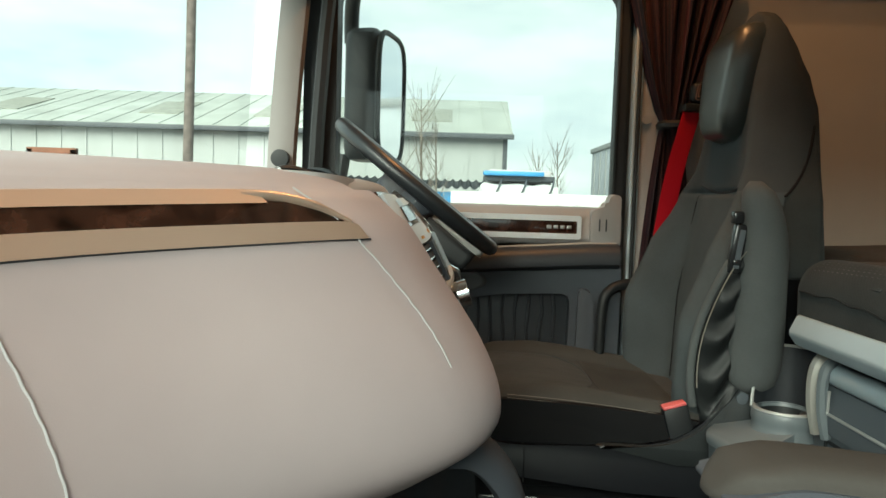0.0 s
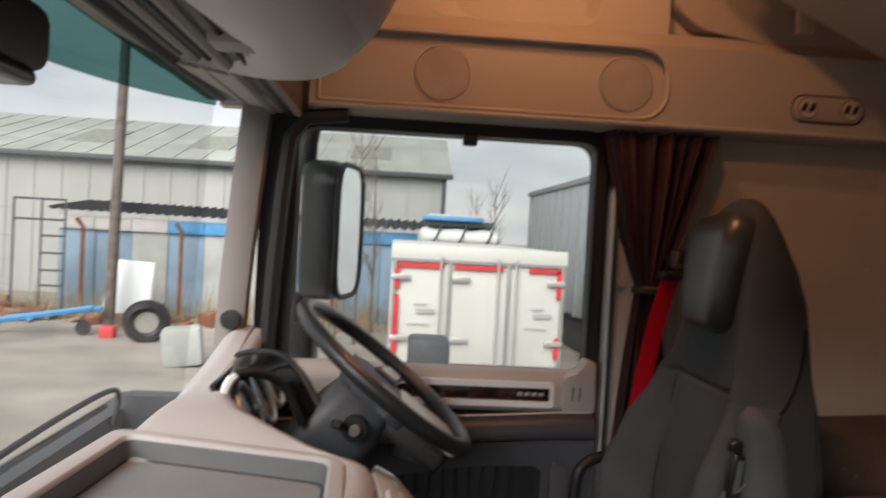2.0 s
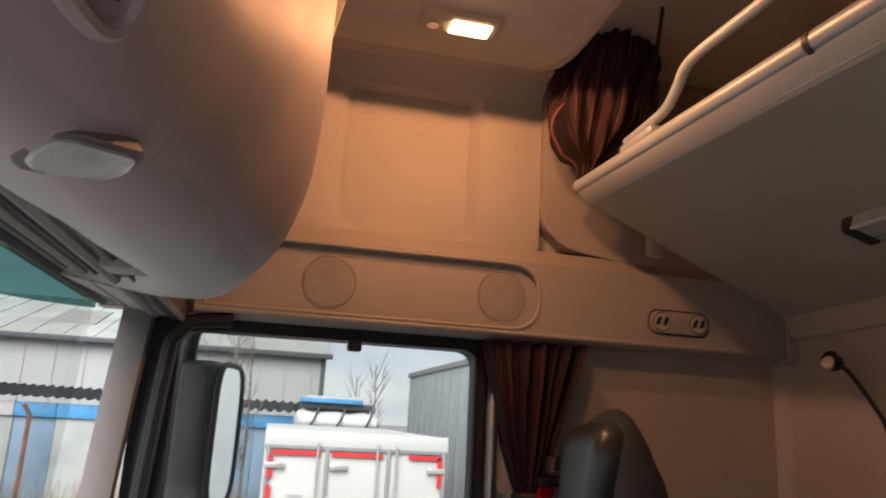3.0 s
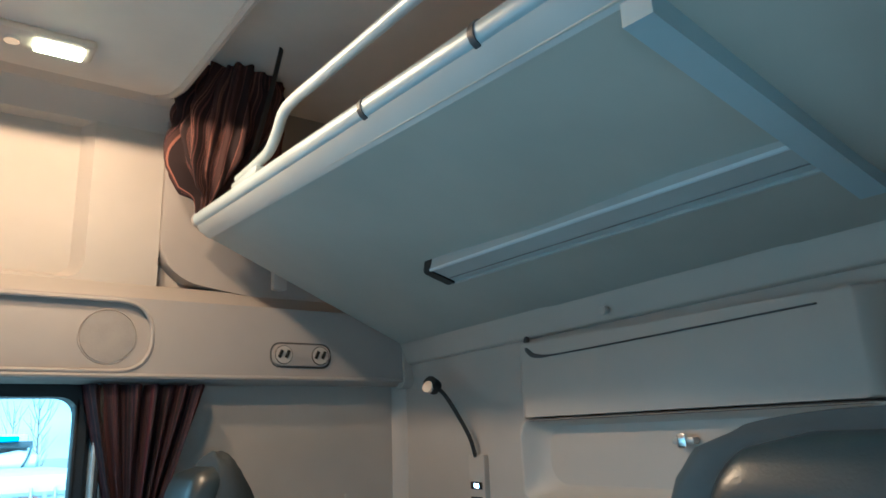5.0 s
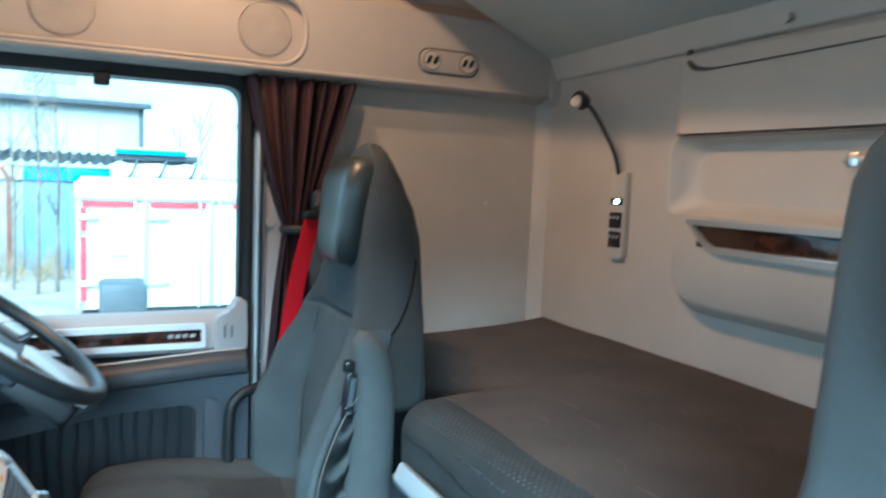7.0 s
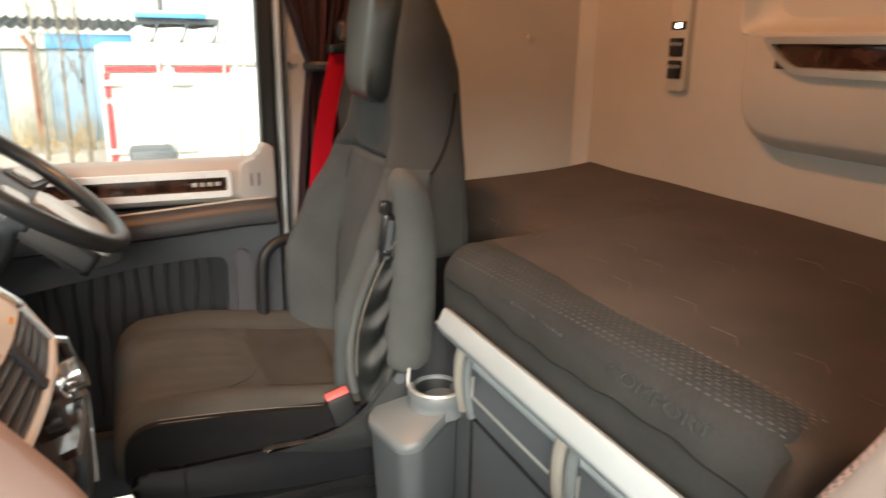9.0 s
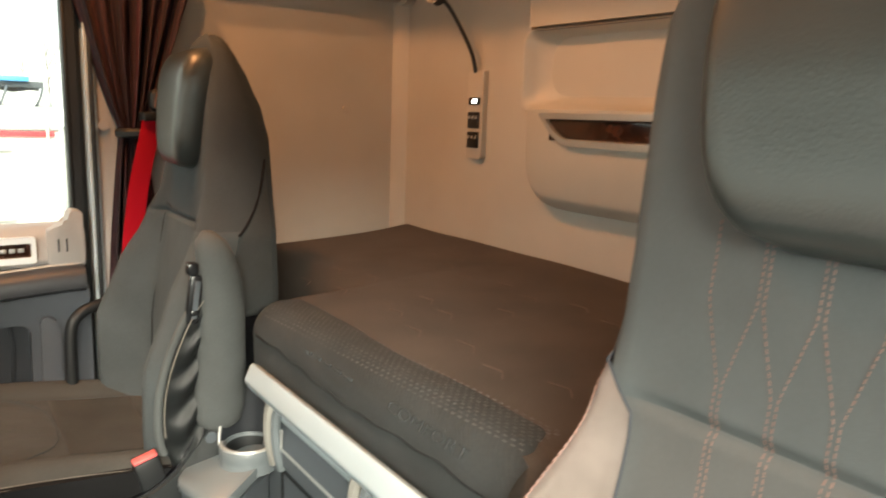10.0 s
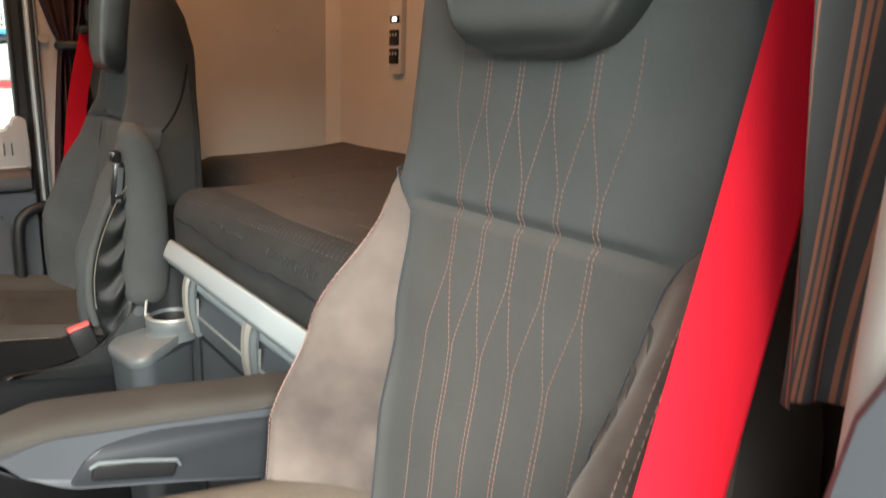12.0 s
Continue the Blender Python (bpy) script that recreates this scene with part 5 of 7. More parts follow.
    b = part("buckle_stalk", moved(rbox(-0.022, 0.026, -0.014, 0.014, -0.050, 0.035, 0.008), pose(0.506 + dx, cy + inner * 0.262, 0.500, 0, -16, 0)), M_BLACK, s, "black belt buckle")
    part("release_button", moved(rbox(-0.020, 0.024, -0.012, 0.012, 0.033, 0.040, 0.003), pose(0.506 + dx, cy + inner * 0.262, 0.500, 0, -16, 0)), M_REDP, b, "red release button")
    return s


DY, PY = 1.785, 0.42
dseat = seat(DY, 0.0, "charcoal cloth driver's seat with its armrest folded up", M_SEAT, -1, False)
pseat = seat(PY, 0.045, "slate cloth passenger seat with copper stitching and taupe side bolsters", M_PSEAT, 1, True)


# folded-up armrest on the driver's seat
def arm_up(cy):
    y0, y1 = cy - 0.315, cy - 0.245
    rings = []
    for q in np.linspace(0, 1, 22):
        z = 0.567 + 0.385 * q
        xc = 0.632 + 0.016 * q - 0.030 * max(0.0, (q - 0.6) / 0.4) ** 2
        k = (1 - abs(2 * q - 1) ** 5) ** 0.42 if 0 < q < 1 else 0.0
        hx, hy = (0.053 - 0.018 * q) * (0.30 + 0.70 * k), 0.036 * (0.35 + 0.65 * k)
        rings.append([(xc + hx * math.cos(a), (y0 + y1) / 2 + hy * math.sin(a), z) for a in np.linspace(0, 2 * math.pi, 20, endpoint=False)])
    return loft(rings)


arm = part("armrest", arm_up(DY), M_SEAT_MID, dseat, "grey cloth armrest folded up", smooth=70)
part("arm_adjuster", moved(rbox(-0.012, 0.012, -0.010, 0.010, -0.045, 0.045, 0.005), pose(0.590, DY - 0.283, 0.83, 0, 8, 0)), M_GLOSS, arm, "black adjuster handle")
part("adjuster_clip", rbox(0.578, 0.598, DY - 0.295, DY - 0.272, 0.875, 0.898, 0.005), M_GLOSS, arm)
part("adjuster_clip", rbox(0.580, 0.596, DY - 0.297, DY - 0.276, 0.800, 0.812, 0.004), M_GLOSS, arm)
part("adjuster_slot", moved(rbox(-0.004, 0.006, -0.0015, 0.0015, -0.035, 0.035, 0.001, 1), pose(0.590, DY - 0.294, 0.83, 0, 8, 0)), M_GREYBOX, arm)
FLAP_EDGE = smooth_path([(0.548, DY - 0.268, 0.50), (0.530, DY - 0.276, 0.575), (0.531, DY - 0.280, 0.65), (0.548, DY - 0.283, 0.72), (0.578, DY - 0.285, 0.79), (0.605, DY - 0.285, 0.83)], 12)


def flap_skin(u, v):
    """Creased leathercloth between the piped edge and the armrest."""
    p = FLAP_EDGE[min(len(FLAP_EDGE) - 1, round(v * (len(FLAP_EDGE) - 1)))]
    q = Vector((0.625, DY - 0.272, p.z - 0.02))
    fold = 0.009 * math.sin(v * 30 - u * 4.5 + 2 * math.sin(u * 5)) * math.sin(math.pi * u) * (1 - v) ** 0.5
    return p.lerp(q, u) + Vector((0, -0.010 * math.sin(math.pi * u) - fold, 0))


part("side_flap", sheet(flap_skin, 16, len(FLAP_EDGE) - 1, 0.004), M_FLAP, dseat, "creased black leathercloth flap below the armrest", smooth=70)
part("flap_fold", tube([p + Vector((-0.006, 0.004, 0)) for p in FLAP_EDGE[6:]], 0.008, 8), M_SEAT_MID, dseat, "grey rolled cloth edge", smooth=70)
part("flap_piping", tube([p + Vector((0.002, -0.008, 0)) for p in FLAP_EDGE[12:]], 0.0012, 6), M_STITCH_PALE, dseat)
for zz, hw in ((0.966, 0.16),):
    part("seam", tube(on_back(DY, 0.0, [(v, zz - 0.03 * (1 - (v / hw) ** 2)) for v in np.linspace(-hw * 0.8, hw * 0.8, 16)], 0.0008), 0.0018, 6), M_BLACK, dseat)
for side in (1, -1):
    part("bolster_seam", tube(on_back(DY, 0.0, [(side * (0.128 + 0.022 * math.sin((z - 0.50) * 6.5)), z) for z in np.linspace(0.50, 0.93, 24)], 0.0008), 0.0016, 6), M_SKIRT, dseat)
def on_cushion(x, y, lift=0.0005):
    """A point on the driver's cushion, a little below its crest lines."""
    q, w = (x - 0.115) / 0.505, 0.262
    v = (y - DY) / w
    t = 0.545 - 0.055 * q + 0.012 * math.sin(q * math.pi)
    front = min(1.0, q / 0.16)
    drop = 0.075 * (1 - math.sqrt(max(0, 1 - (1 - front) ** 2)))
    bol = 0.020 * math.exp(-((abs(v) - 0.82) / 0.15) ** 2) * min(1, q * 3)
    groove = 0.007 * math.exp(-((abs(v) - 0.63) / 0.04) ** 2)
    sag = 0.012 * math.exp(-((q - 0.68) / 0.2) ** 2) * (1 - v * v)
    return (x, y, t - drop + bol - groove - sag + lift)


for side in (-1, 1):
    part("cushion_seam", tube([on_cushion(x, DY + side * 0.165) for x in np.linspace(0.15, 0.56, 26)], 0.0012, 6), M_SEAT_UP, dseat)
part("cushion_seam", tube([on_cushion(0.375 - 0.055 * (v / 0.155) ** 4 + 0.012 * (1 - (v / 0.155) ** 2), DY + v, 0.0002) for v in np.linspace(-0.155, 0.155, 26)], 0.0011, 6), M_SEAT_UP, dseat)
part("cushion_seat_panel", sheet(lambda u, v: on_cushion(0.392 + 0.165 * u, DY - 0.150 + 0.300 * v, 0.0012), 10, 16, 0.001), M_CUSHION_MID, dseat, "lighter worn seat panel", smooth=70)
for k in (0, 1):
    part("edge_stitch", tube([(x, DY - 0.2610 - 0.0012 * k, 0.5480 - 0.006 * k - 0.055 * (x - 0.115) / 0.505 + 0.010 * math.sin((x - 0.115) / 0.505 * math.pi)) for x in np.linspace(0.19, 0.56, 16)], 0.0006, 5), M_STITCH_PALE, dseat)

# passenger's seat: bolster skins, copper stitching, lowered armrest
for side in (1, -1):
    def skin(u, v, side=side):
        z = 0.475 + (0.985 - 0.475) * v
        f, b, w, d = lerp_table(BACK_P, z)
        lo = bolster_from(side, z, BACK_P)
        lo += (0.995 - lo) * max(0.0, min(1.0, (z - 0.925) / 0.06)) ** 1.2
        yy = side * w * (lo + (1.0 - lo) * u)
        return (back_front(yy, z, 0.045, BACK_P) - 0.005, PY + yy, z)
    part("bolster", sheet(skin, 10, 26, 0.004), M_BOLSTER, pseat, "worn taupe side bolster", smooth=70)
    part("bolster_piping", tube([skin(0, v) for v in np.linspace(0, 1, 26)], 0.0014, 6), M_DARK, pseat)
    for row in (0.66, 0.72):
        twin = []
        for v in np.arange(0.0, 0.99, 0.0125):
            twin.append(tube([Vector(skin(row, v)) + Vector((-0.0016, 0, 0)), Vector(skin(row, v + 0.0085)) + Vector((-0.0016, 0, 0))], 0.0005, 4))
        tagged(part("bolster_stitch", join(*twin), M_STITCH_PINK, pseat, "pale pink twin stitching"), kind="stuff")
for i in range(5):
    v0 = -0.0895 + i * 0.0462
    for side in (-1, 1):
        def lane(z, side=side, v0=v0):
            """Stitch lines that part and meet in a honeycomb: in pairs across the seam, parted above and below."""
            apart = max(0.0, min(1.0, (z - 0.975) / 0.065, 1.0)) if z > 0.93 else max(0.0, min(1.0, (0.875 - z) / 0.072))
            return v0 + side * (0.0026 + (0.0231 - 0.0052) * apart)
        dashes = []
        for z in np.arange(0.56, 1.10, 0.0056):
            z2 = z + 0.0036
            dashes.append(tube(on_back(PY, 0.045, [(lane(z), z), (lane(z2), z2)], 0.0006), 0.00062, 4))
        tagged(part("stitching", join(*dashes), M_STITCH, pseat), kind="stuff")
part("back_seam", tube(on_back(PY, 0.045, [(v, SEAM_Z + 0.0005) for v in np.linspace(-0.165, 0.165, 30)], -0.0035), 0.0026, 6), M_SKIRT, pseat)
ARM_TOP = [(0.280, 0.690), (0.300, 0.712), (0.335, 0.719), (0.45, 0.710), (0.55, 0.698), (0.68, 0.684)]
ARM_LOW = [(0.280, 0.684), (0.300, 0.686), (0.335, 0.672), (0.45, 0.661), (0.55, 0.649), (0.68, 0.635)]


def arm_down():
    """A soft armrest pad of rounded section, tapering at its front end."""
    rg = []
    for x in [0.280, 0.284, 0.290] + list(np.linspace(0.300, 0.68, 24)):
        zt, zl = lerp_table(ARM_TOP, x)[0], lerp_table(ARM_LOW, x)[0]
        hy = 0.040 * math.sqrt(max(0.05, 1 - max(0.0, (0.325 - x) / 0.046) ** 2))
        rg.append([(x, PY + 0.310 + hy * math.copysign(abs(math.cos(a)) ** 0.5, math.cos(a)), (zt + zl) / 2 + (zt - zl) / 2 * math.copysign(abs(math.sin(a)) ** 0.5, math.sin(a))) for a in np.linspace(0, 2 * math.pi, 28, endpoint=False)])
    return loft(rg)


armp = part("armrest", arm_down(), M_ARM, pseat, "brown grey padded armrest folded down", smooth=60)
BASE_SIDE = [(0.281, 0.690), (0.330, 0.705), (0.68, 0.668), (0.68, 0.566), (0.552, 0.594), (0.452, 0.621), (0.349, 0.646), (0.322, 0.664)]
base = part("arm_base", prism(rounded(BASE_SIDE, [0.010, 0.02, 0.002, 0.002, 0.03, 0.03, 0.018, 0.015], 5), "y", PY + 0.266, PY + 0.354, 0.008, 3), M_DOOR, armp, "slate armrest underside", smooth=50)
part("side_panel", prism(rounded([(0.349, 0.650), (0.372, 0.684), (0.43, 0.690), (0.68, 0.655), (0.68, 0.572), (0.552, 0.598), (0.452, 0.625)], [0.008, 0.03, 0.03, 0.002, 0.002, 0.02, 0.02], 5), "y", PY + 0.2635, PY + 0.270, 0.002), M_BAND, base, "darker inset side panel")
part("adjuster_handle", moved(rbox(-0.043, 0.043, -0.005, 0.003, -0.010, 0.010, 0.005, 3), pose(0.413, PY + 0.2625, 0.6515, 0, 14, 0)), M_GLOSS, base, "black adjuster handle")
part("handle_lip", moved(tube([(-0.046, -0.003, 0.004), (-0.040, -0.006, 0.011), (0.0, -0.0065, 0.0125), (0.040, -0.006, 0.011), (0.046, -0.003, 0.004)], 0.0022, 6), pose(0.413, PY + 0.2625, 0.6515, 0, 14, 0)), M_GREYLID, base)

# ---- belts ----
def strap(name, pts, width_dir, w, label, cat):
    ps = smooth_path(pts, 8)
    wd = Vector(width_dir).normalized() * w / 2
    th = Vector((0.0012, 0, 0))
    rg = [[p - wd - th, p + wd - th, p + wd + th, p - wd + th] for p in ps]
    t = thing(name, label, cat, tuple(ps[-1]), "seat belts")
    part("webbing", loft(rg), M_RED, t)
    mid = ps[int(len(ps) * 0.80)]
    part("tongue", moved(rbox(-0.004, 0.004, -0.028, 0.028, -0.030, 0.030, 0.003), Matrix.Translation(mid) @ Matrix.Rotation(math.atan2(wd.y, wd.x) - math.pi / 2, 4, "Z")), M_BLACK, t, "black belt tongue")
    part("anchor", moved(rbox(-0.006, 0.006, -0.03, 0.03, -0.025, 0.02, 0.004), Matrix.Translation(ps[-1]) @ Matrix.Rotation(math.atan2(wd.y, wd.x) - math.pi / 2, 4, "Z")), M_BLACK, t, "black floor anchor")
    return t


strap("seat_belt", [(0.7025, 0.170, 1.14), (0.639, 0.156, 0.99), (0.577, 0.142, 0.849), (0.52, 0.132, 0.70), (0.49, 0.125, 0.50), (0.49, 0.12, 0.30)], (0.78, -0.62, 0), 0.048, "red webbing belt across the passenger seat's edge", "seat belt")
strap("seat_belt", [(0.655, 2.005, 1.14), (0.615, 2.0, 0.97), (0.590, 2.0, 0.77), (0.588, 2.005, 0.60), (0.585, 2.02, 0.45), (0.585, 2.03, 0.36)], (0.95, 0.25, 0.1), 0.048, "red webbing belt beside the driver's seat", "seat belt")
for gx, gy, face in ((0.7125, 0.170, 1), (0.662, 2.01, -1)):
    g = thing("belt_guide", "grey belt guide with a black slot on the pillar", "belt guide", (gx, gy, 1.15), "belt guides")
    k = 1.0 if face > 0 else 0.55
    turn = pose(0, 0, 0, 0, 0, -38) if face > 0 else pose(0, 0, 0, 0, 0, 10)
    part("cover", moved(rbox(-0.042 * k, 0.042 * k, -0.016, 0.016, -0.035 * k, 0.055 * k, 0.012, 3), Matrix.Translation((gx + 0.01, gy, 1.155 + 0.04 * k)) @ turn), M_GREYLID if face > 0 else M_BLACK, g)
    for line in ([(-0.020, 0.046), (-0.0315, -0.012), (-0.029, -0.021), (-0.020, -0.0235), (0.034, -0.0235)], [(-0.011, 0.046), (-0.0205, -0.004), (-0.017, -0.0095), (0.034, -0.0105)]):
        part("cover_line", moved(tube(smooth_path([(x * k, -0.0165, z * k) for x, z in line], 4), 0.0014, 5), Matrix.Translation((gx + 0.01, gy, 1.155 + 0.04 * k)) @ turn), M_STITCH_PINK if face > 0 else M_STITCH, g)
    part("slot_bar", moved(rbox(-0.034, 0.034, -0.020, 0.020, -0.010, 0.010, 0.005), Matrix.Translation((gx, gy, 1.145)) @ turn), M_BLACK, g)

# ---- curtains ----
def curtain(name, base, ext, zt, zb, tie, label, folds=7, depth=0.022, flat="y", cloth=M_CURTAIN):
    """Gathered curtain cloth tied at a height: wide at the top, narrow at the tie."""
    def fn(u, v):
        z = zt + (zb - zt) * v
        k = abs(z - tie[0]) / (zt - tie[0]) if z > tie[0] else 0.45 * (tie[0] - z) / (tie[0] - zb)
        k = 0.16 + 0.84 * min(1, k) ** 0.8
        a0 = tie[1] + (base[0] - tie[1]) * k
        x = a0 + ext * u * k + (1 - k) * 0.0
        d = depth * (0.5 + 0.5 * k) * math.sin(u * folds * 2 * math.pi + 1.4 * math.sin(u * 7.3 + 1.0) + 0.6 * math.sin(v * 5)) + 0.007 * math.sin(u * 31 + v * 4) + 0.004 * math.sin(u * 67 - v * 6)
        return (x, base[1] + d, z) if flat == "y" else (base[1] + d, x, z)
    return single(name, sheet(fn, 84, 30, 0.002), cloth, label, "curtain", "cab curtains", smooth=70)


curtain("curtain", (0.487, 2.040), 0.29, 1.482, 0.55, (1.11, 0.612), "dark curtain with copper and red stripes, tied back")
curtain("curtain", (0.60, 0.095), 0.34, 1.50, 0.912, (0.30, 0.60), "dark curtain with copper stripes beside the passenger seat", folds=4, cloth=M_CURTAIN_NEAR)
single("curtain_tie", tube([(0.628 + 0.038 * math.cos(a), 2.045 + 0.03 * math.sin(a), 1.105) for a in np.linspace(0, 2 * math.pi, 20, endpoint=False)], 0.012, 8, True), M_BLACK, "black curtain tie band", "curtain tie")

# ---- lower bunk ----
def front_x(y):
    """The mattress is deeper between the seats than behind them."""
    a = max(0.0, min(1.0, (y - 1.46) / 0.05))
    b = max(0.0, min(1.0, (0.72 - y) / 0.05))
    return 0.690 + 0.225 * max(a * a, b * b)


def mattress(x1, y0, y1, ztop, zbot):
    rings = []
    for y in np.linspace(y0, y1, 120):
        e = min(y - y0, y1 - y) / 0.05
        edge = 0.02 * max(0, 1 - e) ** 2
        ring = []
        x0 = front_x(y)
        for q in np.linspace(0, 1, 25):
            x = x0 + (x1 - x0) * q
            r = 0.050
            if x - x0 < r:
                dz = r - math.sqrt(max(0, r * r - (r - (x - x0)) ** 2))
            else:
                dz = 0
            wav = 0.004 * noise.noise(Vector((x * 5, y * 4, 0))) + 0.010 * max(0, (x - x1 + 0.20) / 0.20) ** 2
            ring.append((x, y, ztop + 0.022 * q + wav - dz - edge))
        ring += [(x1, y, zbot), (x0 + 0.03, y, zbot), (x0 + 0.004, y, zbot + 0.03), (x0 - 0.002 + 0.003 * math.sin(y * 40), y, (zbot + ztop - 0.06) / 2)]
        rings.append(ring)
    return loft(rings)


bed = thing("lower_bunk_mattress", "cloth bunk mattress with lamp-toned brown top and daylight-toned slate side border", "mattress", (1.03, 1.08, 0.66))
part("mattress_top", mattress(1.385, 0.10, 2.075, 0.813, 0.66), M_MATTRESS, bed, smooth=70)


def roll_z(x):
    """Height of the mattress's rolled front edge."""
    if x < 0.740:
        return 0.763 + math.sqrt(max(0.0, 0.056 ** 2 - (0.740 - x) ** 2))
    return 0.819 + 0.05 * (x - 0.740)


def border(u, v):
    """The cloth border: up the front face, over the rolled edge and a little way onto the top."""
    y = 0.735 + 0.725 * u
    tuck = max(0.0, (0.785 - y) / 0.05) ** 2
    if v >= 0.5 and tuck:
        x, y, z = border(0.07, v)
        y = 0.735 + 0.725 * u
        return (x + 0.016 * tuck * (v - 0.5), y, z - 0.030 * tuck * (v - 0.5))
    if v < 0.5:
        return (0.6840 + 0.003 * math.sin(y * 40) * (0.5 - v) * 2, y, 0.67 + (0.763 - 0.67) * v / 0.5)
    if v < 0.85:
        a = (v - 0.5) / 0.35 * math.pi / 2
        return (0.740 - 0.056 * math.cos(a), y, 0.763 + 0.056 * math.sin(a))
    q = (v - 0.85) / 0.15
    return (0.740 + 0.055 * q, y, 0.819 - 0.006 * q * q)


part("border", sheet(border, 60, 26, 0.003), M_MATTRESS_SIDE, bed, "daylight-toned slate side border", smooth=70)
dm = bmesh.new()
drng = random.Random(5)
for row in range(10):
    for k in range(51):
        y = 0.752 + k * 0.0136 + (row % 2) * 0.0068 + drng.uniform(-0.0005, 0.0005)
        far = 0.6 * max(0.0, min(1.0, (y - 0.95) / 0.45))
        x = 0.697 + (1.446 - y) * 0.030 + row * 0.0066
        d, h = 0.0036 - 0.0014 * far, (0.0017 - 0.0008 * far) * (0.7 + 0.3 * math.sin(row * 1.9 + k * 0.31))
        vs = [dm.verts.new((x, y + s * d, roll_z(x) + 0.0018)) for s in (-1, 1)] + [dm.verts.new((x + h, y + s * d, roll_z(x + h) + 0.0018)) for s in (1, -1)]
        dm.faces.new(vs)
tagged(part("dash_weave", dm, M_DASHMARK, bed, "pale woven dashes along the edge"), kind="stuff")
for k in range(5):
    part("woven_letter_bar", moved(rbox(-0.0010, 0.0010, -0.012, 0.012, -0.0024, 0.0024, 0.0004, 1), pose(0.6905, 1.10 + k * 0.034, 0.7915, 0, 31, 0)), M_SEAT_UP, bed)
word = bpy.data.curves.new("woven_word", "FONT")
word.body, word.size, word.extrude = "COMFORT", 0.021, 0.0004
word_ob = bpy.data.objects.new("word_source", word)
scene.collection.objects.link(word_ob)
bpy.context.view_layer.update()
word_mesh = bpy.data.meshes.new_from_object(word_ob.evaluated_get(bpy.context.evaluated_depsgraph_get()))
bpy.data.objects.remove(word_ob)
wbm = bmesh.new()
wbm.from_mesh(word_mesh)
bpy.data.meshes.remove(word_mesh)
tagged(part("woven_word", moved(wbm, Matrix.Translation((0.6848, 0.985, 0.7865)) @ Matrix.Rotation(radians(31), 4, "Y") @ Matrix(((0, 0, -1, 0), (-1.75, 0, 0, 0), (0, 1, 0, 0), (0, 0, 0, 1)))), M_SEAT_UP, bed, "dark woven lettering"), kind="stuff")
part("border_seam", tube([Vector(border(u, 0.47 + 0.03 * math.sin(u * 9) + 0.010 * math.sin(u * 47))) + Vector((-0.002, 0, 0.001)) for u in np.linspace(0.0, 0.985, 60)], 0.0014, 5), M_BLACK, bed)
# quilting on the mattress top: short zigzag stitches
quilt = []
qr = random.Random(11)
for row in range(5):
    for k in range(9):
        x0, y0 = 0.84 + row * 0.10 + 0.03 * (k % 2), 0.72 + k * 0.105 + 0.05 * (row % 2)
        if qr.random() < 0.35:
            continue
        pts = [(x0 + dx, y0 + dy, 0.8130 + 0.022 * (x0 + dx - 0.69) / 0.695 + 0.004 * noise.noise(Vector(((x0 + dx) * 5, (y0 + dy) * 4, 0))) + 0.0008) for dx, dy in ((0, 0), (0.018, 0.022), (0.014, 0.060))]
        quilt.append(tube(pts, 0.0008, 4))
tagged(part("quilt_stitch", join(*quilt), M_QUILT, bed, "copper zigzag quilting stitches"), kind="stuff")

single("bunk_front_board", prism(rounded([(0.640, 0.700), (0.655, 0.678), (0.668, 0.690), (0.672, 0.722), (0.655, 0.732)], 0.005), "y", 0.70, 1.392, 0.002), M_ALU, "satin aluminium board along the bunk's front", "board")

# ---- storage under the bunk ----
store = thing("bunk_storage", "dark grey storage front under the bunk with open troughs", "storage unit", (0.75, 1.0, 0.0))
part("front_panel", rbox(0.70, 0.73, 0.74, 1.47, 0.02, 0.55, 0.01), M_GREYBOX, store)
part("side_panel", rbox(0.93, 1.385, 1.47, 2.085, 0.02, 0.655, 0.01), M_DARK, store, "charcoal bunk base")
part("bunk_base_rear", rbox(0.95, 1.385, 0.10, 0.74, 0.02, 0.655, 0.01), M_BLACK, store)
part("bunk_base", rbox(0.76, 1.385, 0.74, 1.47, 0.02, 0.655, 0.01), M_BLACK, store)
part("pale_rail", tube([(0.708, 0.74, 0.638), (0.708, 1.372, 0.638)], 0.018, 12), M_ALU, store, "pale inner rail")
part("trough_face", loft([[(0.692, y, 0.545), (0.690, y, 0.578), (0.706, y, 0.618), (0.735, y, 0.618), (0.735, y, 0.545)] for y in (0.74, 1.38)]), M_GREYBOX, store, "grey trough face")
part("trough_back", rbox(0.752, 0.76, 0.74, 1.38, 0.56, 0.655, 0.002), M_DARK, store)
for y in (1.383, 1.062, 0.742):
    for dy, r in ((0.0, 0.011), (-0.030, 0.009)):
        part("arch_rib", tube(smooth_path([(0.694, y + dy, 0.535), (0.684, y + dy, 0.585), (0.684, y + dy, 0.635), (0.696, y + dy, 0.660), (0.725, y + dy, 0.672)], 5), r, 8), M_FRAME if dy == 0 else M_GREYLID, store, "silver arch rib")
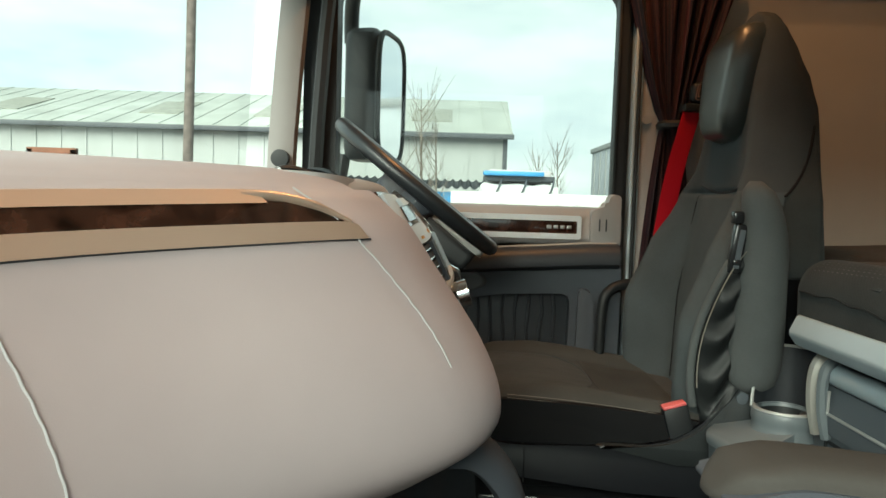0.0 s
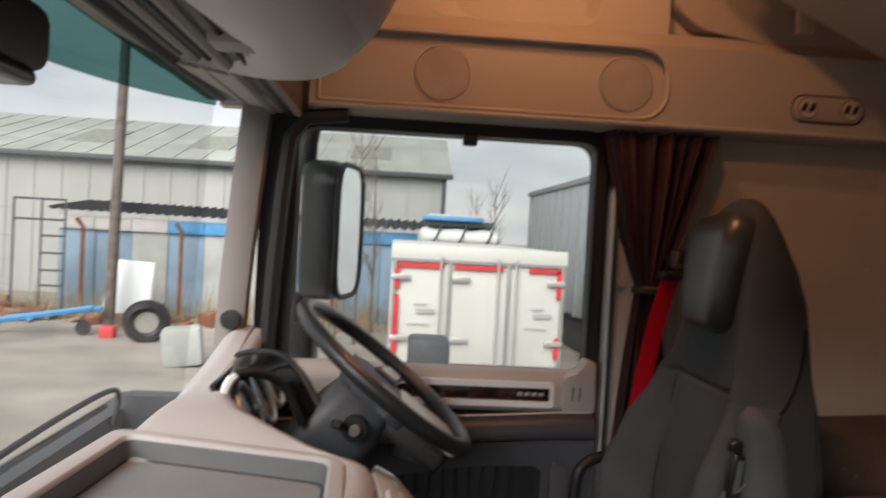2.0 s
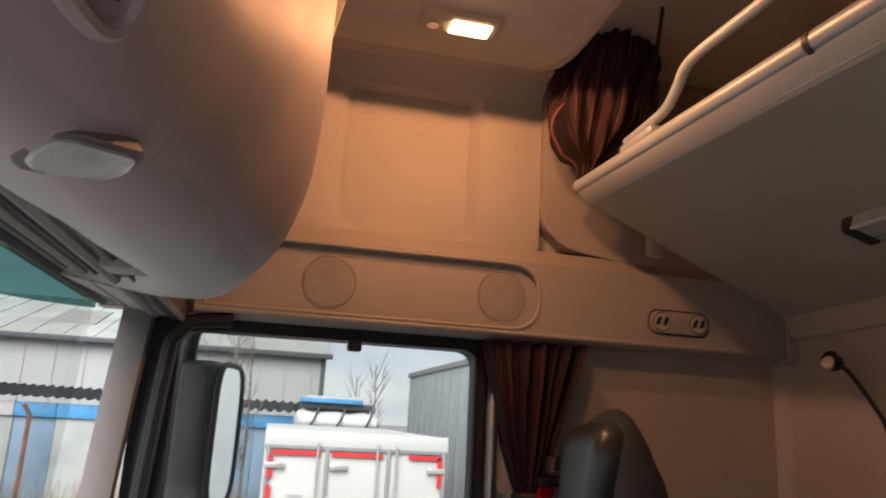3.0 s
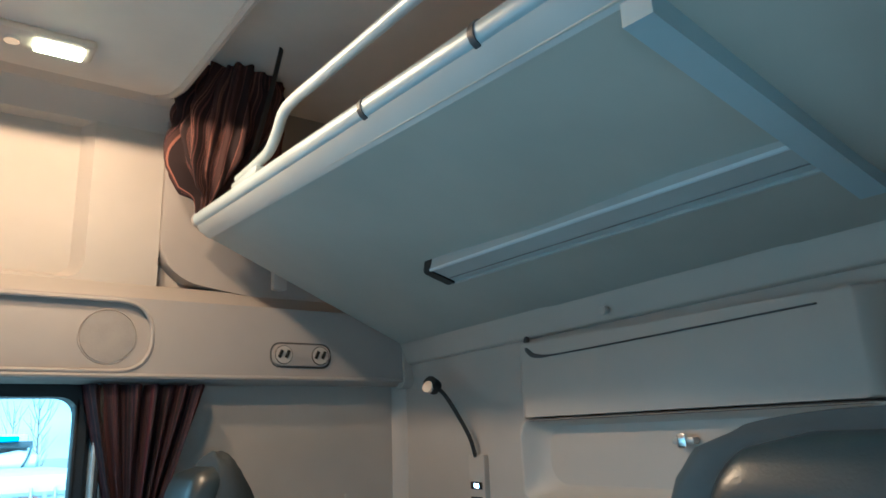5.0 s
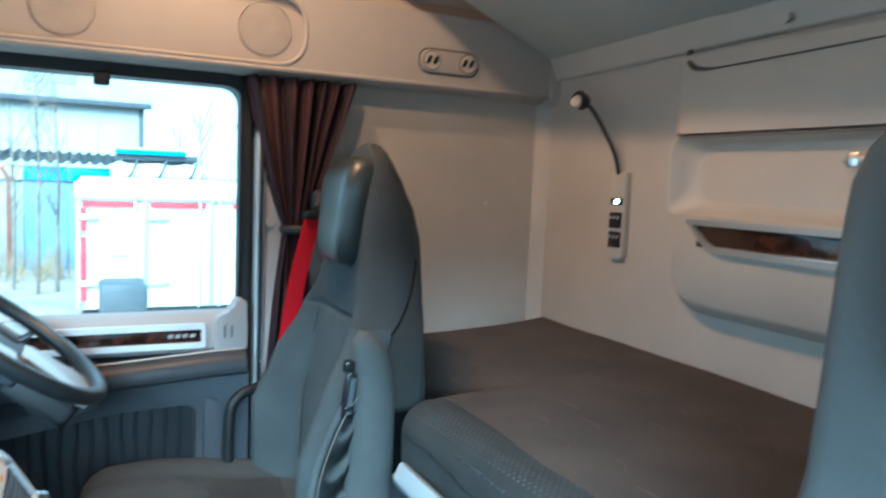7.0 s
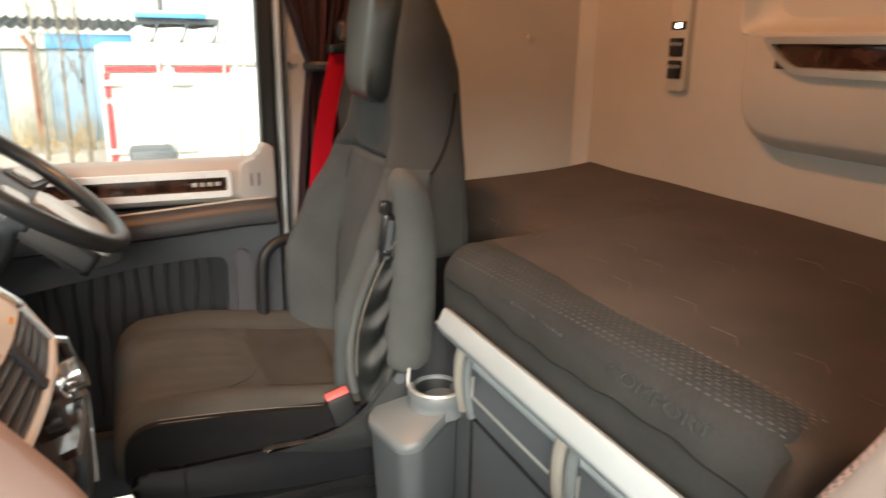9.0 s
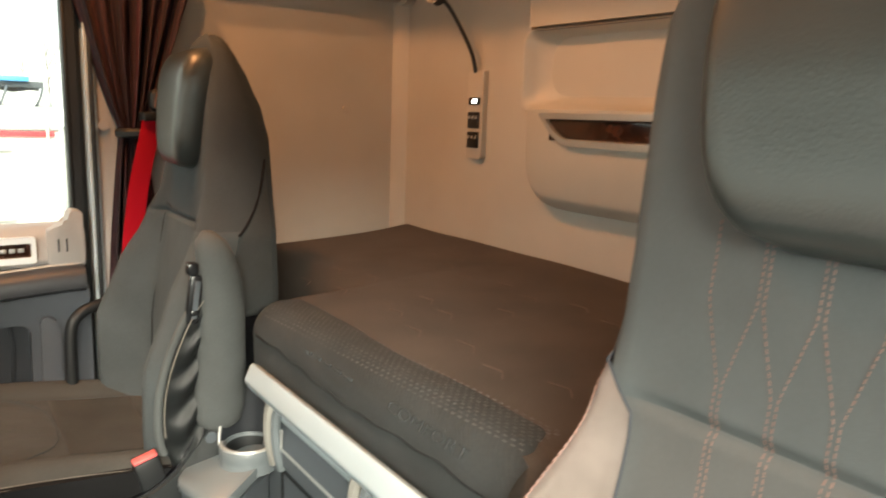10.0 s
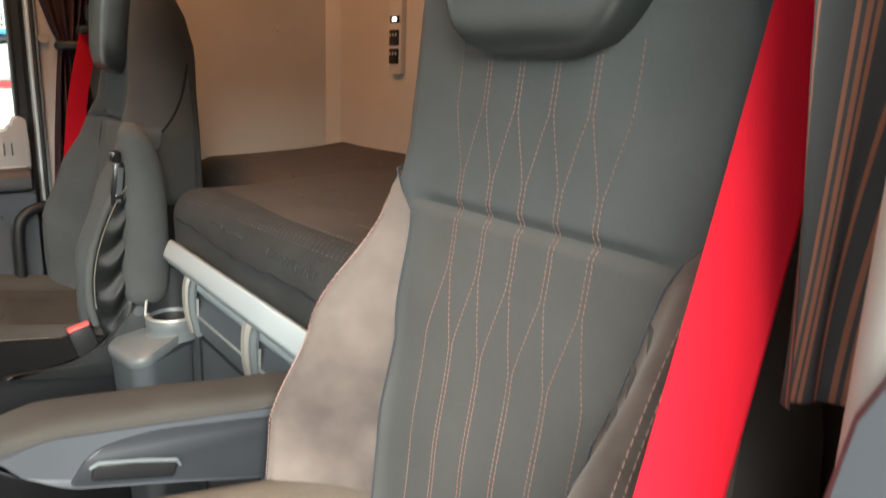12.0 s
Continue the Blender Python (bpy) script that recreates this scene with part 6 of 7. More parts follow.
for y0, y1 in ((1.095, 1.345), (0.775, 1.025)):
    part("trough_lip", tube([(0.690, y1, 0.615), (0.690, y1, 0.578), (0.690, y0, 0.578)], 0.0028, 6), M_SILVER, store, "bright trough lip")
    part("panel_joint", tube([(0.698, y1 + 0.01, 0.530), (0.698, y0, 0.530)], 0.003, 6), M_BLACK, store)
part("panel_joint", tube([(0.698, 1.36, 0.53), (0.698, 1.36, 0.06)], 0.003, 6), M_BLACK, store)
part("panel_joint", tube([(0.698, 1.06, 0.53), (0.698, 1.06, 0.06)], 0.003, 6), M_BLACK, store)
bin_ = thing("side_bin", "grey moulded bin with a cup holder beside the bunk", "bin", (0.62, 1.45, 0.0))
BIN = [(0.556, 1.350), (0.590, 1.338), (0.704, 1.425), (0.720, 1.53), (0.620, 1.565), (0.537, 1.470)]


def bin_ring(z, grow, slope=0.0):
    c = Vector((0.70, 1.46))
    return [(c.x + (x - c.x) * grow, c.y + (y - c.y) * grow, z + slope * (x - 0.55)) for x, y in rounded(BIN, 0.022, 5)]


part("body", loft([bin_ring(z, g) for z, g in ((0.02, 0.80), (0.30, 0.89), (0.495, 0.97))]), M_GREYBOX, bin_, smooth=50)
part("lid", loft([bin_ring(z, g, 0.16) for z, g in ((0.488, 0.985), (0.496, 1.0), (0.505, 0.995), (0.509, 0.965))]), M_GREYLID, bin_, "pale grey lid with a rounded lip", smooth=50)
CUPC = (0.668, 1.448)
cup = part("cup_holder", loft([[(CUPC[0] + r * math.cos(a), CUPC[1] + r * math.sin(a), z) for a in np.linspace(0, 2 * math.pi, 32, endpoint=False)] for r, z in ((0.056, 0.510), (0.053, 0.526), (0.052, 0.532), (0.054, 0.537), (0.054, 0.553), (0.051, 0.557), (0.043, 0.557), (0.041, 0.550))], caps=False), M_GREYLID, bin_, "grey cup holder ring", smooth=40)
part("cup_well", loft([[(CUPC[0] + r * math.cos(a), CUPC[1] + r * math.sin(a), z) for a in np.linspace(0, 2 * math.pi, 32, endpoint=False)] for r, z in ((0.0425, 0.5555), (0.041, 0.545), (0.037, 0.512), (0.001, 0.5115))], caps=False), M_BLACK, cup, "black cup well", smooth=40)
part("cup_lip", tube([(CUPC[0] + 0.0500 * math.cos(a), CUPC[1] + 0.0500 * math.sin(a), 0.5565) for a in np.linspace(0, 2 * math.pi, 32, endpoint=False)], 0.0035, 6, True), M_SILVER, cup)
part("cup_back", sheet(lambda u, v: (CUPC[0] + (0.043 + 0.010 * v) * math.cos(radians(-30 + 190 * u)), CUPC[1] + (0.043 + 0.010 * v) * math.sin(radians(-30 + 190 * u)), 0.548 + 0.11 * v * min(1.0, 3.2 * (1 - u) + 0.05)), 18, 6, 0.004), M_DARK, cup, "dark arched cup back")
part("back_edge", tube([(CUPC[0] + 0.053 * math.cos(radians(-30 + 190 * u)), CUPC[1] + 0.053 * math.sin(radians(-30 + 190 * u)), 0.549 + 0.11 * min(1.0, 3.2 * (1 - u) + 0.05)) for u in np.linspace(0, 1, 24)], 0.003, 6), M_SILVER, cup)

# ---- rear wall: flap locker, niche, pocket with wood inlay ----
rl = thing("rear_wall_unit", "beige moulded rear wall unit with flap, niche and pocket", "wall unit", (1.35, 1.08, 1.2))


def wall_pod(z0, z1, depth, y0, y1, rb, taper):
    """A moulding that swells out of the rear wall."""
    rings = []
    for d in (0.0, 0.5, 0.85, 1.0):
        k = taper * d ** 2
        pts = rounded(rect(y0 + k, y1 - k, z0 + (k if rb > 0.04 else 0.004 * d), z1 - 0.004 * d), [rb, rb, 0.01, 0.01], 7)
        rings.append([(REAR_X + 0.002 - depth * d, y, z) for y, z in pts])
    return loft(rings)


part("flap", wall_pod(1.366, 1.545, 0.060, 0.64, 1.515, 0.012, 0.05), M_BEIGE_HARD, rl, "upper flap")
# dark strip painted as the thin shadow line along the flap's lower edge
part("flap_shadow_strip", rbox(1.338, 1.385, 0.69, 1.46, 1.361, 1.366, 0.001), M_HEADER, rl)
# uncut finger recess: a tapered dark tube stands for its shade
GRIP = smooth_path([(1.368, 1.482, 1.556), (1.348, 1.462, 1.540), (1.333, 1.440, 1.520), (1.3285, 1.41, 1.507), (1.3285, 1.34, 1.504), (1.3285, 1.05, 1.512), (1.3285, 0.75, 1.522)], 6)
part("flap_recess_shade", tube(GRIP, [0.0075 * max(0.25, 1 - 0.75 * max(0.0, (1.46 - p.y) / 0.10)) for p in GRIP], 8), M_HEADER, rl, "dark tube painted as the shade of the flap's finger recess")
part("niche", loft([[(x, y, z) for y, z in rounded(rect(0.655 + k, 1.492 - k, 1.188 + k * 0.6, 1.364 - k * 0.3), [0.02 + k, 0.02 + k, 0.03 + k, 0.03 + k], 8)] for x, k in ((1.389, 0.0), (1.338, 0.0), (1.336, 0.003), (1.339, 0.008), (1.356, 0.018), (1.372, 0.034), (1.380, 0.055))], caps=False), M_BEIGE_HARD, rl, "rounded open niche", smooth=60)
part("niche_back", rbox(1.3795, 1.389, 0.67, 1.475, 1.20, 1.36, 0.0), M_BEIGE_HARD, rl)
pk = part("pocket", wall_pod(0.968, 1.196, 0.062, 0.65, 1.492, 0.15, 0.035), M_BEIGE_HARD, rl, "rounded pocket", smooth=60)
MOUTH = [(0.70, 1.116), (1.345, 1.116), (1.412, 1.184), (0.70, 1.190)]
part("pocket_frame", ring_plate(rounded(MOUTH, [0.01, 0.05, 0.014, 0.01], 8), rounded([(0.71, 1.129), (1.338, 1.129), (1.388, 1.172), (0.71, 1.176)], [0.006, 0.04, 0.006, 0.006], 8), "x", 1.316, 1.334), M_FRAME, pk, "silver frame of the pocket mouth")
part("pocket_inlay", rbox(1.326, 1.332, 0.705, 1.382, 1.126, 1.178, 0.003), M_WOOD, pk, "dark wood inlay")
part("pocket_sill", rbox(1.318, 1.329, 0.71, 1.345, 1.128, 1.132, 0.001), M_CHROME, pk)
ct = part("flap_catch", rbox(1.355, 1.375, 1.03, 1.08, 1.305, 1.318, 0.004), M_SILVER, rl, "silver catch")
part("catch_tab", rbox(1.350, 1.36, 1.045, 1.065, 1.298, 1.325, 0.003), M_CHROME, ct)

# control strip with reading lamp
strip_ = thing("bunk_control_strip", "beige bunk control strip with dark switches and a lit display", "control panel", (1.385, 1.70, 1.07))
part("back_plate", prism(rounded(rect(1.678, 1.742, 1.063, 1.285), [0.012, 0.012, 0.004, 0.004]), "x", 1.374, 1.391, 0.004), M_BEIGE_HARD, strip_)
d_ = part("display", rbox(1.371, 1.376, 1.688, 1.734, 1.200, 1.218, 0.002), M_GLOSS, strip_, "dark display")
part("lit_digit", rbox(1.3695, 1.372, 1.700, 1.716, 1.204, 1.214, 0), M_LED, d_, "lit display digit")
for zz in (1.140, 1.090):
    sq = part("switch_pad", rbox(1.369, 1.376, 1.688, 1.734, zz, zz + 0.042, 0.004), M_GLOSS, strip_, "black switch pad")
    for k in range(3):
        part("switch_mark", rbox(1.3675, 1.3695, 1.694 + k * 0.014, 1.699 + k * 0.014, zz + 0.024, zz + 0.032, 0), M_SILVER, sq)
lampg = thing("gooseneck_lamp", "black gooseneck reading lamp with a chrome head", "lamp", (1.375, 1.71, 1.285))
part("neck", tube(smooth_path([(1.375, 1.712, 1.28), (1.36, 1.715, 1.33), (1.345, 1.745, 1.39), (1.33, 1.775, 1.44), (1.315, 1.792, 1.462)], 6), 0.0055, 8), M_BLACK, lampg)
part("head", moved(disc((0, 0, 0), 0.021, "x", 0.03, 18, 0.017), pose(1.305, 1.798, 1.468, 0, 20, 20)), M_BLACK, lampg)
part("reflector", moved(disc((0, 0, 0), 0.016, "x", 0.01, 18), pose(1.288, 1.792, 1.463, 0, 20, 20)), M_CHROME, lampg)
single("wall_button", disc((1.356, 1.22, 1.585), 0.010, "x", 0.012, 16), M_BEIGE_HARD, "round beige trim button on the beam", "button")
for bx, bz in ((1.20, 1.18),):
    single("wall_button", disc((bx, 2.087, bz), 0.007, "y", 0.008, 14), M_BEIGE_HARD, "small round button on the side wall", "button")

# vent outlet on the ledge
vent = thing("ledge_vent", "oval beige air outlet in the ledge", "air vent", (1.03, 2.03, 1.57))
part("oval", prism(rounded(rect(0.945, 1.115, 1.535, 1.592), 0.0285, 8), "y", 2.0235, 2.05, 0.003), M_LEDGE, vent)
part("shadow_ring", tube([(x, 2.0305, z) for x, z in rounded(rect(0.941, 1.119, 1.531, 1.596), 0.032, 8)], 0.0026, 6, True), M_HEADER, vent)
for cx in (0.976, 1.084):
    nozzle = part("nozzle", disc((cx, 2.0225, 1.5635), 0.0235, "y", 0.004, 28), M_BEIGE_HARD, vent, "round nozzle")
    part("nozzle_rim", tube([(cx + 0.0245 * math.cos(a), 2.0228, 1.5635 + 0.0245 * math.sin(a)) for a in np.linspace(0, 2 * math.pi, 28, endpoint=False)], 0.0013, 6, True), M_HEADER, nozzle)
    for dx in (-0.010, 0.010):
        part("fin_gap", moved(rbox(-0.0045, 0.0045, -0.003, 0.003, -0.011, 0.011, 0.001), pose(cx + dx, 2.0205, 1.5655, 0, 25, 0)), M_BLACK, nozzle)

# ---- upper bunk ----
def bunk_z(x, y=1.8):
    """Underside of the bunk board, which falls to the rear and a little along its front."""
    front, rear = 1.848 - 0.048 * (1.95 - y), 1.605 + 0.022 * (2.03 - y)
    return front + (rear - front) * (x - 0.73) / 0.63


def bar_z(y):
    return 1.888 - 0.042 * (1.955 - y)


upper = thing("upper_bunk", "upper bunk board with aluminium edge and guard rail", "bunk", (1.0, 1.1, 1.62))
BUNK_Y = (0.20, 0.8, 1.4, 1.955)
part("board", loft([[(0.73, y, bunk_z(0.73, y)), (1.385, y + 0.075 * (y > 1.9), bunk_z(1.385, y)), (1.385, y + 0.075 * (y > 1.9), bunk_z(1.385, y) + 0.045), (0.73, y, bunk_z(0.73, y) + 0.045)] for y in BUNK_Y]), M_VINYL, upper, "grey beige bunk board")
part("mattress", loft([[(x, y, bunk_z(x, y) + h) for x, h in rounded([(0.735, 0.047), (1.37, 0.047), (1.37, 0.10), (0.745, 0.082)], [0.004, 0.02, 0.03, 0.012])] for y in (0.21, 0.8, 1.4, 1.93)]), M_LEDGE, upper, "pale mattress")
part("front_bar", tube([(0.712, y, bar_z(y)) for y in BUNK_Y], 0.0185, 14), M_ALU, upper, "aluminium front bar")
part("bar_end", moved(disc((0, 0, 0), 0.0195, "y", 0.012, 16, 0.016), Matrix.Translation((0.712, 1.958, bar_z(1.958)))), M_BEIGE_HARD, upper, "pale bar end cap")
part("bar_flange", loft([[(0.704, y, bar_z(y) - 0.015), (0.7125, y, bar_z(y) - 0.030), (0.738, y, bunk_z(0.738, y) - 0.004), (0.742, y, bunk_z(0.742, y) + 0.004), (0.725, y, bar_z(y))] for y in BUNK_Y]), M_PALEALU, upper, "pale flange under the bar")
for jy in (1.10, 0.81):
    part("joint_ring", tube([(0.712, jy, bar_z(jy)), (0.712, jy + 0.012, bar_z(jy + 0.012))], 0.0205, 12), M_DARK, upper, "dark joint ring")
part("guard_rail", tube(smooth_path([(0.730, 1.735, 1.930), (0.730, 1.62, 1.934), (0.729, 1.555, 1.940), (0.724, 1.505, 1.962), (0.719, 1.465, 1.986), (0.715, 1.40, 1.992), (0.712, 1.2, 1.984), (0.70, 0.5, 1.955)], 5), 0.0115, 10), M_ALU, upper, "bent guard rail")
part("rail_foot", rbox(0.716, 0.746, 1.60, 1.75, 1.902, 1.922, 0.006), M_ALU, upper)
RAIL_M = Matrix.Translation((1.100, 0, bunk_z(1.100, 1.05) - 0.004)) @ Matrix.Rotation(radians(17.0), 4, "Y") @ Matrix.Rotation(radians(0.1), 4, "X")
lightbar = part("under_rail", moved(prism(rounded([(-0.040, 0.014), (0.040, 0.014), (0.036, -0.020), (-0.038, -0.022)], 0.005), "y", 0.58, 1.445), RAIL_M), M_PALEALU, upper, "aluminium channel under the board")
part("end_cap", moved(prism(rounded([(-0.043, 0.014), (0.043, 0.014), (0.038, -0.025), (-0.038, -0.025)], 0.01), "y", 1.44, 1.466), RAIL_M), M_BLACK, lightbar, "black end cap")
part("channel_lip", moved(rbox(-0.041, -0.034, 0.58, 1.44, -0.026, -0.020, 0.002), RAIL_M), M_WHITEP, lightbar, "bright channel lip")
part("channel_line", moved(rbox(0.012, 0.0135, 0.58, 1.435, -0.0228, -0.0195, 0.0005), RAIL_M), M_PILLAR_A, lightbar)
part("lower_lip", moved(rbox(0.030, 0.037, 0.58, 1.44, -0.0255, -0.019, 0.002), RAIL_M), M_PALEALU, lightbar)
part("bracket", rbox(0.945, 0.985, 2.028, 2.052, 1.742, 1.82, 0.004), M_BEIGE_HARD, upper, "pale bunk bracket")
part("cross_member", loft([[(x, 0.57, bunk_z(x, 0.57) - 0.03), (x, 0.61, bunk_z(x, 0.61) - 0.03), (x, 0.61, bunk_z(x, 0.61) + 0.004), (x, 0.57, bunk_z(x, 0.57) + 0.004)] for x in (0.735, 1.22)]), M_ALU, upper, "pale cross member")


# bunched curtain at the bunk's end
def bundle(u, v):
    a = u * 2 * math.pi
    r = lerp_table([(0.0, 0.022), (0.15, 0.036), (0.21, 0.082), (0.32, 0.112), (0.52, 0.128), (0.78, 0.125), (1.0, 0.105)], v)[0]
    frill = 0.17 * (1 - 0.5 * v)
    r *= 1 + frill * math.sin(8 * a + 3.0 * v) + 0.11 * math.sin(19 * a + 5 * v + math.sin(3 * a)) + 0.08 * math.sin(5 * a - 9 * v) + 0.05 * math.sin(13 * a + 21 * v)
    lip = 0.020 * math.sin(9 * a) * math.exp(-((v - 0.2) / 0.12) ** 2)
    return (0.722 + 0.075 * v + 1.0 * r * math.cos(a), 1.945 + r * math.sin(a) * 0.75, 1.893 + 0.405 * v + lip)


single("bunched_curtain", sheet(bundle, 200, 30), M_CURTAIN_UP, "bunched dark brown striped curtain at the upper bunk's end", "curtain", smooth=70)
single("bunk_strap", tube(smooth_path([(0.735, 1.70, 1.925), (0.765, 1.70, 2.05), (0.79, 1.70, 2.16), (0.83, 1.74, 2.30)], 6), 0.012, 6, flat=0.3), M_BLACK, "black retaining strap of the bunk", "strap")

# ---- outside: mirror, wipers, yard ----
GZ = -1.5
M_GROUND = mat("wet_concrete_yard", (0.27, 0.25, 0.22), 0.75, var=0.25, grain=0.3, scale=6, bump=0.3, bump_scale=20)
M_CLAD = mat("pale_sheet_cladding", (0.34, 0.365, 0.36), 0.6, var=0.08, scale=4, stretch3=(1, 1, 0.15))
M_ROOF = mat("weathered_roof_sheet", (0.29, 0.315, 0.29), 0.7, var=0.18, grain=0.3, scale=6)
M_ROOFL = mat("roof_light_panel", (0.19, 0.20, 0.17), 0.6, var=0.2)
M_GUTTER = mat("dark_gutter", (0.06, 0.07, 0.08), 0.6)
M_BLUE = mat("faded_blue_sheet", (0.16, 0.25, 0.34), 0.65, var=0.2, scale=8)
M_BLUEB = mat("bright_blue_paint", (0.05, 0.25, 0.50), 0.5)
M_GREYSH = mat("grey_green_sheet", (0.30, 0.33, 0.32), 0.7, var=0.2, scale=8)
M_RUST = mat("rusty_steel", (0.20, 0.085, 0.05), 0.8, var=0.4, grain=0.4, scale=20)
M_POLE = mat("weathered_pole", (0.13, 0.11, 0.10), 0.8, var=0.3)
M_WHITE = mat("white_box_body", (0.58, 0.60, 0.59), 0.45, var=0.05, scale=10)
M_REDPAINT = mat("red_marking", (0.60, 0.03, 0.04), 0.5)
M_GREYPAINT = mat("lorry_grey_rail", (0.25, 0.27, 0.27), 0.5)
M_GREYMARK = mat("grey_lettering", (0.36, 0.38, 0.38), 0.6)
M_CURTSIDE = mat("grey_trailer_curtain", (0.36, 0.40, 0.43), 0.6, var=0.1)
M_SCRUB = mat("dry_scrub", (0.22, 0.17, 0.10), 0.9, var=0.4, grain=0.5, scale=30)
M_TWIG = mat("bare_bark", (0.15, 0.13, 0.11), 0.9, var=0.3)
tagged(setting("ground", rbox(-220, 220, -220, 260, GZ - 0.3, GZ, 0), M_GROUND, "pale wet concrete yard"), category="ground")

# added wall, never in view: keeps low sky light off the cab's upper walls
setting("wall_sky_blocker", join(rbox(-34, 30, -9.6, -9.2, GZ, 2.0, 0.0), *[rbox(-34 + 4 * q, -33.8 + 4 * q, -9.2, -9.12, GZ, 2.0, 0.0) for q in range(16)]), M_CLAD, "unseen pale wall added to block low sky beyond the open passenger door")

mir = thing("door_mirror", "dark grey lorry door mirror on a bent arm", "mirror", (-0.25, 2.40, 1.0))
def mirror_plan(k):
    return rounded([(-0.262, 2.36), (-0.165, 2.33), (-0.110, 2.58), (-0.25, 2.58)], 0.03, 4)


HZ = [(1.015, 0.80), (1.03, 0.95), (1.06, 1.0), (1.35, 1.0), (1.385, 0.95), (1.40, 0.80)]
part("housing", loft([[(-0.19 + (x + 0.19) * k, 2.45 + (y - 2.45) * k, z) for x, y in mirror_plan(k)] for z, k in HZ]), M_MIRROR_SHELL, mir)


def glass_pt(q, z, lift):
    return (-0.163 + 0.055 * q + 0.97 * lift, 2.33 + 0.25 * q - 0.22 * lift, z)


part("rim", tube([glass_pt(0.5 + (q - 0.5) * 1.0, z, 0.008) for q, z in [(0.5 + 0.5 * math.copysign(abs(math.cos(a)) ** 0.45, math.cos(a)), 1.207 + 0.188 * math.copysign(abs(math.sin(a)) ** 0.45, math.sin(a))) for a in np.linspace(0, 2 * math.pi, 44, endpoint=False)]], 0.009, 8, True), M_BLACK, mir, "black mirror rim")
part("glass", loft([[glass_pt(0.5 + 0.48 * math.copysign(abs(math.cos(a)) ** 0.45, math.cos(a)), 1.207 + 0.182 * math.copysign(abs(math.sin(a)) ** 0.45, math.sin(a)), lf) for a in np.linspace(0, 2 * math.pi, 44, endpoint=False)] for lf in (0.0, 0.010)]), M_MIRROR, mir, "mirror glass")
part("arm", tube(smooth_path([(-0.245, 2.40, 1.36), (-0.245, 2.39, 1.42), (-0.235, 2.34, 1.47), (-0.21, 2.25, 1.52), (-0.20, 2.18, 1.56)], 6), 0.022, 10), M_MIRROR_SHELL, mir)
part("lower_arm", tube([(-0.26, 2.40, 1.03), (-0.27, 2.40, 0.96), (-0.27, 2.36, 0.62)], 0.02, 8), M_MIRROR_SHELL, mir)
part("wide_housing", loft([[(x, y, z) for x, y in rounded([(-0.32, 2.34), (-0.20, 2.31), (-0.20, 2.47), (-0.29, 2.48)], 0.03, 4)] for z in (0.70, 0.90, 0.95)]), M_MIRROR_SHELL, mir, "lower wide-angle mirror")

wip = thing("wiper", "black windscreen wiper with a bent arm", "wiper", (-0.62, 1.7, 0.74))
part("arm", tube(smooth_path([(-0.61, 2.01, 0.74), (-0.61, 2.04, 0.80), (-0.615, 1.98, 0.825), (-0.63, 1.70, 0.815), (-0.64, 1.38, 0.79)], 5), 0.0065, 8), M_BLACK, wip)
part("blade", tube([(-0.605, 1.95, 0.800), (-0.62, 1.65, 0.79), (-0.635, 1.30, 0.775)], 0.006, 6), M_GLOSS, wip)
copy_thing(wip, Matrix.Translation((-0.63, 1.02, 0.745)))

# long industrial shed
SY, SX0, SX1 = 26.0, -44.0, 1.70
shed = thing("industrial_shed", "long pale corrugated shed with a weathered pitched roof", "shed", (-18, SY + 6, GZ))
part("wall", rbox(SX0, SX1, SY, SY + 14, GZ, 3.30, 0), M_CLAD, shed)
for i in range(46):
    x = SX1 - 0.4 - i * 0.9
    part("cladding_rib", rbox(x, x + 0.05, SY - 0.03, SY + 0.002, GZ, 3.22, 0), M_CLAD, shed)
part("roof", loft([[(x, SY - 0.25, 3.28), (x + 0.25, SY + 7, 5.36), (x, SY + 14.2, 3.28), (x, SY + 14.2, 3.18), (x + 0.25, SY + 7, 5.26), (x, SY - 0.25, 3.18)] for x in (SX0, SX1 + 0.25)]), M_ROOF, shed)
for i in range(44):
    x = SX1 + 0.2 - i * 0.95
    part("roof_rib", loft([[(x + d, SY - 0.26, 3.30), (x + d, SY + 7, 5.385), (x + d, SY + 7, 5.33), (x + d, SY - 0.26, 3.25)] for d in (0, 0.06)]), M_ROOF, shed)
for x in (-1.7, -7.6, -11.9, -18.0):
    part("roof_light", loft([[(x + d, SY + 1.6, 3.85), (x + d, SY + 4.2, 4.60), (x + d, SY + 4.2, 4.50), (x + d, SY + 1.6, 3.75)] for d in (0, 1.5)]), M_ROOFL, shed)
part("gutter", rbox(SX0, SX1 + 0.3, SY - 0.40, SY - 0.22, 3.08, 3.25, 0.02), M_GUTTER, shed)
part("corner_post", rbox(SX1 - 0.06, SX1 + 0.10, SY - 0.06, SY + 0.1, GZ, 3.25, 0), M_GUTTER, shed)

# lean-to in front of the shed
lean = thing("lean_to", "low lean-to of blue and grey corrugated sheets", "lean-to", (-4, 21.5, GZ))
SHEET_MATS = [M_BLUE, M_BLUE, M_GREYSH, M_BLUE, M_GREYSH, M_GREYSH, M_BLUE, M_GREYSH]
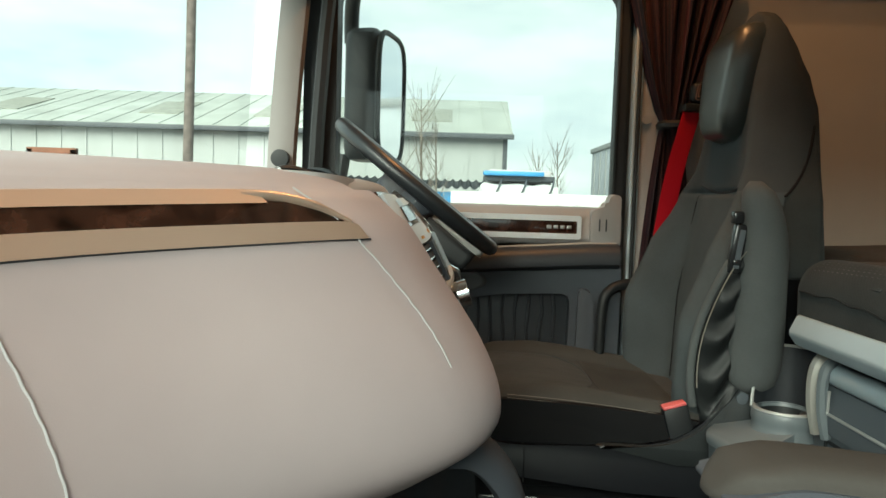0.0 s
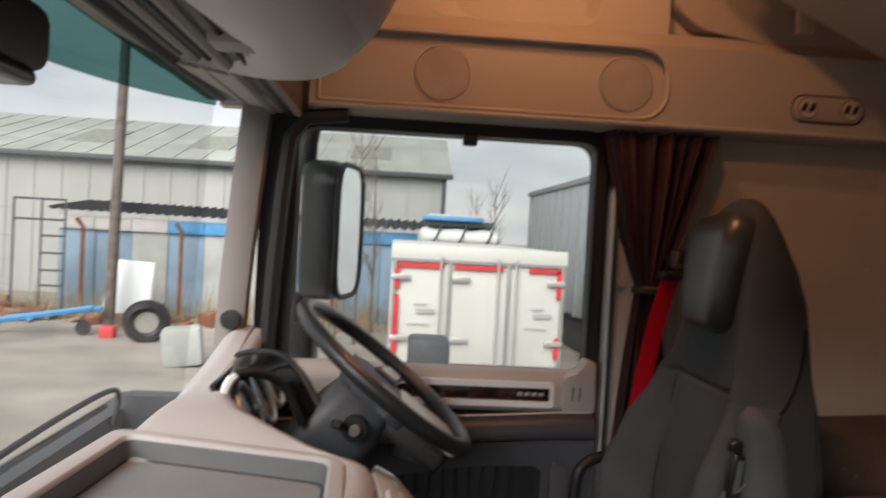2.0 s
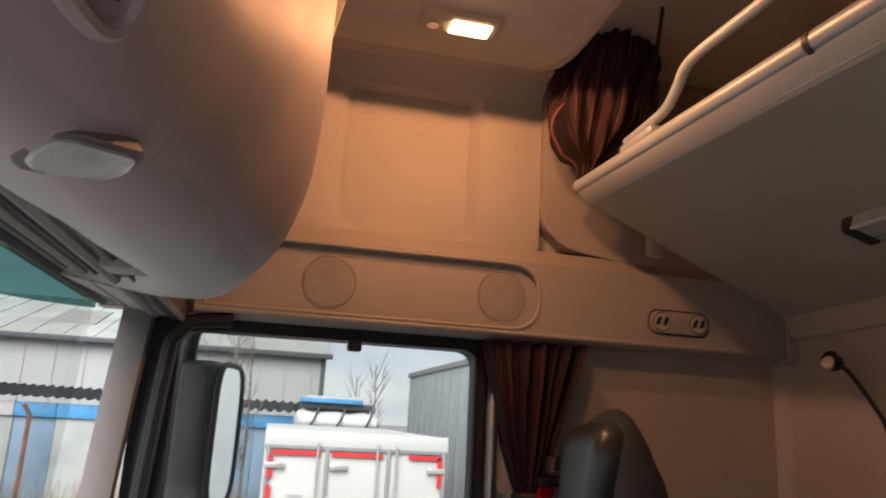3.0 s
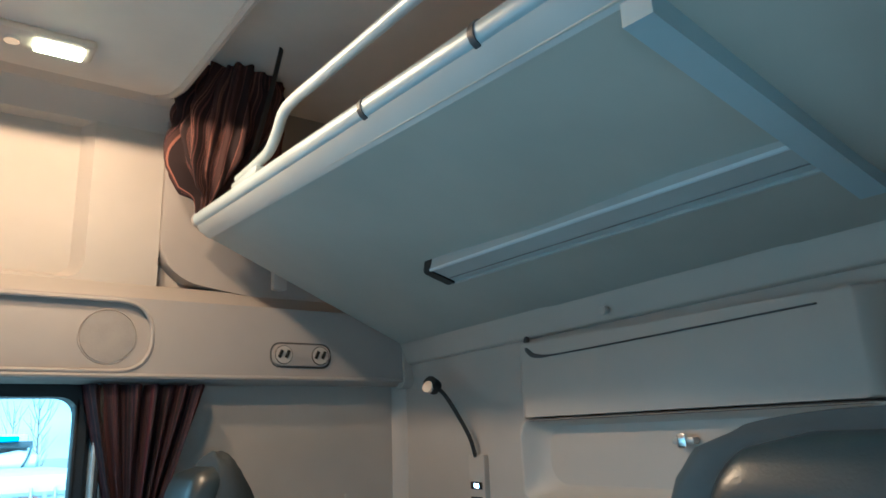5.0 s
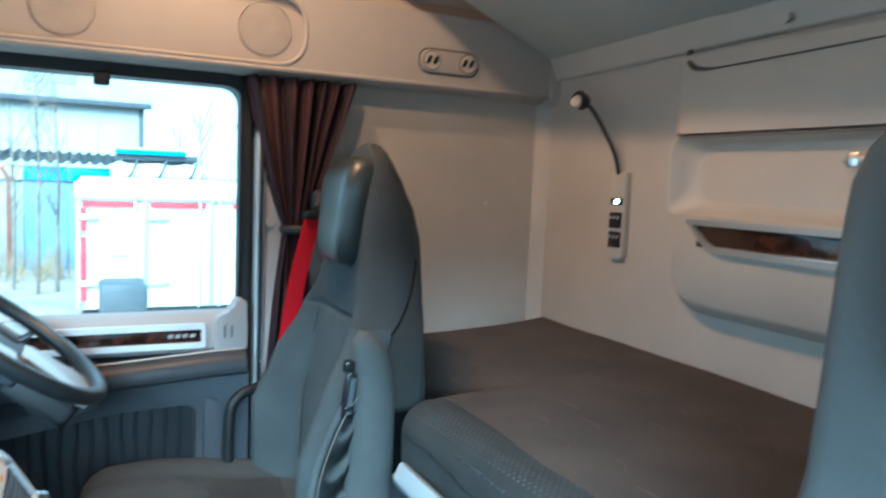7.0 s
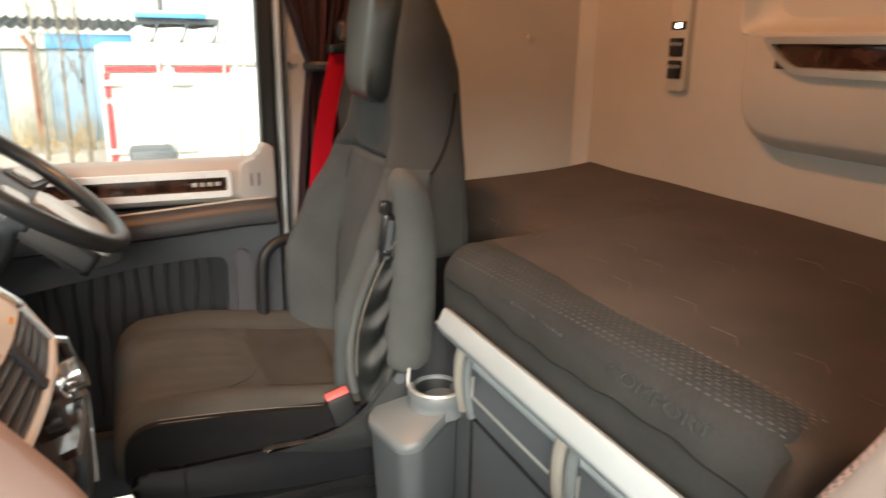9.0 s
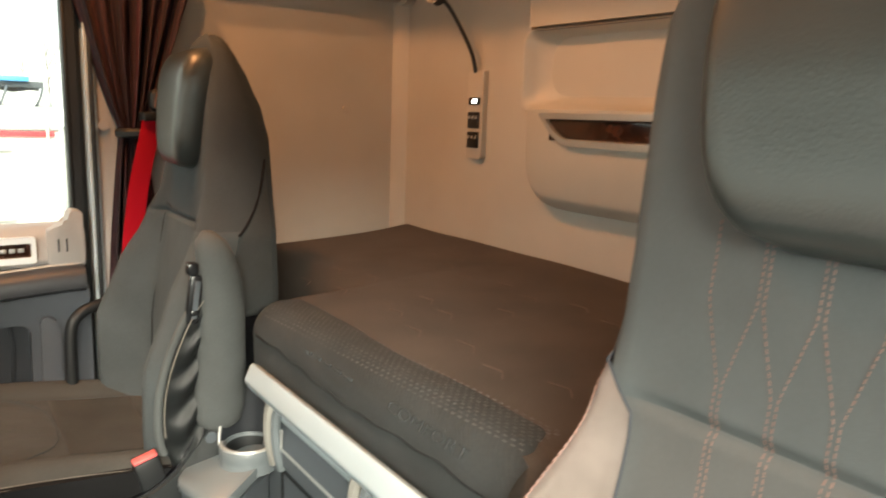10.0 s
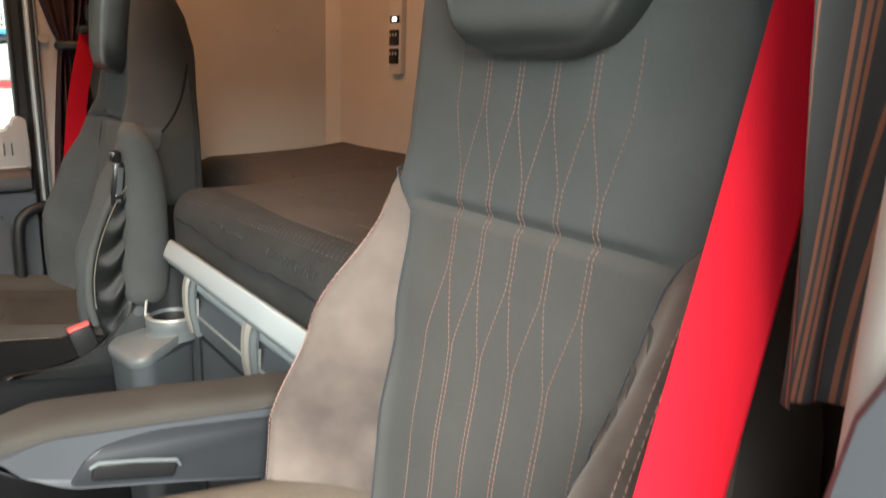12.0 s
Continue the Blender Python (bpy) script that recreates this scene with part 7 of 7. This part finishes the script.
for i in range(11):
    x = -9.3 + i * 1.0
    part("sheet", rbox(x, x + 0.985, 21.5 + 0.03 * (i % 2), 21.62 + 0.03 * (i % 2), GZ, 1.02, 0.01), SHEET_MATS[i % 8], lean)
    part("eave_board", rbox(x, x + 0.985, 21.42, 21.5, 0.80, 1.16, 0.01), M_BLUEB if i in (3, 4, 8, 9, 10) else M_TAUPE_TOP, lean)
rf = bmesh.new()
vs = [[rf.verts.new((-9.5 + i * 0.085, 21.2 + j * 3.0, 1.34 - 0.006 * i / 10 + 0.055 * math.cos(i * math.pi / 1.5) + 0.30 * j)) for j in range(2)] for i in range(130)]
for p, q in zip(vs, vs[1:]):
    rf.faces.new((p[0], q[0], q[1], p[1]))
bmesh.ops.solidify(rf, geom=rf.faces[:], thickness=0.05)
part("corrugated_roof", rf, M_GUTTER, lean, "dark corrugated roof")
for x in (-8.45, -5.8, -1.6):
    part("post", tube([(x, 21.0, GZ), (x, 21.0, 0.85), (x - 0.14, 20.9, 1.10)], 0.065, 6), M_RUST, lean, "rusty post")

single("yard_pole", tube([(-6.55, 18.0, GZ), (-6.45, 18.0, 4.5), (-6.40, 18.0, 9.0)], [0.135, 0.115, 0.11], 10), M_POLE, "tall weathered pole in the yard", "pole")
single("white_panel", moved(rbox(-0.55, 0.55, -0.03, 0.03, 0, 1.30, 0.02), pose(-6.35, 18.5, -1.15, -5, 3, 0)), M_WHITEP, "white sheet leaning by the pole", "panel")
gate = thing("steel_frame", "rusty steel gantry frame in the yard", "frame", (-11.5, 20.9, GZ))
for x in (-12.2, -10.95):
    part("leg", rbox(x, x + 0.17, 20.9, 21.06, GZ, 2.02, 0.01), M_RUST, gate)
part("beam", rbox(-12.2, -10.78, 20.9, 21.06, 1.80, 2.06, 0.01), M_RUST, gate)
scaf = thing("scaffold_steps", "thin steel access steps", "steps", (-9.6, 20, GZ))
for x in (-9.8, -9.1, -8.5):
    part("upright", tube([(x, 20, GZ), (x, 20, 1.58)], 0.03, 6), M_GUTTER, scaf)
for z in (-0.7, -0.3, 0.15, 0.60, 1.02, 1.55):
    part("rung", tube([(-9.8 if z > 1 else -9.1, 20, z), (-8.5, 20, z)], 0.03, 6), M_GUTTER, scaf)
yfence = thing("mesh_fence", "thin wire fence on steel posts at the yard's edge", "fence", (-17, 22, GZ))
for i in range(9):
    part("post", tube([(-22 + i * 1.4, 22, GZ), (-22 + i * 1.4, 22, 1.4)], 0.04, 6), M_GREYPAINT, yfence)
for z in (-0.9, -0.2, 0.5, 1.3):
    part("wire", tube([(-22, 22, z), (-10.8, 22, z)], 0.015, 4), M_GREYPAINT, yfence)

# box lorry
LX0, LX1, LY, LZ, UZ = 0.01, 2.47, 10.5, 1.03, 0.12
lorry = thing("box_lorry", "white box lorry with red reflective edges, rear doors shut", "lorry", (1.2, 13, GZ))
part("body", rbox(LX0, LX1, LY, LY + 5.5, -0.61, LZ, 0.03), M_WHITE, lorry)
part("frame_top", rbox(LX0 - 0.01, LX1 + 0.01, LY - 0.03, LY + 0.06, 0.83, LZ + 0.01, 0.01), M_WHITE, lorry)
for x in (LX0 + 0.02, 0.80, 1.63, LX1 - 0.07):
    part("rail", rbox(x, x + 0.05, LY - 0.045, LY, -0.61, 0.84, 0.005), M_GREYPAINT, lorry)
part("rail_top", rbox(LX0, LX1, LY - 0.04, LY, 0.80, 0.85, 0.005), M_GREYPAINT, lorry)
for x0, x1 in ((0.09, 0.74), (0.88, 1.58), (1.93, 2.38)):
    part("red_mark", rbox(x0, x1, LY - 0.05, LY - 0.035, 0.725, 0.785, 0), M_REDPAINT, lorry, "red reflective strip")
for x0, z0, z1 in ((0.06, 0.30, 0.585), (0.06, -0.6, 0.22), (2.34, 0.25, 0.645), (2.34, -0.6, -0.30)):
    part("red_mark", rbox(x0, x0 + 0.065, LY - 0.05, LY - 0.035, z0 + UZ, z1 + UZ, 0), M_REDPAINT, lorry, "red reflective strip")
for x in (0.70, 1.50, 1.76):
    part("lock_bar", tube([(x, LY - 0.07, -0.61), (x, LY - 0.07, 0.90)], 0.018, 6), M_SILVER, lorry)
for x, z in ((0.02, 0.43), (0.86, 0.43), (2.20, 0.43), (0.86, -0.42), (0.02, -0.42), (2.20, -0.42)):
    part("hinge", rbox(x, x + 0.25, LY - 0.075, LY - 0.03, z + UZ, z + UZ + 0.075, 0.01), M_SILVER, lorry)
for x in (0.33, 1.98):
    for k, (dx, dz, w) in enumerate(((0.0, 0.02, 0.20), (0.05, -0.10, 0.26), (-0.08, -0.26, 0.32))):
        part("sign_bar", rbox(x + dx, x + dx + w, LY - 0.036, LY - 0.03, dz + 0.19, dz + 0.19 + (0.06 if k == 1 else 0.016), 0), M_GREYMARK, lorry)
part("chassis", rbox(LX0 + 0.3, LX1 - 0.3, LY + 0.1, LY + 6.5, -0.9, -0.61, 0.02), M_GUTTER, lorry)
for x in (LX0 + 0.05, LX1 - 0.35):
    for y in (LY + 1.6, LY + 6.0):
        part("wheel", moved(disc((0, 0, 0), 0.42, "x", 0.28, 24), Matrix.Translation((x + 0.15, y, GZ + 0.42))), M_BLACK, lorry)

# van roof with a blue bar behind the lorry, and a curtain-sided trailer
van = thing("recovery_van", "pale van with lashed roof load and blue bar", "van", (1.3, 17.5, GZ))
part("body", rbox(0.66, 2.34, 16.6, 20.0, GZ + 0.5, 1.02, 0.08), M_TAUPE_TOP, van)
part("tarp_bundle", loft([[(0.58 + 1.80 * q, 16.75 + 0.62 * e * math.cos(a), 1.12 + (0.20 + 0.03 * math.sin(q * 17)) * e * math.copysign(abs(math.sin(a)) ** 0.6, math.sin(a))) for a in np.linspace(0, 2 * math.pi, 20, endpoint=False)] for q, e in ((0.0, 0.35), (0.02, 0.8), (0.06, 1.0), (0.2, 0.96), (0.35, 1.03), (0.5, 0.95), (0.65, 1.02), (0.8, 0.97), (0.94, 1.0), (0.98, 0.8), (1.0, 0.35))]), M_WHITE, van, "pale lashed tarpaulin bundle", smooth=60)
part("rack", rbox(0.66, 2.34, 16.3, 17.4, 0.86, 0.94, 0.02), M_GUTTER, van, "dark roof rack")
part("rear_box", rbox(0.80, 2.26, 17.2, 18.4, 1.0, 1.66, 0.05), M_TAUPE_TOP, van)
for q in (0.95, 1.50, 2.10):
    part("lashing", tube(smooth_path([(q - 0.12, 16.2, 0.90), (q, 16.08, 1.15), (q + 0.10, 16.35, 1.36), (q + 0.16, 16.9, 1.42)], 5), 0.022, 6), M_GUTTER, van)
part("roof_bar", rbox(0.66, 2.02, 16.55, 16.85, 1.50, 1.60, 0.03), M_BLUEB, van, "blue roof bar")
part("bar_shadow_board", rbox(0.68, 2.28, 16.75, 17.25, 1.38, 1.51, 0.02), M_GUTTER, van)
part("underbody", rbox(0.6, 2.3, 16.5, 19.9, GZ, GZ + 0.55, 0.02), M_GUTTER, van)
trail = thing("curtain_trailer", "grey curtain-sided trailer standing beside the yard", "trailer", (5.6, 16, GZ))
part("body", rbox(4.40, 6.9, 12.0, 24.0, -0.6, 2.62, 0.05), M_CURTSIDE, trail)
for i in range(14):
    part("strap", rbox(4.37, 4.402, 12.3 + 0.85 * i, 12.36 + 0.85 * i, -0.6, 2.5, 0), M_GREYPAINT, trail)
part("top_rail", rbox(4.35, 6.95, 11.95, 24.05, 2.55, 2.70, 0.02), M_GREYPAINT, trail)
part("bogie", rbox(4.6, 6.8, 16, 23, GZ, -0.6, 0.05), M_GUTTER, trail)

# bare saplings
rng = random.Random(5)


def sapling(x, y, h):
    bms = [tube([(x, y, GZ), (x + 0.05, y, GZ + h * 0.5), (x - 0.03, y, GZ + h)], [0.05, 0.03, 0.008], 6)]
    for i in range(22):
        z = GZ + h * rng.uniform(0.3, 0.9)
        a, L = rng.uniform(0, 6.28), rng.uniform(0.3, 0.9) * h * 0.22
        e = Vector((x + L * 0.6 * math.cos(a), y + L * 0.6 * math.sin(a), z + L))
        bms.append(tube([(x, y, z), tuple((Vector((x, y, z)) + e) / 2 + Vector((0, 0, -0.05))), tuple(e)], [0.014, 0.009, 0.004], 4))
        for j in range(2):
            f = e + Vector((rng.uniform(-0.25, 0.25), rng.uniform(-0.2, 0.2), rng.uniform(0.1, 0.35)))
            bms.append(tube([tuple((Vector((x, y, z)) + e) / 2), tuple(f)], [0.007, 0.003], 4))
    t = thing("bare_sapling", "thin leafless sapling against the shed", "tree", (x, y, GZ), "bare saplings")
    part("trunk", bms[0], M_TWIG, t)
    part("twigs", join(*bms[1:]), M_TWIG, t)


for x, y, h in ((-0.80, 17.5, 5.0), (-0.45, 17.8, 4.4), (-1.3, 18.2, 4.0), (3.3, 24.0, 4.4), (2.75, 24.5, 4.0)):
    sapling(x, y, h)

# clutter in the yard
frame_t = thing("blue_trolley", "blue steel trolley frame lying in the yard", "trolley", (-7.6, 17.2, GZ))
for a, b in (((-8.7, 17.0, GZ + 0.25), (-6.6, 17.2, GZ + 0.62)), ((-8.7, 17.6, GZ + 0.25), (-6.6, 17.7, GZ + 0.55)), ((-7.9, 17.0, GZ + 0.35), (-7.8, 17.7, GZ + 0.38)), ((-7.2, 17.1, GZ + 0.5), (-7.2, 17.7, GZ + 0.48))):
    part("bar", tube([a, b], 0.07, 6), M_BLUEB, frame_t)
for x, y in ((-8.7, 17.0), (-6.8, 17.2)):
    part("castor", moved(disc((0, 0, 0), 0.16, "y", 0.10, 16), Matrix.Translation((x, y, GZ + 0.16))), M_BLACK, frame_t)
tw = thing("spare_wheel", "lorry wheel with a pale rim lying in the yard", "wheel", (-5.2, 16.5, GZ))
part("tyre", moved(tube([(0.36 * math.cos(a), 0, 0.36 * math.sin(a)) for a in np.linspace(0, 2 * math.pi, 24, endpoint=False)], 0.14, 8, True), pose(-5.2, 16.5, GZ + 0.46, 15, 0, 20)), M_BLACK, tw)
part("rim", moved(disc((0, 0, 0), 0.26, "y", 0.12, 20), pose(-5.2, 16.5, GZ + 0.46, 15, 0, 20)), M_SILVER, tw)
single("water_tank", moved(rbox(-0.36, 0.36, -0.3, 0.3, 0.0, 0.72, 0.09), pose(-3.75, 14.2, GZ, 0, -6, 12)), M_GREYSH, "pale plastic tank on the ground", "tank")
single("red_crate", rbox(-6.35, -6.05, 16.9, 17.2, GZ, GZ + 0.25, 0.02), M_REDPAINT, "small red crate in the yard", "crate")
single("engine_block", rbox(0.25, 0.72, 8.6, 9.1, -0.55, 0.0, 0.05), M_GUTTER, "dark machine box behind the lorry", "box")
heap = bmesh.new()
for i in range(90):
    x, y = rng.uniform(-20, -3.5), rng.uniform(18.6, 20.8)
    s = rng.uniform(0.08, 0.35)
    b = rbox(-s, s, -s * 0.6, s * 0.6, 0, s * rng.uniform(0.3, 1.2), 0.01, 1)
    moved(b, pose(x, y, GZ, rng.uniform(-15, 15), rng.uniform(-15, 15), rng.uniform(0, 180)))
    me = bpy.data.meshes.new("tmp")
    b.to_mesh(me)
    b.free()
    heap.from_mesh(me)
    bpy.data.meshes.remove(me)
tagged(part("scrap_heap", heap, M_RUST), "rusty scrap strewn along the yard's edge", "scrap", kind="stuff")
M_OCHRE = mat("ochre_rubble", (0.25, 0.19, 0.13), 0.9, var=0.5, grain=0.5, scale=12)
rub = bmesh.new()
for i in range(240):
    x, y = rng.gauss(-13.5, 2.6), rng.uniform(18.8, 21.4)
    s = rng.uniform(0.05, 0.30)
    b = rbox(-s, s, -s * 0.5, s * 0.5, 0, s * rng.uniform(0.3, 1.6), 0.02, 1)
    moved(b, pose(x, y, GZ, rng.uniform(-25, 25), rng.uniform(-25, 25), rng.uniform(0, 180)))
    me = bpy.data.meshes.new("tmp")
    b.to_mesh(me)
    b.free()
    rub.from_mesh(me)
    bpy.data.meshes.remove(me)
tagged(part("rubble_heap", rub, M_OCHRE), "ochre rubble and boards heaped at the yard's edge", "rubble", kind="stuff")
scrub = bmesh.new()
for i in range(1500):
    x, y = rng.uniform(-26, 5), rng.uniform(19.0, 21.3)
    h = rng.uniform(0.2, 1.1)
    p = Vector((x, y, GZ))
    tip = p + Vector((rng.uniform(-0.2, 0.2), rng.uniform(-0.2, 0.2), h))
    a, b, c = scrub.verts.new(p + Vector((-0.02, 0, 0))), scrub.verts.new(p + Vector((0.02, 0, 0))), scrub.verts.new(tip)
    scrub.faces.new((a, b, c))
tagged(part("dry_grass", scrub, M_SCRUB), "dry brown scrub along the yard's edge", "grass", kind="stuff")
